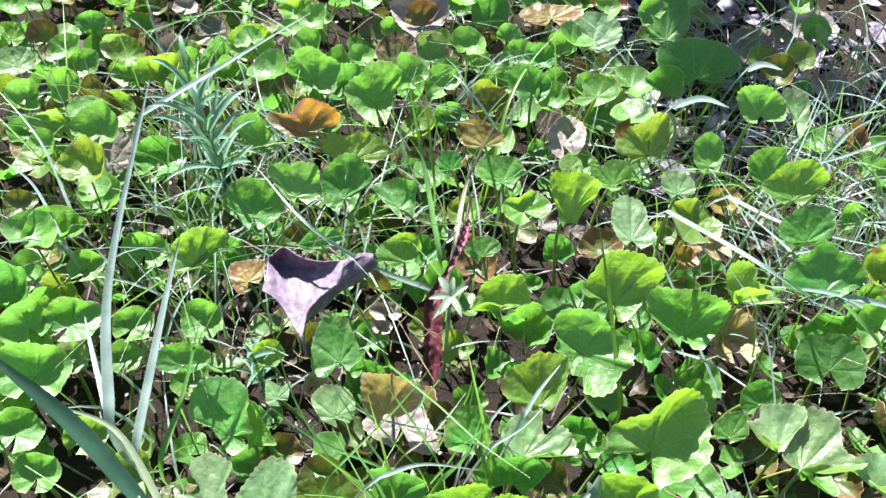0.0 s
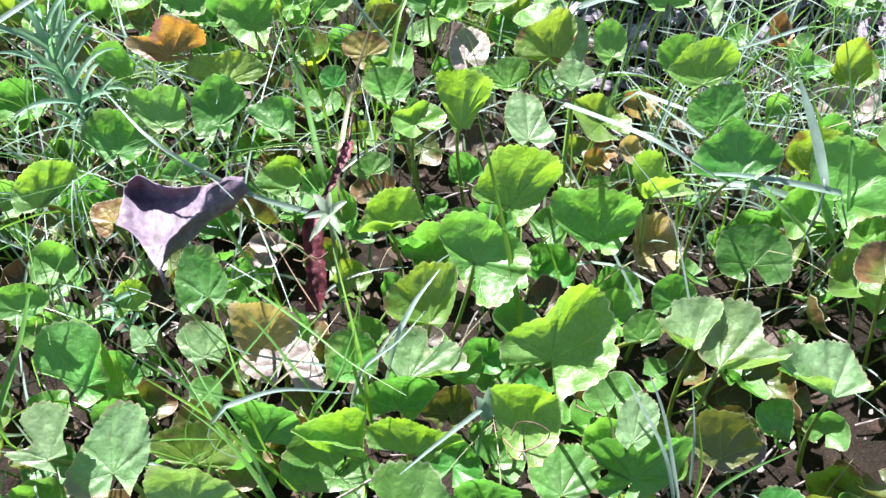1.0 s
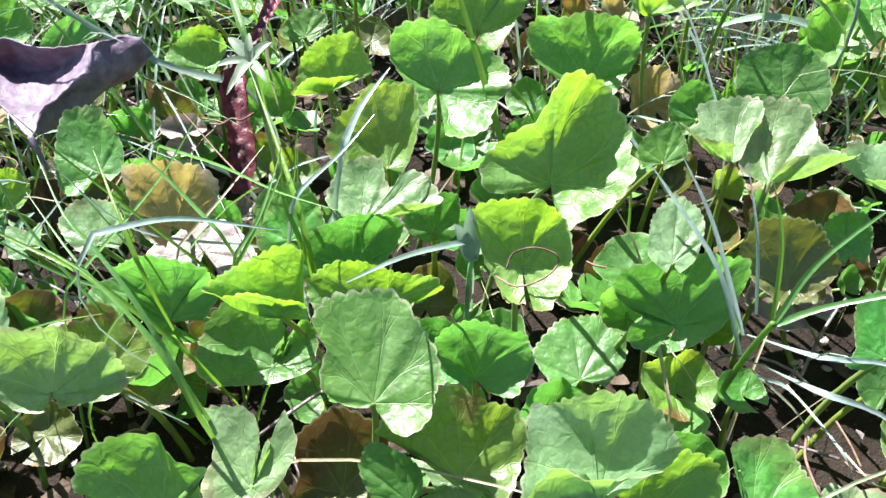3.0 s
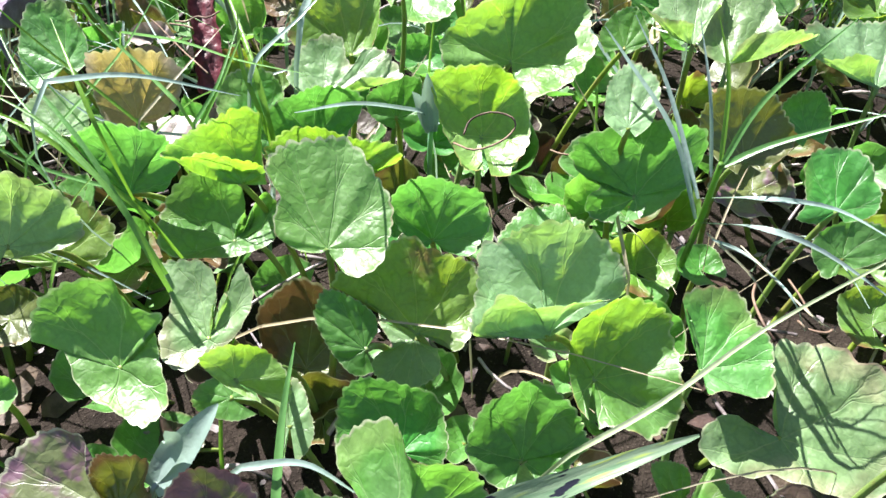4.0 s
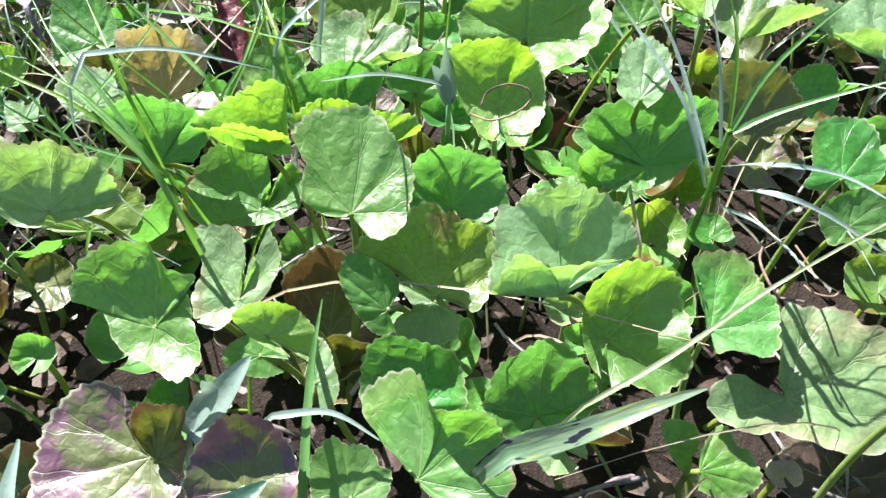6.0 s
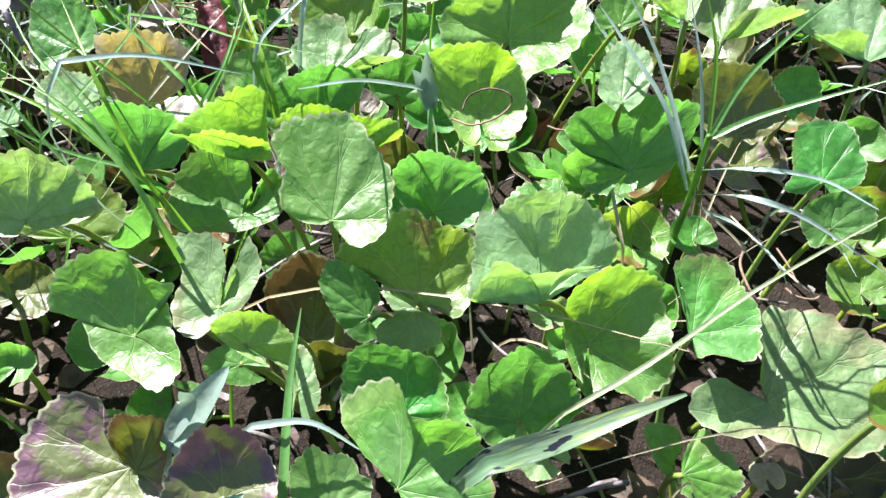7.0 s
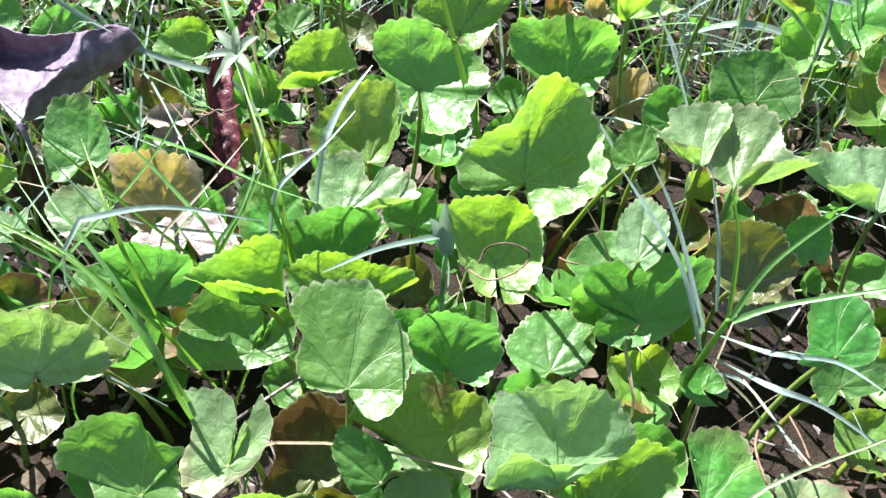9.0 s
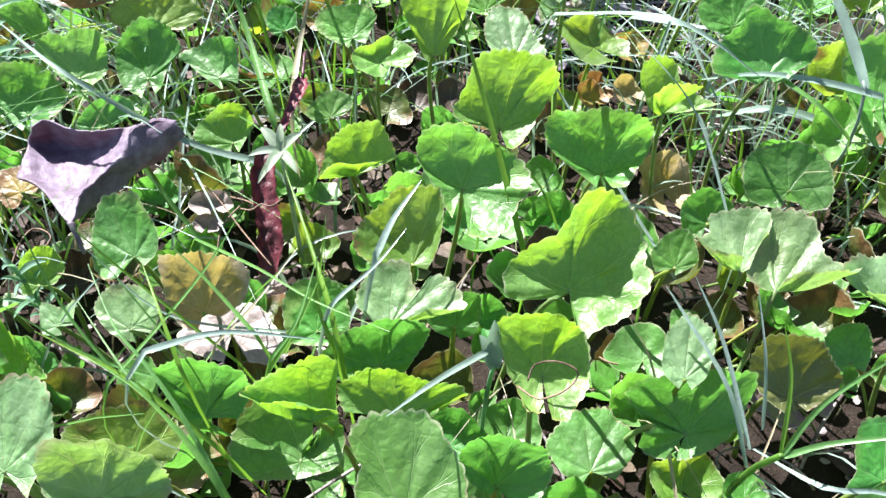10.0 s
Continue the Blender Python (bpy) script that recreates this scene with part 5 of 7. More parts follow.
pennywort("pale", -0.0641, 0.1639, 0.0680, -16, -28, 111, [(-157, 12.3, 2.4), (-119, 10.8, 0.7), (-92, 14.6, -0.4), (-71, 19.5, 0.7), (-53, 26.6, 3.8), (-36, 29.5, 1.4), (-22, 28.8, 1.7), (-8, 24.2, 1.6), (14, 18.6, 1.4), (42, 16.6, 1.2), (76, 19.4, 1.5), (100, 17.2, 1.3), (157, 8.8, 2.9)], hollow=0.035)
pennywort("green", -0.1127, 0.2345, 0.0865, -4, -53, 89, [(-140, 4.8, 1.9), (-86, 11.0, 1.8), (-69, 15.7, 0.8), (-48, 16.0, 1.4), (-25, 14.8, 1.7), (17, 13.0, 1.6), (52, 13.8, 1.1), (96, 13.1, 1.5), (139, 4.6, 2.0)], hollow=0.09)
pennywort("lime", -0.0806, 0.2621, 0.0500, -43, -41, 138, [(-122, 6.8, 1.3), (-98, 12.9, 0.3), (-78, 16.3, 0.7), (-53, 17.8, 1.1), (-29, 15.0, 1.1), (1, 11.2, 0.7), (73, 6.8, 0.8), (111, 4.1, 2.1)], hollow=0.09)
pennywort("pale", -0.0713, 0.2437, 0.0450, -29, -13, 149, [(-151, 6.3, 0.5), (-92, 12.0, 0.1), (-71, 7.6, 0.1), (-29, 11.9, 0.4), (-10, 9.5, 0.3), (56, 6.2, 0.2), (151, 4.2, -0.1)], hollow=0.035)
pennywort("rusty", -0.0386, 0.1808, 0.0400, -38, -35, 137, [(-139, 13.4, 0.7), (-120, 19.5, 1.2), (-101, 23.3, 0.2), (-83, 22.6, 0.5), (-61, 23.1, 0.7), (-35, 20.2, 0.8), (-6, 21.0, 0.8), (16, 23.6, 0.8), (35, 21.5, 1.0), (44, 12.1, 1.3), (139, 3.4, 0.1)], hollow=0.035)
pennywort("lime", -0.1255, 0.3095, 0.0790, -14, -65, 107, [(-117, 2.8, 1.9), (-70, 8.7, -2.4), (-60, 16.7, -4.1), (-61, 27.3, 2.2), (-52, 31.2, 2.1), (-37, 28.2, 1.1), (-17, 24.3, -0.0), (3, 20.5, -0.9), (31, 16.5, -1.5), (63, 14.9, -0.6), (91, 11.2, 2.3), (115, 4.8, 3.3)], hollow=0.09)
pennywort("deep", -0.0571, 0.3222, 0.0830, -43, -41, 141, [(-118, 8.5, 1.3), (-107, 17.0, 0.9), (-93, 19.0, 1.2), (-71, 17.0, 1.2), (-46, 13.2, 0.9), (-12, 10.2, 0.5), (42, 9.2, 1.5), (102, 3.1, 1.7)], hollow=0.09)
pennywort("yellow", -0.0987, 0.3206, 0.0540, -20, -19, 134, [(-142, 6.4, 0.6), (-99, 11.2, 0.2), (-71, 16.2, 0.3), (-39, 13.9, 0.1), (-2, 15.3, -0.0), (20, 15.0, -0.1), (47, 10.8, 1.0), (88, 9.4, -0.2), (121, 8.6, -0.1), (141, 4.8, -0.0)], hollow=0.035)
pennywort("russet", -0.0715, 0.4089, 0.1000, -55, 11, -179, [(-174, 23.0, -0.8), (-161, 27.2, 6.7), (-144, 25.8, 9.2), (-123, 23.6, 10.6), (-103, 22.0, 10.6), (-85, 18.5, 8.6), (-63, 15.0, 5.6), (-36, 27.0, -2.2), (-24, 26.3, -1.2), (-3, 11.9, 4.0), (90, 2.9, 2.2), (173, 15.6, 2.1)], hollow=0.09)
pennywort("green", -0.1020, 0.4183, 0.0780, -60, 26, -172, [(-151, 10.9, 0.2), (-119, 17.4, 0.4), (-108, 24.3, 0.6), (-87, 25.5, 0.6), (-65, 26.0, 0.5), (-50, 14.9, 0.3), (37, 2.9, 0.4), (151, 12.6, 2.7)], hollow=0.09)
pennywort("rusty", -0.0398, 0.3960, 0.0900, -11, -48, 100, [(-105, 13.5, 1.8), (-85, 24.9, -0.3), (-73, 25.1, 0.9), (-50, 21.7, 1.1), (-21, 19.5, 1.1), (7, 15.8, 0.7), (36, 22.3, 0.6), (50, 25.2, 0.3), (65, 24.1, 0.3), (75, 17.6, 1.3), (102, 6.6, 1.4)], hollow=0.035)
pennywort("deep", 0.0221, 0.3963, 0.0840, -44, -28, 148, [(-128, 7.3, 0.5), (-86, 11.9, 0.2), (-56, 13.1, 0.3), (-27, 13.2, 0.3), (3, 11.0, 0.2), (43, 6.6, 0.7), (128, 3.3, -0.0)], hollow=0.035)
pennywort("yellow", 0.0425, 0.3925, 0.1080, -33, -38, 131, [(-119, 9.7, 1.0), (-96, 14.4, 0.4), (-72, 13.1, 0.6), (-34, 13.3, 0.8), (4, 15.5, 0.7), (32, 16.1, 0.3), (58, 12.0, 1.4), (119, 3.5, -0.0)], hollow=0.035)
pennywort("green", 0.0560, 0.3886, 0.0815, -21, -39, 118, [(-142, 7.6, 1.8), (-90, 11.6, 0.0), (-72, 18.0, 1.2), (-50, 18.9, 1.4), (-19, 18.0, 1.1), (20, 21.4, 0.5), (45, 19.6, -0.1), (67, 11.6, 1.0), (139, 5.5, 2.0)], hollow=0.035)
pennywort("green", 0.0415, 0.3293, 0.0740, -31, -35, 132, [(-117, 6.2, 0.7), (-99, 12.1, 0.4), (-77, 14.1, 0.5), (-43, 13.2, 0.4), (-13, 11.6, 0.2), (36, 11.6, 0.1), (61, 7.7, 0.5), (118, 3.4, -0.0)], hollow=0.035)
pennywort("lime", 0.0907, 0.3371, 0.0976, -27, -64, 124, [(-106, 4.7, 2.5), (-68, 12.2, -3.6), (-61, 20.9, -4.4), (-55, 28.5, -2.9), (-43, 31.2, 1.3), (-28, 32.0, -0.1), (-7, 31.8, -2.0), (7, 32.1, -3.2), (16, 25.5, -3.1), (23, 14.5, -1.9), (110, 4.1, 2.0)], hollow=0.09)
pennywort("pale", 0.1234, 0.3169, 0.1050, -4, -31, 91, [(-137, 7.6, 0.9), (-88, 14.4, 1.1), (-45, 14.5, 0.2), (-26, 20.6, 0.5), (-8, 25.3, 0.7), (14, 26.5, 0.8), (36, 19.0, 0.5), (69, 9.7, 0.7), (137, 4.8, 0.5)], hollow=0.035)
pennywort("lime", 0.1194, 0.3629, 0.1045, -49, 13, -173, [(-171, 12.1, -0.5), (-148, 17.4, 0.7), (-126, 17.7, 0.6), (-95, 16.4, 0.4), (-70, 14.8, 0.1), (-57, 18.6, 0.0), (-40, 15.0, -0.1), (-22, 8.5, 0.3), (107, 2.7, 1.1), (170, 7.8, 0.6)], hollow=0.035)
pennywort("rusty", 0.1539, 0.4109, 0.0915, 35, -47, 63, [(-90, 4.8, 3.7), (-45, 15.7, 0.0), (-27, 26.2, -4.0), (-9, 30.8, -4.5), (18, 28.5, 5.1), (33, 23.7, 2.1), (58, 23.8, -1.9), (79, 24.9, -5.4), (103, 24.4, -2.1), (126, 10.1, -2.0)], hollow=0.09)
pennywort("pale", 0.1508, 0.3408, 0.1200, -7, -41, 93, [(-127, 5.1, 0.1), (-84, 9.8, 0.4), (-52, 12.1, -0.0), (-18, 13.0, 0.2), (18, 15.3, 0.4), (42, 14.1, 0.4), (63, 10.2, 0.4), (127, 4.0, 0.2)], hollow=0.035)
pennywort("green", 0.1778, 0.3712, 0.1164, -17, -49, 109, [(-132, 5.5, 2.0), (-57, 11.1, 1.0), (-33, 16.5, 1.6), (-11, 20.9, 1.8), (9, 20.2, 1.3), (32, 16.1, 0.5), (68, 9.9, 1.6), (131, 6.1, 2.1)], hollow=0.09)
pennywort("green", 0.2249, 0.3827, 0.0940, -10, -59, 96, [(-127, 4.7, 0.8), (-53, 12.6, 0.2), (-25, 22.6, 0.3), (-7, 25.0, 0.4), (16, 24.3, 0.3), (39, 22.6, 0.2), (61, 14.0, 0.3), (127, 4.3, 0.6)], hollow=0.09)
pennywort("lime", 0.2195, 0.3416, 0.1180, 19, -55, 68, [(-107, 4.7, 2.9), (-62, 12.6, 0.1), (-47, 24.6, -2.8), (-26, 24.5, 2.6), (-5, 25.3, 2.1), (12, 24.5, 1.4), (36, 22.3, 0.2), (61, 21.1, -0.8), (81, 21.1, -1.1), (95, 14.7, 1.7), (122, 6.2, 1.9)], hollow=0.09)
pennywort("deep", 0.2162, 0.3075, 0.1180, -16, -49, 105, [(-128, 6.3, 0.3), (-82, 13.6, 0.5), (-58, 18.8, 0.3), (-41, 22.1, 0.4), (-24, 21.2, 0.4), (-5, 20.1, 0.4), (22, 19.1, 0.3), (53, 17.8, 0.1), (78, 13.1, 1.4), (129, 5.1, 0.2)], hollow=0.035)
pennywort("green", 0.2808, 0.2851, 0.0840, -5, -43, 83, [(-172, 20.7, 11.3), (-149, 15.2, 6.7), (-114, 20.1, 2.3), (-99, 30.0, 1.4), (-75, 32.0, 1.5), (-53, 33.0, 1.9), (-30, 32.7, 4.9), (-11, 33.4, 7.1), (2, 33.4, 5.5), (18, 30.0, 3.1), (37, 23.1, 1.2), (72, 12.2, 2.9), (158, 14.7, 5.4), (172, 22.4, 12.8)], hollow=0.09)
pennywort("pale", 0.2380, 0.1758, 0.0730, -9, -20, 131, [(-121, 17.5, 4.3), (-92, 18.7, 4.2), (-74, 21.1, 4.7), (-60, 25.1, 5.3), (-39, 25.2, 4.2), (-21, 25.6, 2.8), (0, 30.6, 6.0), (13, 31.9, 3.3), (22, 24.8, 3.2), (21, 18.1, 5.2), (8, 11.9, 8.4), (-25, 6.2, 7.4)], hollow=0.035)
pennywort("green", -0.0717, 0.4618, 0.1022, -22, -55, 113, [(-159, 8.5, 6.8), (-125, 15.9, 4.1), (-92, 16.4, 1.8), (-68, 22.5, 2.6), (-38, 20.9, 3.7), (-5, 24.8, 4.7), (19, 23.4, 3.8), (50, 22.2, 1.9), (62, 17.7, -0.4), (88, 9.5, 4.0), (156, 6.4, 6.2)], hollow=0.09)
pennywort("green", -0.0310, 0.4631, 0.0865, -26, -47, 124, [(-173, 18.6, 15.5), (-134, 13.1, 4.9), (-80, 17.4, -1.7), (-66, 28.4, 7.2), (-50, 30.7, 8.9), (-35, 29.4, 8.9), (-12, 27.5, 7.8), (1, 22.1, 5.5), (24, 22.2, 3.7), (48, 23.1, 1.5), (66, 18.3, 3.7), (118, 12.8, 5.7), (174, 18.7, 17.1)], hollow=0.09)
pennywort("lime", -0.3316, 0.5711, 0.0544, -13, -43, 105, [(-161, 6.9, 2.6), (-105, 9.7, 0.7), (-72, 13.9, 0.8), (-35, 14.8, 1.7), (12, 16.1, 2.0), (53, 21.0, 1.2), (90, 18.3, 0.6), (160, 6.3, 2.8)], hollow=0.035)
pennywort("pale", -0.3139, 0.5349, 0.0544, -17, -37, 112, [(-161, 8.3, 3.2), (-107, 12.8, 0.7), (-69, 16.8, 1.1), (-33, 16.3, 1.9), (17, 17.4, 1.9), (51, 19.9, 1.2), (90, 17.2, 0.2), (159, 6.4, 3.3)], hollow=0.035)
pennywort("deep", -0.2762, 0.5970, 0.0544, 16, -65, 69, [(-150, 5.8, -0.3), (-87, 11.1, 1.6), (-56, 16.8, 0.3), (-24, 15.7, 0.6), (22, 13.0, 0.6), (73, 13.3, 0.3), (110, 11.1, 1.8), (150, 7.4, -0.3)], hollow=0.09)
pennywort("green", -0.2702, 0.5368, 0.0544, -27, -45, 121, [(-160, 10.3, 6.7), (-122, 17.8, 3.1), (-97, 22.4, 3.1), (-79, 23.4, 3.8), (-56, 18.7, 4.8), (-21, 14.2, 4.6), (24, 17.1, 4.0), (49, 17.7, 2.3), (82, 11.0, 3.7), (157, 7.6, 7.0)], hollow=0.09)
pennywort("pale", -0.2478, 0.5683, 0.0500, -26, -46, 119, [(-162, 9.1, 6.3), (-129, 13.0, 2.4), (-97, 17.4, 2.5), (-71, 17.4, 3.2), (-39, 14.8, 4.3), (10, 14.6, 4.1), (51, 14.0, 1.8), (96, 9.9, 3.1), (161, 7.0, 6.4)], hollow=0.09)
pennywort("green", -0.2312, 0.5391, 0.0444, -27, -47, 120, [(-164, 9.5, 7.0), (-108, 13.8, 2.4), (-79, 20.0, 2.7), (-55, 19.4, 4.5), (-19, 16.3, 4.8), (23, 17.1, 3.8), (54, 16.8, 2.4), (86, 9.9, 3.5), (163, 7.9, 7.5)], hollow=0.09)
pennywort("lime", -0.1979, 0.5052, 0.0700, -42, -57, 133, [(-144, 7.4, 4.0), (-96, 13.6, 2.4), (-69, 17.5, 2.2), (-42, 17.6, 3.2), (-8, 16.5, 3.2), (26, 15.8, 2.2), (64, 10.0, 2.6), (133, 4.7, 4.7)], hollow=0.09)
pennywort("brown", -0.3020, 0.5168, 0.0444, -7, -46, 96, [(-153, 6.9, -0.1), (-89, 14.7, 1.1), (-60, 17.9, 0.0), (-17, 15.2, 0.2), (31, 15.5, 0.2), (67, 16.8, 0.2), (103, 13.4, 0.6), (153, 6.7, -0.1)], hollow=0.035)
pennywort("olive", -0.2868, 0.5233, 0.0480, -33, -41, 133, [(-126, 7.3, 0.7), (-83, 10.3, 0.3), (-42, 10.6, 0.3), (4, 10.3, 0.1), (55, 7.6, 0.5), (126, 4.8, -0.1)], hollow=0.035)
pennywort("lime", -0.2520, 0.4554, 0.0560, -38, -47, 133, [(-161, 9.2, 6.3), (-114, 21.4, 3.8), (-96, 25.4, 4.2), (-73, 20.7, 5.2), (-39, 17.5, 6.2), (6, 17.0, 5.1), (38, 23.9, 3.6), (59, 26.4, 5.2), (81, 13.1, 4.8), (157, 6.6, 6.8)], hollow=0.09)
pennywort("olive", -0.2319, 0.4805, 0.0544, -54, -50, 146, [(-145, 9.4, 3.4), (-116, 18.0, 3.6), (-87, 16.6, 1.2), (-54, 18.2, 2.6), (-16, 19.5, 3.3), (11, 22.8, 3.1), (32, 14.3, 1.5), (134, 5.0, 4.4)], hollow=0.09)
pennywort("deep", -0.2439, 0.4274, 0.0444, -20, -47, 113, [(-140, 10.5, 0.0), (-94, 20.9, 1.3), (-67, 21.5, 0.4), (-31, 19.0, 0.6), (11, 18.8, 0.6), (44, 20.0, 0.4), (77, 13.6, 1.4), (140, 7.9, -0.1)], hollow=0.035)
pennywort("ashen", -0.2114, 0.4277, 0.0500, -21, -48, 114, [(-169, 8.6, -0.1), (-100, 12.4, 1.1), (-68, 20.2, 0.1), (-44, 24.3, 0.2), (-19, 23.4, 0.3), (11, 22.2, 0.3), (34, 17.3, 0.2), (100, 7.8, 0.4), (169, 7.9, -0.1)], hollow=0.035)
pennywort("ashen", -0.1810, 0.6095, 0.0444, -24, -55, 117, [(-140, 9.3, 0.0), (-88, 14.8, 1.7), (-52, 17.0, 0.7), (-14, 15.9, 0.5), (31, 15.6, 0.1), (72, 10.0, 2.2), (140, 7.5, -0.3)], hollow=0.09)
pennywort("lime", -0.1389, 0.5671, 0.0544, -17, -58, 107, [(-155, 8.2, 4.1), (-102, 16.6, 3.9), (-72, 23.5, 1.9), (-46, 26.5, 3.6), (-21, 25.6, 4.1), (13, 23.5, 3.5), (45, 21.7, 1.9), (83, 14.6, 4.1), (154, 6.5, 4.0)], hollow=0.09)
pennywort("pale", -0.0978, 0.5912, 0.0544, -7, -45, 97, [(-154, 5.9, -0.1), (-100, 9.7, 0.9), (-56, 10.8, 0.2), (2, 10.3, 0.3), (57, 13.1, 0.1), (89, 10.2, 1.1), (155, 5.1, -0.2)], hollow=0.035)
pennywort("olive", -0.1146, 0.5157, 0.0560, -25, -64, 114, [(-150, 6.6, 0.3), (-78, 11.9, 1.7), (-48, 19.5, 0.5), (-26, 22.9, 0.8), (1, 21.0, 0.8), (33, 17.0, 0.5), (69, 9.2, 2.1), (150, 5.7, 0.2)], hollow=0.09)
pennywort("olive", -0.0395, 0.6145, 0.0444, -34, -39, 134, [(-127, 10.0, 1.0), (-90, 17.2, 0.4), (-57, 20.3, 0.7), (-17, 19.7, 0.7), (19, 19.2, 0.4), (52, 12.8, 1.1), (127, 5.2, -0.0)], hollow=0.035)
pennywort("ashen", -0.0014, 0.5875, 0.0744, -23, -48, 115, [(-154, 10.5, 6.1), (-95, 21.7, 0.8), (-71, 30.2, 2.2), (-47, 33.2, 4.0), (-13, 31.5, 4.7), (22, 32.5, 4.2), (45, 28.4, -1.2), (78, 15.4, 5.6), (151, 9.4, 7.3)], hollow=0.09)
pennywort("yellow", -0.0016, 0.5885, 0.0790, -8, -64, 96, [(-142, 4.5, 0.1), (-84, 11.3, 2.9), (-58, 18.6, 0.9), (-33, 19.1, 1.4), (5, 17.0, 1.3), (46, 14.0, 0.7), (94, 11.0, 2.5), (142, 4.6, 0.0)], hollow=0.09)
pennywort("olive", -0.0186, 0.5586, 0.0544, -4, -45, 93, [(-146, 6.6, 0.1), (-91, 12.0, 1.5), (-55, 20.4, 0.6), (-29, 26.9, 0.9), (-2, 28.2, 1.0), (22, 26.5, 0.8), (52, 22.2, 0.3), (87, 13.7, 1.4), (146, 6.6, 0.0)], hollow=0.035)
pennywort("pale", 0.0089, 0.5675, 0.0544, -16, -46, 110, [(-159, 16.9, 9.4), (-84, 14.7, 0.8), (-47, 22.5, 4.4), (-20, 24.9, 5.4), (8, 24.3, 4.7), (33, 18.6, 2.4), (87, 9.4, 2.6), (157, 13.6, 9.2)], hollow=0.09)
pennywort("lime", 0.0480, 0.5623, 0.0544, -56, -11, 169, [(-153, 11.2, 0.6), (-110, 14.8, 0.7), (-75, 16.2, 1.0), (-39, 17.2, 1.0), (-12, 12.8, 0.4), (44, 4.1, 0.7), (149, 9.7, 4.7)], hollow=0.09)
pennywort("deep", 0.0580, 0.6287, 0.0544, -48, -53, 142, [(-132, 9.3, 1.7), (-95, 19.8, 1.2), (-68, 27.1, 1.2), (-41, 29.7, 1.4), (-12, 28.4, 1.1), (14, 22.3, 0.5), (50, 12.4, 2.2), (133, 5.2, 0.3)], hollow=0.09)
pennywort("yellow", 0.1098, 0.6102, 0.0744, -5, -20, 101, [(-143, 9.4, 0.1), (-102, 22.2, 2.1), (-83, 29.9, 1.1), (-60, 22.7, 0.7), (1, 15.3, 0.7), (53, 24.0, 0.5), (78, 27.6, 1.8), (99, 18.1, 0.7), (143, 8.0, -0.1)], hollow=0.035)
pennywort("deep", 0.0832, 0.4861, 0.0820, -5, -52, 94, [(-152, 6.6, 2.9), (-87, 11.1, 3.4), (-51, 17.6, 1.9), (-18, 19.3, 2.8), (9, 23.5, 3.2), (36, 27.1, 2.8), (54, 23.9, 1.6), (82, 14.5, 3.1), (152, 7.5, 3.2)], hollow=0.09)
pennywort("lime", 0.1267, 0.4718, 0.0934, 17, -27, 52, [(-166, 10.1, 4.1), (-79, 10.0, 1.5), (-48, 16.1, 1.2), (-20, 17.8, 2.1), (18, 16.6, 3.1), (50, 15.6, 2.9), (80, 14.7, 1.9), (113, 10.8, 1.0), (139, 19.0, 2.9), (166, 13.1, 4.0)], hollow=0.035)
pennywort("olive", 0.0573, 0.4968, 0.0544, -30, -51, 126, [(-138, 8.8, 1.0), (-85, 16.8, 1.0), (-56, 21.1, 1.5), (-27, 22.3, 1.4), (6, 23.4, 0.8), (32, 20.2, 0.1), (70, 13.2, 3.3), (138, 6.5, -0.3)], hollow=0.09)
pennywort("yellow", 0.0463, 0.4797, 0.0444, 0, -48, 86, [(-165, 8.9, 4.3), (-99, 11.4, 2.5), (-63, 15.6, 1.6), (-22, 14.9, 3.0), (20, 16.4, 3.5), (52, 19.8, 2.9), (76, 18.1, 1.5), (111, 12.5, 2.7), (164, 7.5, 3.7)], hollow=0.09)
pennywort("brown", 0.0973, 0.4842, 0.0500, -6, -42, 97, [(-157, 6.7, 0.0), (-65, 9.2, 0.3), (-49, 18.6, 0.2), (-33, 21.9, 0.1), (-2, 19.9, -0.0), (26, 14.8, -0.1), (88, 7.4, 0.7), (157, 6.4, -0.0)], hollow=0.035)
pennywort("ashen", 0.1074, 0.4624, 0.0560, -15, -23, 119, [(-161, 13.7, -0.3), (-114, 15.6, 1.2), (-82, 21.7, -0.1), (-58, 25.0, 0.1), (-35, 25.0, 0.3), (-11, 20.5, 0.4), (28, 13.3, 0.3), (98, 10.3, 0.4), (160, 12.6, -0.2)], hollow=0.035)
pennywort("yellow", 0.1646, 0.4643, 0.0500, -19, -62, 108, [(-144, 6.0, 2.9), (-72, 11.9, 2.1), (-40, 22.0, 1.7), (-22, 34.8, 3.0), (-12, 31.1, 2.8), (-4, 21.6, 1.9), (8, 29.9, 2.6), (27, 29.4, 2.2), (48, 23.3, 1.2), (75, 13.5, 3.0), (143, 5.2, 3.1)], hollow=0.09)
pennywort("pale", 0.1855, 0.4725, 0.0444, 16, -34, 59, [(-155, 6.1, 0.0), (-41, 9.2, 0.5), (-9, 21.6, 0.1), (9, 33.4, 0.2), (24, 33.5, 0.3), (37, 25.9, 0.2), (71, 10.9, 0.1), (156, 11.3, 0.0)], hollow=0.035)
pennywort("green", 0.2213, 0.4206, 0.1200, -23, -55, 114, [(-141, 5.6, 4.0), (-112, 14.8, 3.5), (-82, 17.3, 2.0), (-50, 17.4, 2.6), (-18, 19.3, 3.6), (12, 21.6, 3.7), (35, 23.2, 2.9), (50, 18.6, 1.6), (91, 11.0, 3.4), (136, 6.0, 5.4)], hollow=0.09)
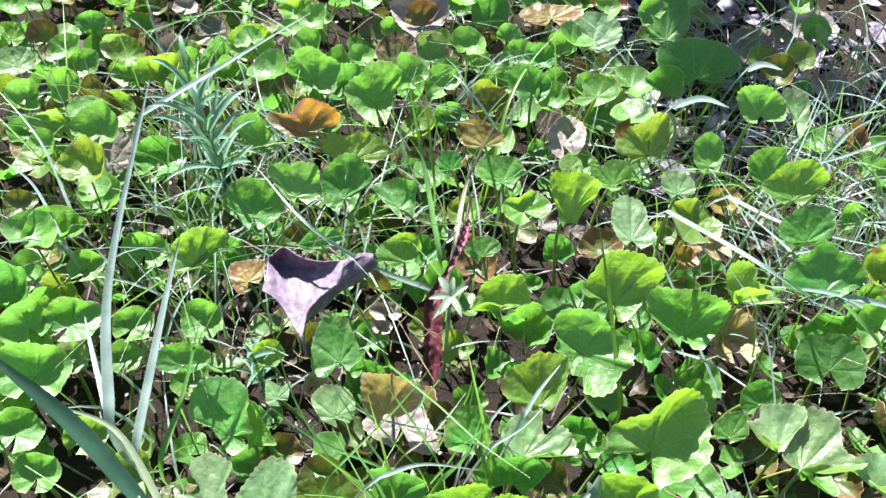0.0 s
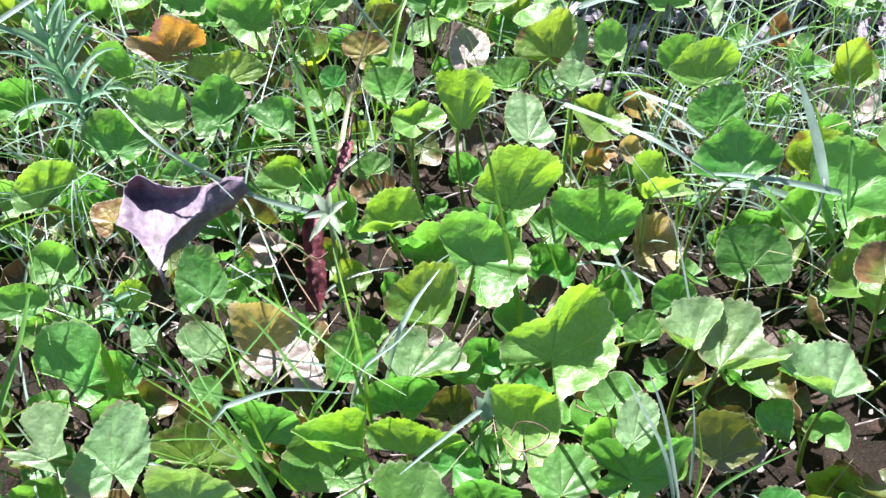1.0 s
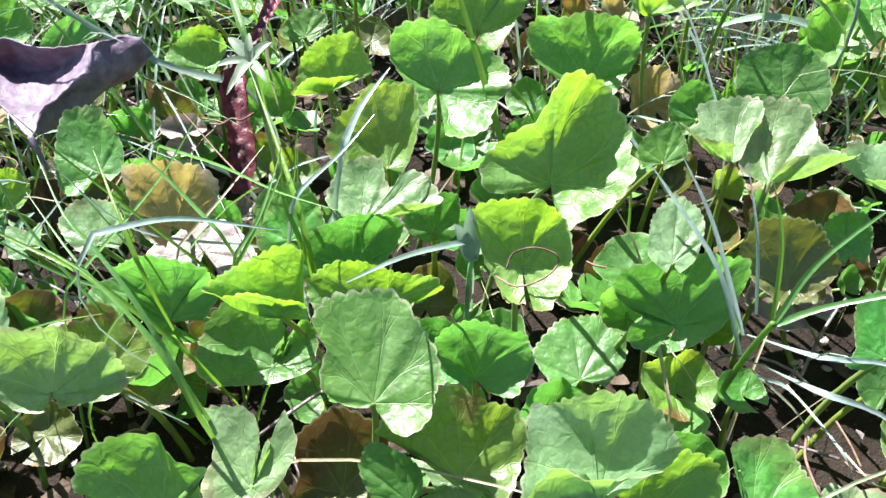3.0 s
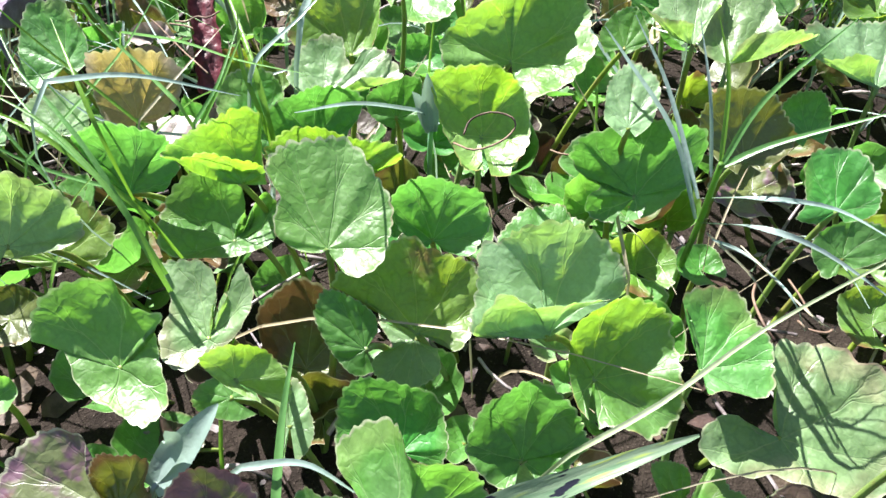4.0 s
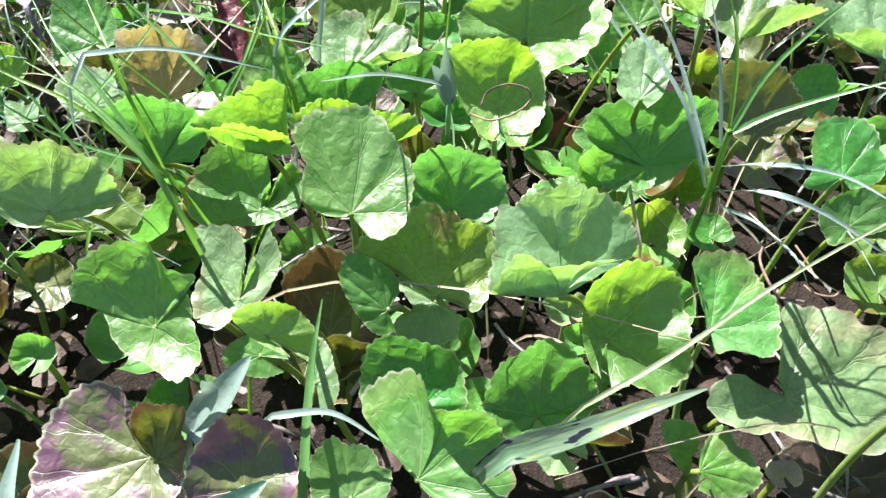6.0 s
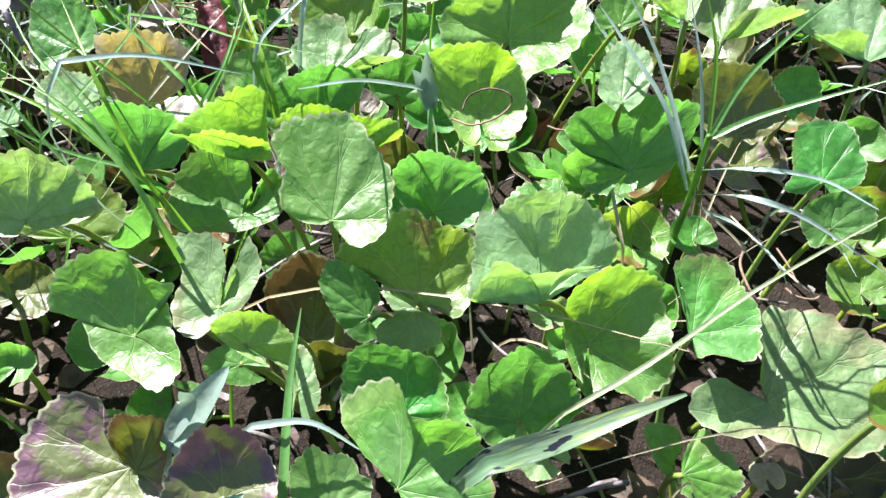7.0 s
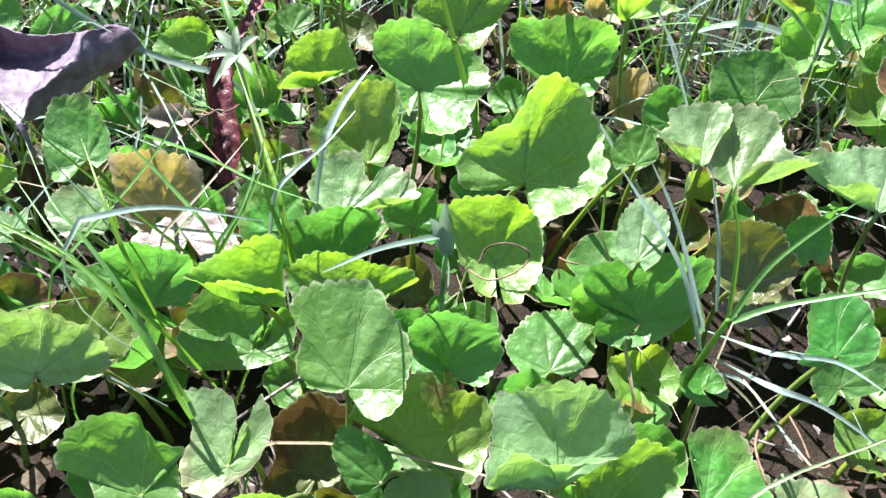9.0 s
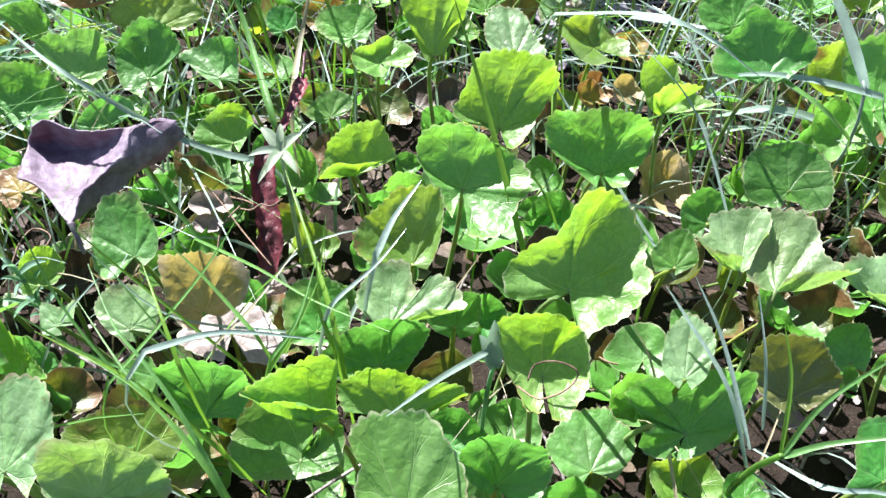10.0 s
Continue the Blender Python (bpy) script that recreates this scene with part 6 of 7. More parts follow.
pennywort("pale", 0.2624, 0.4472, 0.0972, 12, -37, 67, [(-168, 14.9, 8.5), (-101, 7.5, 0.9), (-22, 13.5, 1.6), (1, 20.3, 2.9), (26, 23.5, 3.5), (46, 23.8, 3.2), (49, 13.6, 1.8), (102, 2.4, 0.2), (170, 16.2, 8.4)], hollow=0.035)
pennywort("deep", 0.2283, 0.5601, 0.0544, -23, -46, 117, [(-124, 15.5, 0.9), (-95, 36.1, 1.8), (-73, 40.3, 0.6), (-41, 35.2, 0.9), (-2, 34.8, 1.1), (31, 39.9, 1.0), (51, 35.9, 0.5), (74, 24.0, 2.7), (124, 7.2, 0.3)], hollow=0.035)
pennywort("deep", 0.2160, 0.6183, 0.0544, -23, -41, 121, [(-121, 12.7, 1.4), (-73, 25.8, 0.7), (-48, 39.6, 1.0), (-26, 50.0, 1.1), (-2, 47.6, 0.6), (19, 33.1, 0.2), (50, 17.2, 0.9), (120, 6.4, 0.3)], hollow=0.035)
pennywort("pale", 0.1460, 0.5996, 0.0544, -2, -41, 89, [(-125, 6.6, 0.3), (-92, 17.7, 1.6), (-63, 30.5, 0.1), (-39, 34.3, 0.4), (-11, 32.2, 0.7), (15, 33.1, 0.9), (41, 28.7, 0.7), (65, 16.9, 0.5), (125, 7.6, 0.4)], hollow=0.035)
pennywort("lime", 0.1108, 0.4376, 0.0544, -6, -41, 97, [(-155, 5.1, -0.0), (-100, 8.0, 0.9), (-52, 9.8, 0.2), (-4, 10.6, 0.2), (38, 10.9, 0.0), (82, 8.2, 0.7), (155, 4.4, -0.0)], hollow=0.035)

# ---- undergrowth leaves ----
tops = [tuple((o.parent.location + o.location)[:3]) for o in scene.objects if o.name.split(".")[0] == "blade"]


def any_spokes(rng, size, cup):
    """A flat front, and a back wall that stands up."""
    rise = {160: 0.38, 105: 0.5, 50: 0.85, 0: 1.0}
    return [(a, size * rng.uniform(0.85, 1.1) * (0.62 if abs(a) > 150 else 0.85 if abs(a) < 60 else 0.95), size * cup * rise[abs(a)] * rng.uniform(0.8, 1.3)) for a in (-160, -105, -50, 0, 50, 105, 160)]


fill = random.Random(21)
low_leaves = {tone: bmesh.new() for tone in ("olive", "green", "deep", "rusty", "brown")}
low_stalks = bmesh.new()
made = 0
for k in range(6000):
    x, y = fill.uniform(-0.36, 0.46), fill.uniform(-0.06, 0.86)
    near = min(math.hypot(x - p[0], y - p[1]) for p in tops)
    seen_well = -0.16 < x < 0.25 and 0.03 < y < 0.42
    if near < (0.021 if seen_well else 0.027) or (not seen_well and made >= 110):
        continue
    if x > 0.16 and y > 0.42 and fill.random() < 0.75:
        continue
    if 0.15 < x < 0.225 and 0.09 < y < 0.15 or 0.12 < x < 0.20 and 0.03 < y < 0.09 or -0.08 < x < 0.22 and y < 0.045:
        continue
    size, cup = (fill.uniform(12, 18), fill.uniform(0.5, 1.1)) if seen_well else (fill.uniform(14, 21), fill.uniform(0.5, 1.1))
    rx, ry, rz = fill.uniform(-14, 14), fill.uniform(-26, -4), 90 + fill.uniform(-50, 50)
    spokes = any_spokes(fill, size, cup)
    if seen_well:
        z = fill.uniform(0.008, 0.030)
        one = blade_mesh([(a, r / 1000, h / 1000) for a, r, h in spokes], fill, rings=6, teeth=18)
        one.transform(pose(x, y, z, rx, ry, rz))
        me = bpy.data.meshes.new("leaf")
        one.to_mesh(me)
        one.free()
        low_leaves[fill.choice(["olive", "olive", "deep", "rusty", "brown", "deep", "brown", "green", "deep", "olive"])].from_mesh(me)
        bpy.data.meshes.remove(me)
        foot = Vector((x + fill.uniform(-0.01, 0.01), y + fill.uniform(0, 0.012), soil_height(x, y)))
        tube(low_stalks, bezier(foot, foot.lerp(Vector((x, y, z)), 0.5), Vector((x, y, z)), 4), [0.0008] * 5, 5)
    else:
        z = fill.uniform(0.045, 0.085)
        pennywort(fill.choice(["green"] * 2 + ["deep"] * 3 + ["lime", "rusty", "olive", "olive", "yellow"]), x, y, z, rx, ry, rz, spokes, thick=0.0009)
        made += 1
    tops.append((x, y, z))
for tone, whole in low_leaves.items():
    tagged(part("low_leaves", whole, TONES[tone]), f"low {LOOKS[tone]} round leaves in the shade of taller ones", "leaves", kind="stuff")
tagged(part("low_stalks", low_stalks, STALK), "short stalks of the low leaves", "stalks", kind="stuff")


def undergrowth(name, label, tone, count, seed, low, high, rim=False):
    """Small leaves deep in the patch, half hidden by those above."""
    rng = random.Random(seed)
    whole = bmesh.new()
    stalks = bmesh.new()
    for k in range(count):
        x, y, z = rng.uniform(-0.42, 0.46), rng.uniform(-0.08, 1.0), rng.uniform(low, high)
        if rim and k % 2:
            x, y = rng.gauss(0.02, 0.45), rng.gauss(0.5, 0.42)
            if y < 0.05 and abs(x) < 0.3:
                continue
        if x > 0.16 and y > 0.42 and rng.random() < 0.8:
            continue
        if 0.16 < x < 0.23 and 0.09 < y < 0.165:
            continue
        if rim and -0.20 < x < 0.27 and -0.10 < y < 0.47:
            continue
        size = rng.uniform(0.012, 0.020) if rim else rng.uniform(0.009, 0.018)
        one = blade_mesh([(a, r, h) for a, r, h in any_spokes(rng, size, rng.uniform(0.3, 1.0))], rng, rings=4, teeth=12)
        one.transform(pose(x, y, z, rng.uniform(-20, 20), rng.uniform(-35, 5), rng.uniform(20, 160) if rim else rng.uniform(0, 360)))
        a = rng.uniform(0, 6.28)
        if 0.05 < x < 0.20 and y < 0.09:
            one.free()
            continue
        me = bpy.data.meshes.new("leaf")
        one.to_mesh(me)
        one.free()
        whole.from_mesh(me)
        bpy.data.meshes.remove(me)
        foot = Vector((x + 0.02 * math.cos(a), y + 0.02 * math.sin(a), soil_height(x, y)))
        top = Vector((x, y, z))
        tube(stalks, bezier(foot, foot.lerp(top, 0.5) + Vector((0, 0, 0.004)), top, 4), [0.0007] * 5, 4)
    tagged(part(name, whole, TONES[tone]), label, "leaves", kind="stuff")
    tagged(part(name + "_stalks", stalks, STALK), "thin leaf stalks deep in the patch", "stalks", kind="stuff")


undergrowth("undergrowth", "small olive leaves deep in the patch", "olive", 260, 41, 0.006, 0.035)
undergrowth("green_undergrowth", "small dark green leaves deep in the patch", "deep", 620, 42, 0.006, 0.030)
undergrowth("outer_leaves", "round green leaves at the edge of the patch", "green", 640, 43, 0.035, 0.085, True)
undergrowth("outer_rusty_leaves", "rust-spotted leaves at the edge of the patch", "rusty", 260, 44, 0.03, 0.075, True)
undergrowth("outer_olive_leaves", "ageing brown-olive leaves at the edge of the patch", "olive", 240, 45, 0.025, 0.07, True)


# ---- grass ----
BLADES = {"green": GRASS, "blue": GRASS_BLUE, "straw": GRASS_DRY, "lance": GRASS_BLUE, "dusk": GRASS_DARK, "striped": GRASS_STRIPED, "pale": GRASS_PALE}
BLADE_LOOKS = {
    "green": "slender green grass blade among round leaves", "blue": "pale blue-green grass blade with a glossy face", "straw": "dry straw-coloured grass stem",
    "lance": "broad blue-green pointed grass leaf", "dusk": "broad dark blue-green pointed grass leaf", "striped": "wide dying grass leaf spotted with black mould", "pale": "thin pale green grass stem lying over round leaves",
}


def smooth_line(points, n=14):
    """A soft curve through the points."""
    p = [Vector(q) for q in points]
    p = [p[0] * 2 - p[1]] + p + [p[-1] * 2 - p[-2]]
    out = []
    for i in range(1, len(p) - 2):
        a, b, c, d = p[i - 1], p[i], p[i + 1], p[i + 2]
        steps = max(3, n // (len(p) - 3))
        for k in range(steps):
            t = k / steps
            out.append(0.5 * (2 * b + (c - a) * t + (2 * a - 5 * b + 4 * c - d) * t * t + (3 * b - a - 3 * c + d) * t**3))
    return out + [p[-2]]


def strap(bm, line, width, taper=0.9, fold=0.35, facing=Vector((0, -0.5, 1)), belly=0.0, neck=0):
    """A folded grass leaf along a line, narrowing to its tip. belly: where a lance-shaped leaf is widest."""
    rows = []
    n = len(line) - 1
    uv = bm.loops.layers.uv.verify()
    uv_at, run = {}, 0.0
    for i, p in enumerate(line):
        t = i / n
        run += (p - line[max(i - 1, 0)]).length
        along = (line[min(i + 1, n)] - line[max(i - 1, 0)]).normalized()
        side = along.cross(facing)
        side = side.normalized() if side.length > 1e-5 else along.orthogonal().normalized()
        up = side.cross(along)
        if belly:
            w = width * (math.sin(math.pi * min(1, (t + 0.12) / 1.12) ** 0.8) ** 0.7 + 0.06)
        else:
            w = width * (1 - taper * t**2.2) * (min(1.0, max(0.3, 0.3 + 0.7 * (i - neck + 3) / 4)) if neck else min(1.0, 0.6 + 3 * t))
        w = max(w, 0.0002) * 0.5
        rows.append([bm.verts.new(p + side * w * k + up * abs(k) * w * fold) for k in (-1, -0.5, 0, 0.5, 1)])
        uv_at.update((v, (run, w * (j / 2 - 1))) for j, v in enumerate(rows[-1]))
    for a, b in zip(rows, rows[1:]):
        for k in range(4):
            for loop in bm.faces.new((a[k], a[k + 1], b[k + 1], b[k])).loops:
                loop[uv].uv = uv_at[loop.vert]


def rooted(line, root):
    """The line led down to the soil at its lower end."""
    low = line[0]
    x, y = root if root else (low.x + (low.x - line[3].x) * 0.3, low.y + 0.35 * low.z)
    foot = Vector((x, y, soil_height(x, y) - 0.004))
    mid = Vector(((low.x * 2 + x) / 3, (low.y * 2 + y) / 3, low.z * 0.5 + foot.z * 0.5))
    back = (low - line[1]).normalized() * (low - foot).length * 0.45
    mid = mid.lerp(low + back, 0.5)
    mid.z = max(mid.z, foot.z + 0.004)
    return [foot.lerp(mid, t).lerp(mid.lerp(low, t), t) for t in (k / 6 for k in range(6))]


def grass_blade(kind, width, points, root=None):
    line = smooth_line(points)
    if line[0].z > line[-1].z + 0.03:
        line = line[::-1]
    stem = rooted(line, root)
    bm = bmesh.new()
    belly = 1.0 if kind in ("lance", "dusk") else 0.0
    strap(bm, line if belly else stem + line, width / 1000, belly=belly, neck=0 if belly else len(stem))
    base = stem[0].copy()
    thing = new("grass_leaf")
    thing.location = base
    tagged(thing, BLADE_LOOKS[kind], "grass", "grass leaves")
    bmesh.ops.translate(bm, verts=bm.verts, vec=-base)
    part("blade", bm, BLADES[kind], thing)
    if belly:
        bm = bmesh.new()
        tube(bm, [p - base for p in stem + [line[0], line[1]]], [0.0008] * (len(stem) + 2), 5)
        part("stem", bm, BLADES[kind], thing)
    return thing


TUFT = tagged(new("grass_tuft"), "tuft of blue-green grass fanning out from one stem", "grass tuft")
TUFT.location = (0.166, 0.150, soil_height(0.166, 0.150) - 0.004)


def tuft_blade(kind, width, points):
    line = smooth_line(points)
    bm = bmesh.new()
    strap(bm, [p - TUFT.location for p in line], width * 0.00075)
    part("blade", bm, BLADES[kind], TUFT)


bm = bmesh.new()
tube(bm, [p - TUFT.location for p in smooth_line([TUFT.location, (0.161, 0.140, 0.035), (0.158, 0.131, 0.068), (0.149, 0.115, 0.103)])], [0.0014 - 0.00005 * k for k in range(13)][:13], 6)
part("stem", bm, GRASS, TUFT)
tuft_blade("blue", 2.3, [(0.157, 0.132, 0.068), (0.152, 0.146, 0.089), (0.142, 0.163, 0.104), (0.137, 0.170, 0.111)])
tuft_blade("blue", 2.2, [(0.158, 0.135, 0.073), (0.153, 0.157, 0.097), (0.146, 0.171, 0.113)])
tuft_blade("blue", 1.7, [(0.162, 0.138, 0.078), (0.161, 0.147, 0.099), (0.160, 0.160, 0.116)])
tuft_blade("green", 1.8, [(0.149, 0.115, 0.102), (0.152, 0.126, 0.119), (0.151, 0.135, 0.131)])
tuft_blade("green", 2.2, [(0.149, 0.115, 0.102), (0.159, 0.120, 0.117), (0.177, 0.121, 0.136)])
tuft_blade("green", 2.3, [(0.149, 0.115, 0.102), (0.161, 0.113, 0.109), (0.185, 0.104, 0.122)])
tuft_blade("blue", 2.2, [(0.159, 0.135, 0.073), (0.160, 0.109, 0.095), (0.179, 0.107, 0.090), (0.190, 0.096, 0.087)])
tuft_blade("blue", 2.6, [(0.158, 0.130, 0.068), (0.156, 0.101, 0.093), (0.171, 0.096, 0.087), (0.191, 0.085, 0.074)])
tuft_blade("blue", 1.6, [(0.160, 0.126, 0.065), (0.170, 0.123, 0.060), (0.164, 0.094, 0.076), (0.173, 0.093, 0.060)])
tuft_blade("straw", 1.2, [(0.159, 0.128, 0.066), (0.171, 0.120, 0.055), (0.174, 0.111, 0.051)])
tuft_blade("straw", 1.0, [(0.167, 0.122, 0.065), (0.167, 0.089, 0.074), (0.175, 0.086, 0.068)])
grass_blade("pale", 1.5, [(0.100, 0.065, 0.068), (0.119, 0.066, 0.081), (0.149, 0.080, 0.082), (0.166, 0.077, 0.101), (0.174, 0.076, 0.108)])
grass_blade("striped", 7.0, [(0.078, 0.048, 0.083), (0.098, 0.057, 0.071), (0.113, 0.058, 0.075), (0.128, 0.062, 0.072)])
grass_blade("lance", 7.5, [(0.008, 0.075, 0.066), (0.016, 0.078, 0.074), (0.026, 0.081, 0.085)])
grass_blade("lance", 5.0, [(0.008, 0.077, 0.067), (0.015, 0.078, 0.077), (0.015, 0.077, 0.084)])
grass_blade("green", 2.6, [(0.033, 0.056, 0.063), (0.038, 0.079, 0.077), (0.043, 0.093, 0.087)])
grass_blade("straw", 1.4, [(0.129, 0.172, 0.096), (0.138, 0.165, 0.076), (0.140, 0.132, 0.047)])
grass_blade("blue", 3.8, [(-0.089, 0.345, 0.123), (-0.055, 0.303, 0.120), (-0.020, 0.310, 0.081), (0.012, 0.308, 0.067)])
grass_blade("green", 2.5, [(-0.077, 0.329, 0.133), (-0.049, 0.315, 0.087), (-0.034, 0.300, 0.066), (-0.013, 0.281, 0.034)])
grass_blade("green", 2.8, [(0.090, 0.280, 0.154), (0.099, 0.260, 0.121), (0.108, 0.225, 0.080)])
grass_blade("blue", 1.9, [(0.120, 0.352, 0.118), (0.150, 0.321, 0.078), (0.193, 0.249, 0.018)])
grass_blade("blue", 3.6, [(0.142, 0.327, 0.119), (0.166, 0.263, 0.147), (0.206, 0.258, 0.122)])
grass_blade("green", 3.6, [(0.016, 0.329, 0.076), (0.004, 0.383, 0.104), (-0.006, 0.398, 0.147)])
grass_blade("straw", 3.2, [(0.025, 0.336, 0.081), (0.033, 0.375, 0.097), (0.050, 0.375, 0.152)])
grass_blade("lance", 5.5, [(0.267, 0.279, 0.100), (0.263, 0.298, 0.117), (0.255, 0.320, 0.139)])
grass_blade("blue", 6.0, [(-0.133, 0.193, 0.102), (-0.138, 0.242, 0.140), (-0.123, 0.308, 0.205)])
grass_blade("blue", 5.0, [(-0.123, 0.188, 0.089), (-0.117, 0.238, 0.121), (-0.111, 0.268, 0.145)])
grass_blade("green", 3.6, [(-0.117, 0.194, 0.069), (-0.110, 0.220, 0.083), (-0.105, 0.252, 0.103)])
grass_blade("dusk", 6.0, [(-0.086, 0.124, 0.161), (-0.111, 0.143, 0.181), (-0.138, 0.156, 0.204)])
grass_blade("pale", 3.0, [(-0.084, 0.129, 0.151), (-0.102, 0.149, 0.168), (-0.124, 0.152, 0.180)])
grass_blade("blue", 4.0, [(-0.160, 0.377, 0.133), (-0.114, 0.406, 0.151), (-0.066, 0.430, 0.173)])
grass_blade("blue", 6.5, [(-0.015, 0.038, 0.077), (-0.020, 0.050, 0.086), (-0.017, 0.062, 0.094)])
grass_blade("blue", 2.4, [(-0.025, 0.034, 0.092), (-0.005, 0.041, 0.087), (0.021, 0.047, 0.084)])
grass_blade("dusk", 7.0, [(0.011, 0.032, 0.084), (0.017, 0.040, 0.087), (0.030, 0.047, 0.089)])
grass_blade("blue", 2.0, [(0.029, 0.071, 0.075), (0.042, 0.070, 0.074), (0.053, 0.063, 0.069)])
grass_blade("blue", 2.3, [(0.084, 0.171, 0.089), (0.065, 0.145, 0.112), (0.050, 0.127, 0.124)])
grass_blade("blue", 2.2, [(-0.010, 0.160, 0.119), (0.008, 0.170, 0.112), (0.033, 0.175, 0.099)])
grass_blade("lance", 4.5, [(0.301, 0.305, 0.054), (0.254, 0.314, 0.068), (0.232, 0.335, 0.052)])
grass_blade("green", 1.4, [(-0.070, 0.248, 0.111), (-0.057, 0.225, 0.075), (-0.036, 0.203, 0.047)])
grass_blade("green", 1.6, [(-0.046, 0.240, 0.087), (-0.018, 0.214, 0.050), (-0.002, 0.201, 0.036)])
grass_blade("green", 1.8, [(-0.074, 0.221, 0.082), (-0.046, 0.212, 0.058), (-0.011, 0.206, 0.042)])
grass_blade("green", 1.6, [(0.015, 0.214, 0.044), (0.031, 0.236, 0.062), (0.036, 0.251, 0.078)])
grass_blade("straw", 1.2, [(0.067, 0.217, 0.045), (0.082, 0.228, 0.056), (0.097, 0.238, 0.069)])
grass_blade("blue", 2.2, [(0.034, 0.213, 0.041), (0.048, 0.232, 0.057), (0.067, 0.242, 0.069)])
grass_blade("green", 1.0, [(0.059, 0.264, 0.095), (0.065, 0.230, 0.057), (0.059, 0.218, 0.045)])
grass_blade("blue", 1.3, [(-0.048, 0.240, 0.087), (-0.023, 0.226, 0.063), (0.021, 0.222, 0.050)])
grass_blade("green", 1.3, [(0.010, 0.198, 0.032), (0.029, 0.220, 0.047), (0.037, 0.253, 0.081)])
grass_blade("blue", 1.2, [(0.155, 0.270, 0.139), (0.175, 0.247, 0.118), (0.184, 0.212, 0.084)])
grass_blade("green", 1.2, [(0.195, 0.381, 0.145), (0.182, 0.365, 0.114), (0.170, 0.348, 0.085)])
grass_blade("green", 1.4, [(0.258, 0.306, 0.088), (0.261, 0.341, 0.135), (0.235, 0.369, 0.155)])
grass_blade("green", 2.2, [(0.286, 0.278, 0.081), (0.287, 0.312, 0.120), (0.279, 0.348, 0.165)])
grass_blade("blue", 1.2, [(0.224, 0.312, 0.072), (0.213, 0.345, 0.104), (0.231, 0.360, 0.137)])
grass_blade("green", 1.2, [(0.154, 0.328, 0.056), (0.156, 0.357, 0.090), (0.156, 0.378, 0.120)])
grass_blade("green", 1.4, [(0.245, 0.305, 0.078), (0.253, 0.327, 0.109), (0.270, 0.343, 0.146)])
grass_blade("blue", 2.0, [(0.199, 0.338, 0.087), (0.210, 0.352, 0.111), (0.222, 0.367, 0.143)])
grass_blade("green", 1.3, [(-0.033, 0.182, 0.081), (-0.005, 0.207, 0.097), (0.011, 0.221, 0.112)])
grass_blade("green", 1.2, [(-0.039, 0.212, 0.123), (-0.025, 0.206, 0.105), (0.005, 0.190, 0.075)])
grass_blade("green", 1.2, [(-0.031, 0.155, 0.055), (-0.024, 0.174, 0.068), (-0.007, 0.189, 0.077)])
grass_blade("blue", 1.5, [(-0.048, 0.165, 0.072), (-0.027, 0.162, 0.059), (-0.005, 0.154, 0.044)])
grass_blade("green", 1.9, [(0.009, 0.127, 0.085), (0.004, 0.134, 0.100), (-0.010, 0.150, 0.112), (-0.026, 0.162, 0.118)])
grass_blade("green", 1.7, [(0.006, 0.136, 0.080), (-0.004, 0.152, 0.100), (-0.013, 0.164, 0.110), (-0.021, 0.174, 0.115), (-0.030, 0.195, 0.120)])
grass_blade("green", 1.5, [(0.009, 0.131, 0.080), (-0.000, 0.142, 0.098), (-0.016, 0.159, 0.110), (-0.032, 0.184, 0.116)])
grass_blade("green", 1.6, [(-0.006, 0.169, 0.100), (-0.010, 0.180, 0.108), (-0.018, 0.203, 0.114)])
grass_blade("green", 1.3, [(-0.009, 0.236, 0.090), (0.015, 0.207, 0.100), (0.033, 0.186, 0.104), (0.054, 0.167, 0.108)])
grass_blade("green", 1.5, [(0.013, 0.188, 0.090), (-0.001, 0.204, 0.100), (-0.011, 0.213, 0.108)])
grass_blade("green", 1.8, [(0.037, 0.179, 0.090), (0.034, 0.186, 0.102), (0.035, 0.194, 0.114)])
grass_blade("green", 1.5, [(0.018, 0.177, 0.090), (0.027, 0.182, 0.100), (0.035, 0.199, 0.110)])
grass_blade("blue", 2.6, [(0.053, 0.197, 0.110), (0.060, 0.206, 0.117), (0.070, 0.217, 0.122)])
grass_blade("blue", 1.9, [(0.036, 0.183, 0.100), (0.040, 0.184, 0.106), (0.052, 0.189, 0.113), (0.063, 0.199, 0.118)])
grass_blade("green", 2.2, [(0.039, 0.177, 0.090), (0.037, 0.188, 0.100), (0.032, 0.211, 0.108), (0.026, 0.238, 0.115)])
grass_blade("green", 1.6, [(0.017, 0.177, 0.085), (0.028, 0.182, 0.100), (0.036, 0.192, 0.110)])
grass_blade("straw", 1.2, [(-0.000, 0.190, 0.085), (0.014, 0.197, 0.095), (0.028, 0.215, 0.100)])
grass_blade("green", 1.9, [(0.001, 0.155, 0.080), (-0.019, 0.167, 0.098), (-0.036, 0.177, 0.104), (-0.046, 0.182, 0.108)])
grass_blade("blue", 3.0, [(0.231, 0.295, 0.100), (0.216, 0.300, 0.108), (0.205, 0.314, 0.112), (0.184, 0.337, 0.118)])
grass_blade("green", 3.2, [(0.252, 0.259, 0.090), (0.236, 0.262, 0.105), (0.220, 0.283, 0.112), (0.211, 0.289, 0.116)])
grass_blade("blue", 4.5, [(0.277, 0.279, 0.095), (0.242, 0.275, 0.108), (0.215, 0.275, 0.114), (0.193, 0.281, 0.110)])
grass_blade("green", 4.5, [(0.289, 0.318, 0.080), (0.283, 0.325, 0.100), (0.272, 0.326, 0.120)])
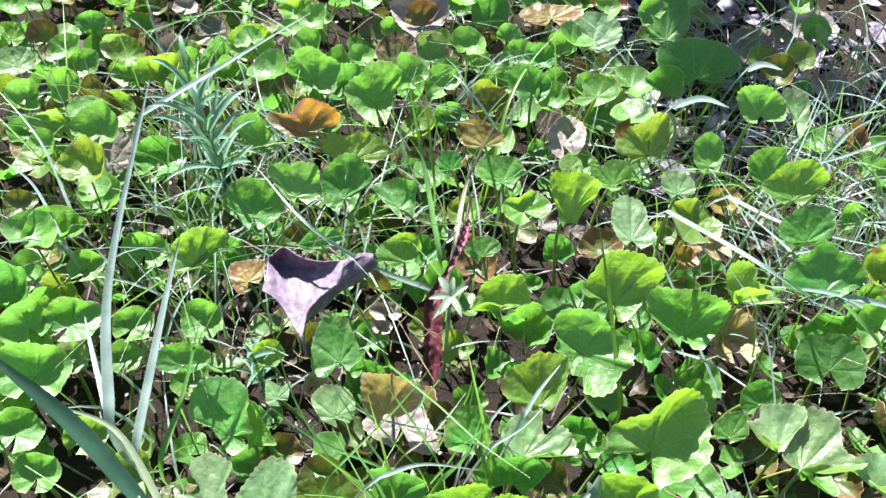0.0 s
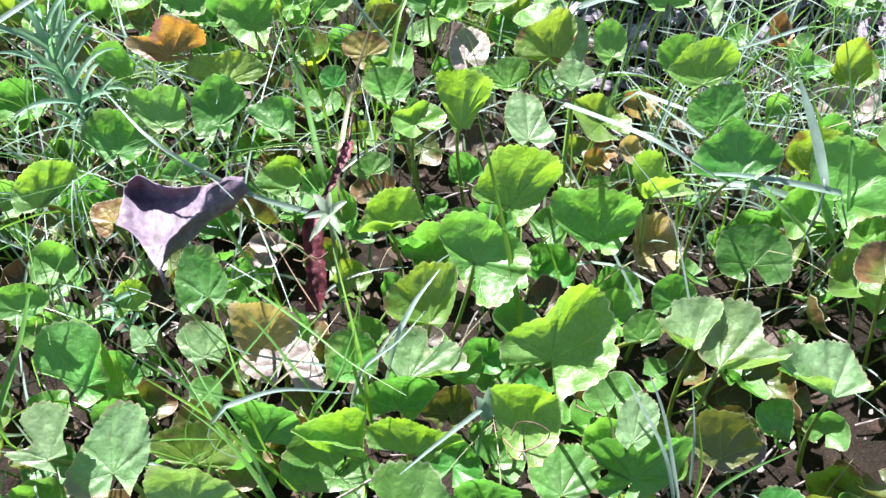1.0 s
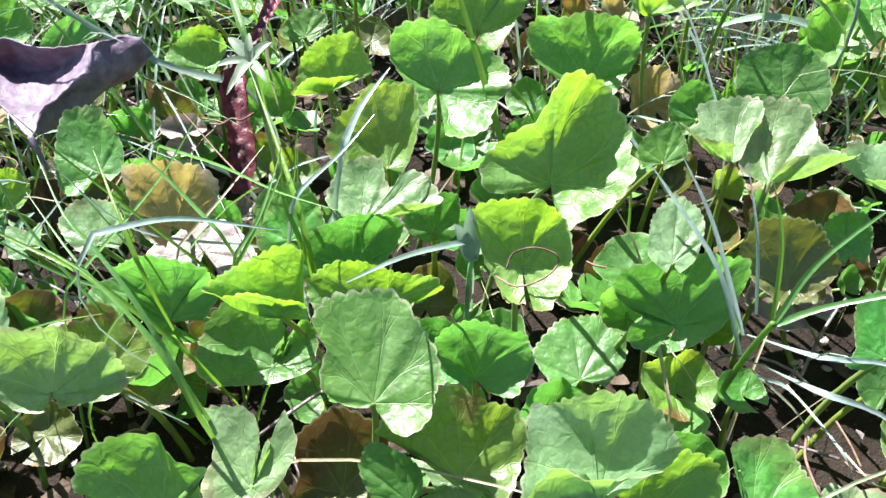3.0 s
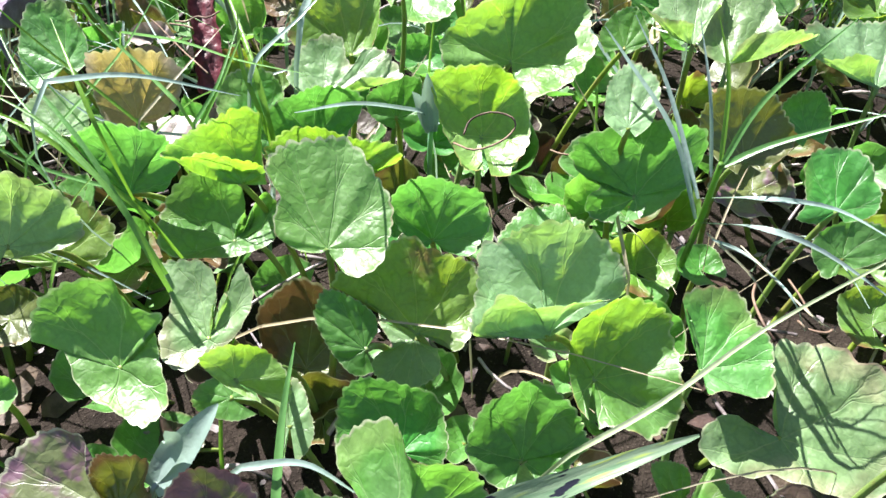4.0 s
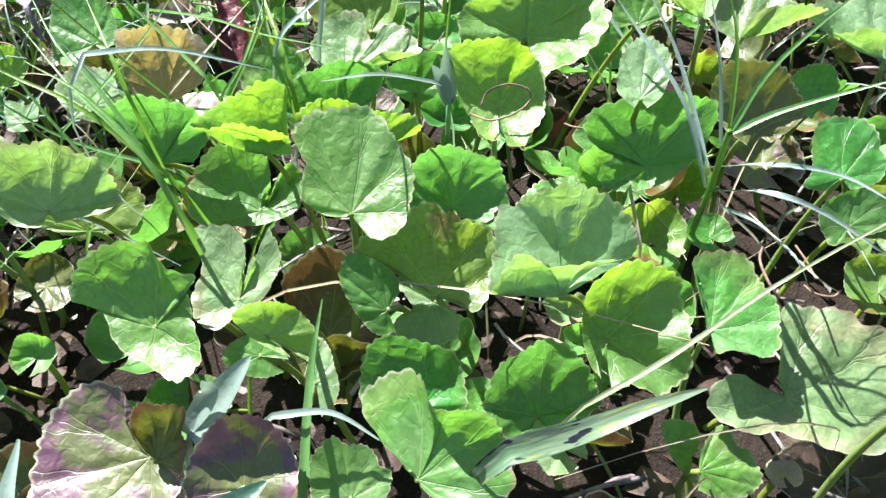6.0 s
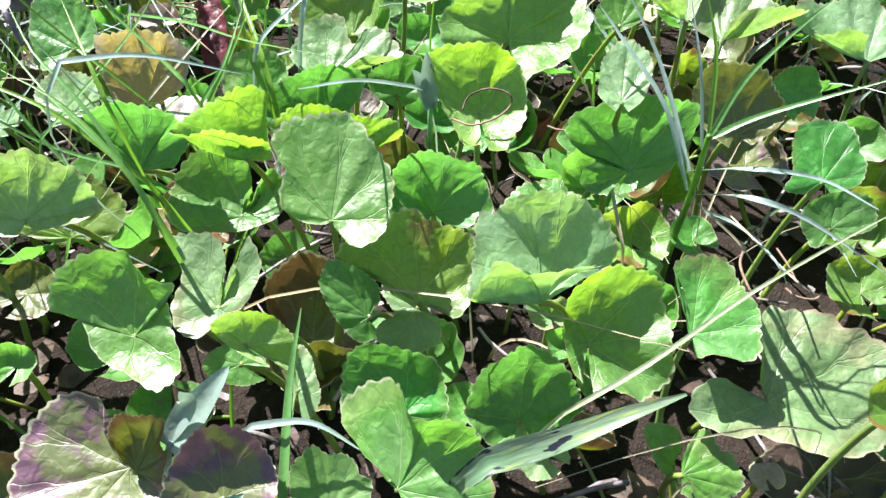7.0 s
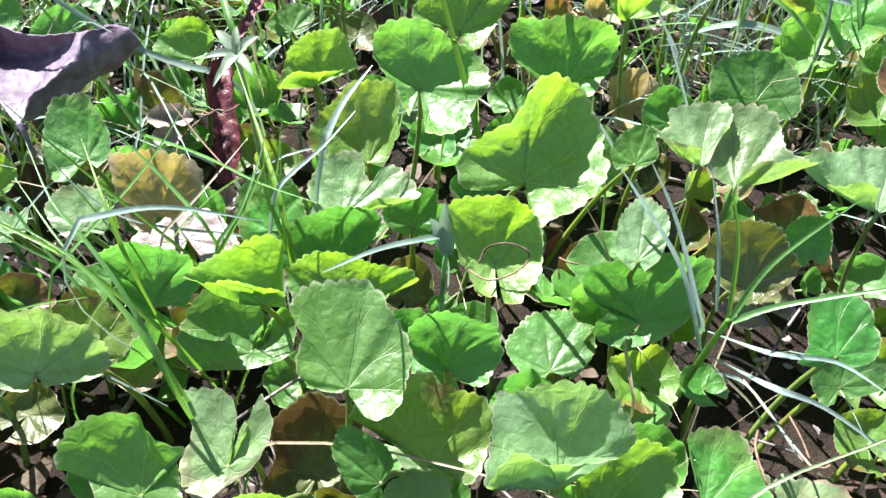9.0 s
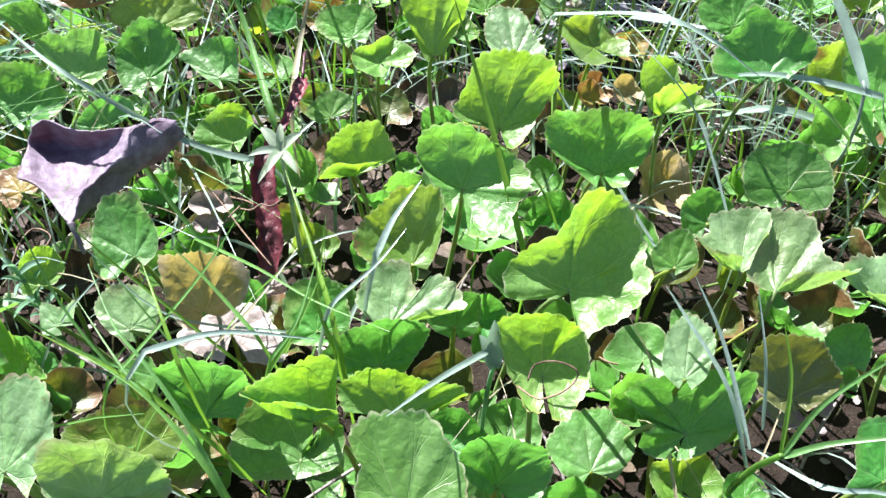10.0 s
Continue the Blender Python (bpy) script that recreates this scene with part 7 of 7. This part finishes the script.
grass_blade("blue", 3.4, [(-0.136, 0.196, 0.090), (-0.158, 0.240, 0.090), (-0.168, 0.261, 0.090)])
grass_blade("blue", 2.4, [(-0.198, 0.318, 0.080), (-0.221, 0.348, 0.100), (-0.242, 0.360, 0.110)])
grass_blade("blue", 2.2, [(-0.210, 0.357, 0.070), (-0.236, 0.396, 0.095), (-0.273, 0.432, 0.110)])
grass_blade("green", 2.0, [(-0.239, 0.440, 0.060), (-0.249, 0.484, 0.090), (-0.268, 0.550, 0.110)])
grass_blade("blue", 2.6, [(-0.148, 0.409, 0.050), (-0.146, 0.420, 0.090), (-0.152, 0.475, 0.110)])
grass_blade("green", 2.0, [(-0.223, 0.565, 0.070), (-0.149, 0.554, 0.100), (-0.091, 0.510, 0.110)])
grass_blade("blue", 2.0, [(-0.087, 0.437, 0.050), (-0.103, 0.441, 0.090), (-0.116, 0.480, 0.100)])
grass_blade("green", 3.0, [(0.053, 0.427, 0.060), (0.064, 0.467, 0.090), (0.081, 0.503, 0.100), (0.101, 0.527, 0.110)])
grass_blade("green", 2.4, [(0.013, 0.413, 0.060), (0.008, 0.430, 0.090), (0.005, 0.447, 0.110)])
grass_blade("blue", 2.6, [(0.057, 0.460, 0.070), (0.035, 0.464, 0.100), (0.023, 0.476, 0.105)])
grass_blade("blue", 3.2, [(0.198, 0.374, 0.090), (0.224, 0.339, 0.100), (0.275, 0.323, 0.100)])
grass_blade("blue", 2.6, [(0.326, 0.439, 0.090), (0.275, 0.405, 0.100), (0.240, 0.392, 0.100)])
grass_blade("blue", 2.2, [(0.329, 0.459, 0.100), (0.300, 0.444, 0.090), (0.273, 0.423, 0.060)])
grass_blade("green", 2.2, [(0.304, 0.396, 0.100), (0.289, 0.413, 0.090), (0.279, 0.417, 0.060)])
grass_blade("lance", 5.0, [(0.181, 0.468, 0.090), (0.205, 0.480, 0.090), (0.223, 0.471, 0.090)])
grass_blade("lance", 5.0, [(0.249, 0.520, 0.090), (0.264, 0.529, 0.090), (0.278, 0.523, 0.090)])


# ---- curled dead leaf ----
def curled_leaf():
    """One sheet drawn over six lines from end to end: its front tucks under, its back stands up and arches over, its far end is rolled shut."""
    ribs = [smooth_line(points, 72) for points in (
        [(-0.0815, 0.2874, 0.0855), (-0.0709, 0.2786, 0.085), (-0.0579, 0.2618, 0.083), (-0.0551, 0.2754, 0.076), (-0.0473, 0.2857, 0.0745), (-0.0403, 0.2939, 0.077), (-0.0293, 0.3021, 0.079), (-0.0211, 0.3138, 0.081)],  # folded under
        [(-0.0812, 0.2852, 0.088), (-0.0704, 0.2775, 0.0875), (-0.057, 0.258, 0.085), (-0.0549, 0.2715, 0.0855), (-0.0467, 0.2877, 0.0825), (-0.039, 0.2911, 0.0825), (-0.0287, 0.3006, 0.083), (-0.0197, 0.3109, 0.084)],  # front edge
        [(-0.0806, 0.2937, 0.0885), (-0.0718, 0.2927, 0.0855), (-0.0593, 0.278, 0.085), (-0.0535, 0.283, 0.086), (-0.0446, 0.2854, 0.0885), (-0.0378, 0.2908, 0.0905), (-0.0289, 0.3001, 0.0905), (-0.0206, 0.3094, 0.088)],  # flat part
        [(-0.0806, 0.3064, 0.09), (-0.0761, 0.3118, 0.084), (-0.0669, 0.307, 0.083), (-0.056, 0.3025, 0.0845), (-0.045, 0.2941, 0.09), (-0.0384, 0.2951, 0.0955), (-0.0308, 0.3039, 0.095), (-0.0221, 0.3098, 0.091)],  # foot of the upright part
        [(-0.078, 0.3051, 0.0945), (-0.0745, 0.3118, 0.089), (-0.0647, 0.3069, 0.088), (-0.0535, 0.3037, 0.0885), (-0.0446, 0.3005, 0.0915), (-0.0372, 0.2982, 0.0965), (-0.0303, 0.3051, 0.0955), (-0.0221, 0.3119, 0.0905)],  # upright part
        [(-0.0757, 0.3037, 0.0985), (-0.0711, 0.3079, 0.0985), (-0.0622, 0.303, 0.096), (-0.0508, 0.3001, 0.096), (-0.0429, 0.301, 0.0965), (-0.0373, 0.3033, 0.0955), (-0.0304, 0.3094, 0.0935), (-0.0224, 0.3153, 0.0885)],  # lip
    )]
    cols = min(len(rib) for rib in ribs)
    bm = bmesh.new()
    rows = [[] for _ in range(41)]
    for i in range(cols):
        profile = smooth_line([tuple(rib[i]) for rib in ribs], 40)
        for j in range(41):
            k = min(j / 40 * (len(profile) - 1), len(profile) - 1.001)
            p = profile[int(k)].lerp(profile[int(k) + 1], k - int(k))
            p += Vector((0, -0.3, 1)) * (0.0016 * noise.noise(p * 90) + 0.0009 * noise.noise(p * 240) + 0.0004 * noise.noise(p * 600))
            rows[j].append(bm.verts.new(p))
    for p, q in zip(rows, rows[1:]):
        for k in range(cols - 1):
            bm.faces.new((p[k], p[k + 1], q[k + 1], q[k]))
    base = Vector((-0.06, 0.315, soil_height(-0.06, 0.315)))
    bmesh.ops.translate(bm, verts=bm.verts, vec=-base)
    thing = tagged(new("curled_dead_leaf"), "large curled mauve-brown dry leaf lying on the green leaves", "dead leaf")
    thing.location = base
    ob = part("lamina", bm, MAUVE, thing)
    thick = ob.modifiers.new("thickness", "SOLIDIFY")
    thick.thickness = 0.0006
    bm = bmesh.new()
    tube(bm, [p - base for p in bezier(Vector((-0.0570, 0.2580, 0.0852)), Vector((-0.055, 0.254, 0.082)), Vector((-0.0540, 0.2520, 0.074)), 8)], [0.0012 - 0.00006 * k for k in range(9)], 6)
    part("leaf_stalk", bm, MAUVE, thing)
    return thing


curled_leaf()


def crumpled_leaf():
    """A long dead leaf, narrow and twisted above, below a ragged trough with crimped margins that turn up."""
    line = smooth_line([(0.0312, 0.3400, 0.0900), (0.0282, 0.3280, 0.0895), (0.0227, 0.3116, 0.0860), (0.0150, 0.2938, 0.0800), (0.0125, 0.2802, 0.0700), (0.0132, 0.2668, 0.0600), (0.0105, 0.2560, 0.0490)], 80)
    base = Vector((0.006, 0.245, soil_height(0.006, 0.245)))
    bm = bmesh.new()
    rows, n = [], len(line) - 1
    for i, p in enumerate(line):
        t = i / n
        way = (line[min(i + 1, n)] - line[max(i - 1, 0)]).normalized()
        turn = 0.9 * math.sin(9 * t) * (1 - t)
        side = way.cross(Vector((0.5 * turn, -0.6, 0.8))).normalized()
        up = side.cross(way)
        spread = min(1.0, max(0.0, (t - 0.40) / 0.15)) * (1 - 0.5 * max(0.0, (t - 0.9) / 0.1))
        half = 0.0021 + 0.0018 * math.exp(-((t - 0.14) / 0.09) ** 2) + 0.0040 * spread
        row = []
        for k in range(13):
            s = k / 6 - 1
            edge = max(0.0, abs(s) - 0.45) / 0.55
            ragged = 1 + 0.22 * edge * (noise.noise(Vector((t * 24, s * 3, 1))) + 0.6 * noise.noise(Vector((t * 60, s * 3, 4))))
            crimp = edge * 0.0014 * math.sin(95 * t + 3 * s + 2 * noise.noise(Vector((t * 12, s, 0))))
            lift = half * 0.75 * edge ** 1.3 + crimp + 0.0012 * noise.noise(Vector((t * 30, s * 2.4, 7))) + 0.0006 * noise.noise(Vector((t * 90, s * 6, 2)))
            row.append(bm.verts.new(p + side * half * s * ragged * (1 - 0.18 * edge * edge) + up * lift - base))
        rows.append(row)
    for a, b in zip(rows, rows[1:]):
        for k in range(12):
            bm.faces.new((a[k], a[k + 1], b[k + 1], b[k]))
    thing = tagged(new("dead_leaf"), "long crumpled maroon dead leaf hanging from a dark stem", "dead leaf")
    thing.location = base
    part("lamina", bm, MAROON, thing)
    bm = bmesh.new()
    stem = smooth_line([(0.0312, 0.3400, 0.0900), (0.0330, 0.3560, 0.0930), (0.0345, 0.3680, 0.0840), (0.0340, 0.3750, 0.0550), (0.0330, 0.3760, 0.0000)], 24)
    tube(bm, [p - base for p in stem], [0.0008] * len(stem), 6)
    part("stem", bm, MAROON, thing)
    return thing


crumpled_leaf()


# ---- dry tendrils ----
def tendril(points, thick=0.0005, label="thin curly dry tendril caught on the leaves"):
    line = smooth_line(points, 26)
    low = min(line, key=lambda p: p.z)
    base = Vector((low.x, low.y, low.z))
    bm = bmesh.new()
    tube(bm, [p - base for p in line], [thick] * len(line), 5)
    thing = part("dry_tendril", bm, TENDRIL)
    thing.location = base
    return tagged(thing, label, "tendril", "dry tendrils")


tendril([(0.0941, 0.1589, 0.0880), (0.0970, 0.1629, 0.0900), (0.1026, 0.1611, 0.0930), (0.1077, 0.1576, 0.0930), (0.1083, 0.1561, 0.0900), (0.1035, 0.1534, 0.0880), (0.0958, 0.1526, 0.0870), (0.0912, 0.1597, 0.0850)], 0.00032, "thin brown dry ring of a tendril in a cupped leaf")
tendril([(-0.0220, 0.3120, 0.0600), (-0.0108, 0.2958, 0.0620), (0.0025, 0.2675, 0.0640), (0.0143, 0.2437, 0.0660)], 0.00035)
tendril([(0.0032, 0.2687, 0.0750), (0.0076, 0.2673, 0.0750), (0.0113, 0.2703, 0.0750), (0.0154, 0.2686, 0.0750), (0.0199, 0.2726, 0.0750)], 0.0004)
tendril([(-0.0107, 0.2744, 0.0500), (-0.0100, 0.2852, 0.0500), (-0.0068, 0.2942, 0.0500), (-0.0022, 0.3013, 0.0500)], 0.0004)
tendril([(0.1581, 0.0995, 0.0750), (0.1534, 0.0925, 0.0780), (0.1510, 0.0834, 0.0800), (0.1525, 0.0793, 0.0780)], 0.0004)
tendril([(0.1797, 0.1041, 0.0500), (0.1813, 0.1005, 0.0500), (0.1856, 0.0985, 0.0500), (0.1890, 0.1000, 0.0500)], 0.0004)
tendril([(0.1776, 0.1112, 0.0600), (0.1763, 0.1028, 0.0620), (0.1742, 0.0949, 0.0640)], 0.00035)
tendril([(-0.0046, 0.2960, 0.0600), (0.0051, 0.2899, 0.0600), (0.0136, 0.2776, 0.0600), (0.0172, 0.2678, 0.0600)], 0.0004)
tendril([(0.1321, 0.1938, 0.0500), (0.1345, 0.1913, 0.0500), (0.1382, 0.1894, 0.0500)], 0.0004)
tendril([(-0.0944, 0.2764, 0.0500), (-0.0941, 0.2903, 0.0500), (-0.0902, 0.2989, 0.0500), (-0.0818, 0.2921, 0.0500), (-0.0859, 0.2786, 0.0500)], 0.0004)
tendril([(-0.2336, 0.4726, 0.0500), (-0.2222, 0.4663, 0.0800), (-0.2177, 0.4796, 0.0900), (-0.2135, 0.4901, 0.0950)], 0.0004)
tendril([(-0.2135, 0.4109, 0.0500), (-0.2303, 0.4188, 0.0600), (-0.2355, 0.4336, 0.0650), (-0.2187, 0.4506, 0.0600), (-0.2010, 0.4583, 0.0600)], 0.0004)
tendril([(-0.1963, 0.5673, 0.0700), (-0.1822, 0.5437, 0.0700), (-0.1716, 0.5248, 0.0700)], 0.00035)
tendril([(-0.0575, 0.5795, 0.0700), (-0.0408, 0.6078, 0.0700), (-0.0222, 0.6189, 0.0700)], 0.0004)


# ---- small weeds ----
def weed(name, label, foot, top, leaves, length, width, material, seed, droop=0.3, low=0.35):
    rng = random.Random(seed)
    thing = tagged(new(name), label, "weed")
    base = Vector((foot[0], foot[1], soil_height(*foot) - 0.003))
    thing.location = base
    top = Vector(top) - base
    line = bezier(Vector((0, 0, 0)), Vector((top.x * 0.2, top.y * 0.2, top.z * 0.6)), top, 10)
    bm = bmesh.new()
    tube(bm, line, [0.0014 - 0.00008 * k for k in range(11)], 6)
    part("stem", bm, material, thing)
    for k in range(leaves):
        t = low + (1 - low) * k / max(leaves - 1, 1)
        p = line[min(int(t * 10), 10)]
        ang = k * 2.4 + rng.uniform(-0.4, 0.4)
        size = length * rng.uniform(0.6, 1.15) * (1 - 0.25 * t)
        out = Vector((math.cos(ang), math.sin(ang), rng.uniform(0.5, 1.7))).normalized()
        end = p + out * size - Vector((0, 0, droop * size * rng.uniform(0.2, 1)))
        bm = bmesh.new()
        strap(bm, bezier(p, p + out * size * 0.55 + Vector((0, 0, 0.15 * size)), end, 7), width * rng.uniform(0.8, 1.2), belly=1.0, fold=0.5)
        part("leaf", bm, material, thing)
    return thing


weed("feathery_weed", "grey-green feathery weed with narrow leaves", (-0.125, 0.405), (-0.130, 0.392, 0.118), 26, 0.050, 0.0036, WEED_GREY, 5, droop=0.35, low=0.3)
weed("feathery_weed", "grey-green feathery weed with narrow leaves", (-0.150, 0.450), (-0.150, 0.440, 0.120), 20, 0.052, 0.0038, WEED_GREY, 8, droop=0.35, low=0.3)
weed("feathery_weed", "grey-green feathery weed with narrow leaves", (-0.085, 0.270), (-0.086, 0.262, 0.062), 16, 0.022, 0.0024, WEED_GREY, 9, droop=0.2, low=0.4)


def star_weed():
    """A seedling whose pointed leaves spread from the top of its stem."""
    base = Vector((0.022, 0.292, soil_height(0.022, 0.292) - 0.003))
    heart = Vector((0.0215, 0.2815, 0.0920)) - base
    thing = tagged(new("weed_seedling"), "small pale green weed with pointed leaves in a star", "weed")
    thing.location = base
    bm = bmesh.new()
    tube(bm, bezier(Vector((0, 0, 0)), Vector((0, 0, heart.z * 0.6)), heart, 10), [0.0011] * 11, 6)
    part("stem", bm, WEED_PALE, thing)
    for tip, width in (((0.0145, 0.2896, 0.0985), 0.0046), ((0.0306, 0.2847, 0.0975), 0.0038), ((0.0093, 0.2783, 0.0935), 0.0034), ((0.0275, 0.2700, 0.0890), 0.0036), ((0.0155, 0.2704, 0.0900), 0.0042), ((0.0225, 0.2890, 0.1000), 0.0032), ((0.0118, 0.2697, 0.0860), 0.0030)):
        end = Vector(tip) - base
        bm = bmesh.new()
        strap(bm, bezier(heart, heart.lerp(end, 0.5) + Vector((0, 0, 0.0025)), end, 9), width, belly=1.0, fold=0.45)
        part("leaf", bm, WEED_PALE, thing)
    return thing


star_weed()


def sprig():
    """Two folded blue-green leaves on a thin stem."""
    base = Vector((0.086, 0.182, soil_height(0.086, 0.182) - 0.003))
    fork = Vector((0.0862, 0.1704, 0.082)) - base
    thing = tagged(new("weed_sprig"), "thin sprig with two folded blue-green leaves", "weed")
    thing.location = base
    bm = bmesh.new()
    tube(bm, bezier(Vector((0, 0, 0)), Vector((0, 0, fork.z * 0.6)), fork, 8), [0.0008] * 9, 6)
    part("stem", bm, WEED_GREY, thing)
    for tip, width in (((0.0864, 0.1739, 0.1), 0.0050), ((0.0816, 0.173, 0.095), 0.0048), ((0.0889, 0.1695, 0.085), 0.0030)):
        end = Vector(tip) - base
        bm = bmesh.new()
        strap(bm, bezier(fork, fork.lerp(end, 0.5) + Vector((0, 0.002, 0)), end, 9), width, belly=1.0, fold=0.8)
        part("leaf", bm, GRASS_BLUE, thing)
    return thing


sprig()


def shade_shrub():
    """A young broad-leaved shrub past the edge of the patch, unseen; added so that its crown keeps the sun off the
    litter.
    """
    rng = random.Random(77)
    base = Vector((0.02, 1.04, soil_height(0.02, 1.04) - 0.004))
    thing = tagged(new("unseen_shade_shrub"), "unseen broad-leaved shrub added to shade the dry litter beyond the round leaves", "shrub")
    thing.location = base
    top = Vector((0.02, -0.06, 0.72))
    trunk = bezier(Vector((0, 0, 0)), Vector((0.03, 0.02, 0.4)), top, 18)
    bm = bmesh.new()
    tube(bm, trunk, [0.007 - 0.0003 * k for k in range(19)], 8)
    part("trunk", bm, LITTER, thing)
    crown = bmesh.new()
    twigs = bmesh.new()
    for k in range(16):
        start = trunk[10 + k % 9]
        ang = k * 2.4
        reach = rng.uniform(0.10, 0.22) * (1.1 if math.cos(ang) > 0 else 0.9)
        end = start + Vector((math.cos(ang) * reach, math.sin(ang) * reach * 0.8, rng.uniform(0.0, 0.10)))
        twig = bezier(start, start.lerp(end, 0.5) + Vector((0, 0, 0.03)), end, 9)
        tube(twigs, twig, [0.0022 - 0.00015 * j for j in range(10)], 5)
        for p in twig[2:]:
            for _ in range(2):
                way = Vector((rng.uniform(-1, 1), rng.uniform(-1, 1), rng.uniform(-0.3, 0.4))).normalized()
                length = rng.uniform(0.035, 0.060)
                strap(crown, bezier(p, p + way * length * 0.5 + Vector((0, 0, 0.006)), p + way * length, 6), length * 0.55, belly=1.0, fold=0.2)
    part("twigs", twigs, LITTER, thing)
    part("foliage", crown, WEED_GREY, thing)
    return thing


shade_shrub()


# ---- fine grass, straw and litter ----
def fine_grass(name, label, material, count, seed, width, places, low=0.035, tall=0.105):
    rng = random.Random(seed)
    bm = bmesh.new()
    for k in range(count):
        cx, cy, sx, sy = rng.choice(places)
        x, y = rng.gauss(cx, sx), rng.gauss(cy, sy)
        high = rng.uniform(low, tall)
        lean = Vector((rng.gauss(0, 0.5), rng.gauss(0, 0.45), 0)) * high * 1.3
        foot = Vector((x, y, soil_height(x, y) - 0.003))
        top = foot + lean + Vector((0, 0, high))
        bend = foot + Vector((lean.x * 0.2, lean.y * 0.2, high * 0.8))
        tipdown = Vector((0, 0, -high * rng.uniform(0, 0.45)))
        strap(bm, bezier(foot, bend, top + tipdown, 8), width * rng.uniform(0.5, 1.3), fold=0.4)
    return tagged(part(name, bm, material), label, "grass", kind="stuff")


SPOTS = [(-0.13, 0.28, 0.07, 0.12), (-0.16, 0.42, 0.06, 0.08), (0.27, 0.42, 0.06, 0.10), (0.30, 0.55, 0.12, 0.12), (0.10, 0.55, 0.14, 0.10)]
fine_grass("green_grass", "thin green grass threaded between the leaves", GRASS, 200, 1, 0.0014, SPOTS)
fine_grass("blue_grass", "thin blue-green grass blades between the leaves", GRASS_BLUE, 380, 2, 0.0017, SPOTS + [(-0.06, 0.46, 0.14, 0.10), (0.10, 0.52, 0.16, 0.08)])
fine_grass("tall_grass", "slender green grass standing above the leaves", GRASS, 70, 11, 0.0013, [(-0.10, 0.36, 0.05, 0.05), (0.0, 0.40, 0.06, 0.05), (-0.15, 0.50, 0.06, 0.06), (0.12, 0.47, 0.08, 0.05)], 0.085, 0.135)
fine_grass("tall_blue_grass", "slender blue-green grass standing above the leaves", GRASS_BLUE, 60, 12, 0.0015, [(-0.12, 0.36, 0.05, 0.06), (0.02, 0.42, 0.07, 0.05), (-0.17, 0.50, 0.06, 0.06)], 0.085, 0.13)
fine_grass("dry_grass", "fine straw-coloured dead grass", GRASS_DRY, 140, 3, 0.0009, SPOTS + [(0.12, 0.18, 0.12, 0.12)])
fine_grass("meadow_grass", "thicket of grass beyond the leaf patch", GRASS, 170, 4, 0.0016, [(0.30, 0.64, 0.16, 0.10), (0.42, 0.45, 0.06, 0.12), (0.30, 0.40, 0.06, 0.06), (0.24, 0.50, 0.07, 0.06)])
fine_grass("meadow_blue_grass", "blue-green grass beyond the leaf patch", GRASS_BLUE, 300, 5, 0.0018, [(0.34, 0.56, 0.12, 0.10), (0.42, 0.42, 0.06, 0.10), (0.32, 0.36, 0.05, 0.05)])


def litter(name, label, material, count, seed, size, lift, region):
    """Flakes of dead leaf, curled, lying loose."""
    rng = random.Random(seed)
    bm = bmesh.new()
    for k in range(count):
        x, y = rng.uniform(region[0], region[1]), rng.uniform(region[2], region[3])
        s = size * rng.uniform(0.35, 1.3)
        m = pose(x, y, soil_height(x, y) + rng.uniform(0.0, lift), rng.uniform(-30, 30), rng.uniform(-30, 30), rng.uniform(0, 360))
        curl, ragged = rng.uniform(-0.5, 0.5), [rng.uniform(0.6, 1.1) for _ in range(8)]
        ring = []
        for i in range(8):
            a = 2 * math.pi * i / 8
            px, py = math.cos(a) * s * ragged[i], math.sin(a) * s * 0.6 * ragged[i]
            ring.append(bm.verts.new(m @ Vector((px, py, curl * px * px / s))))
        mid = bm.verts.new(m @ Vector((0, 0, 0)))
        for i in range(8):
            bm.faces.new((mid, ring[i], ring[(i + 1) % 8]))
    return tagged(part(name, bm, material), label, "leaf litter", kind="stuff")


litter("leaf_litter", "crumbled brown dead leaves on the soil", LITTER, 1500, 11, 0.008, 0.010, (-0.35, 0.45, -0.1, 0.85))
litter("pale_leaf_litter", "scattered ash-grey leaf flakes on the soil", LITTER_GREY, 1700, 12, 0.0022, 0.010, (-0.35, 0.45, -0.1, 0.85))
litter("dry_leaf_bed", "bed of lilac-grey dry leaves under sparse grass", LITTER_LILAC, 420, 13, 0.014, 0.012, (0.18, 0.55, 0.47, 0.9))


def twigs():
    rng = random.Random(31)
    bm = bmesh.new()
    for k in range(620):
        x, y, a = rng.uniform(-0.3, 0.42), rng.uniform(-0.05, 0.8), rng.uniform(0, 6.28)
        n = rng.uniform(0.010, 0.045)
        p = Vector((x, y, soil_height(x, y) + rng.uniform(0.001, 0.014)))
        q = p + Vector((math.cos(a) * n, math.sin(a) * n, rng.uniform(-0.002, 0.012)))
        tube(bm, bezier(p, p.lerp(q, 0.5) + Vector((rng.gauss(0, 0.004), rng.gauss(0, 0.004), 0.004)), q, 4), [rng.uniform(0.0004, 0.0009)] * 5, 4)
    return tagged(part("twigs", bm, LITTER_GREY), "thin dry twigs and roots on the soil", "twigs", kind="stuff")


twigs()
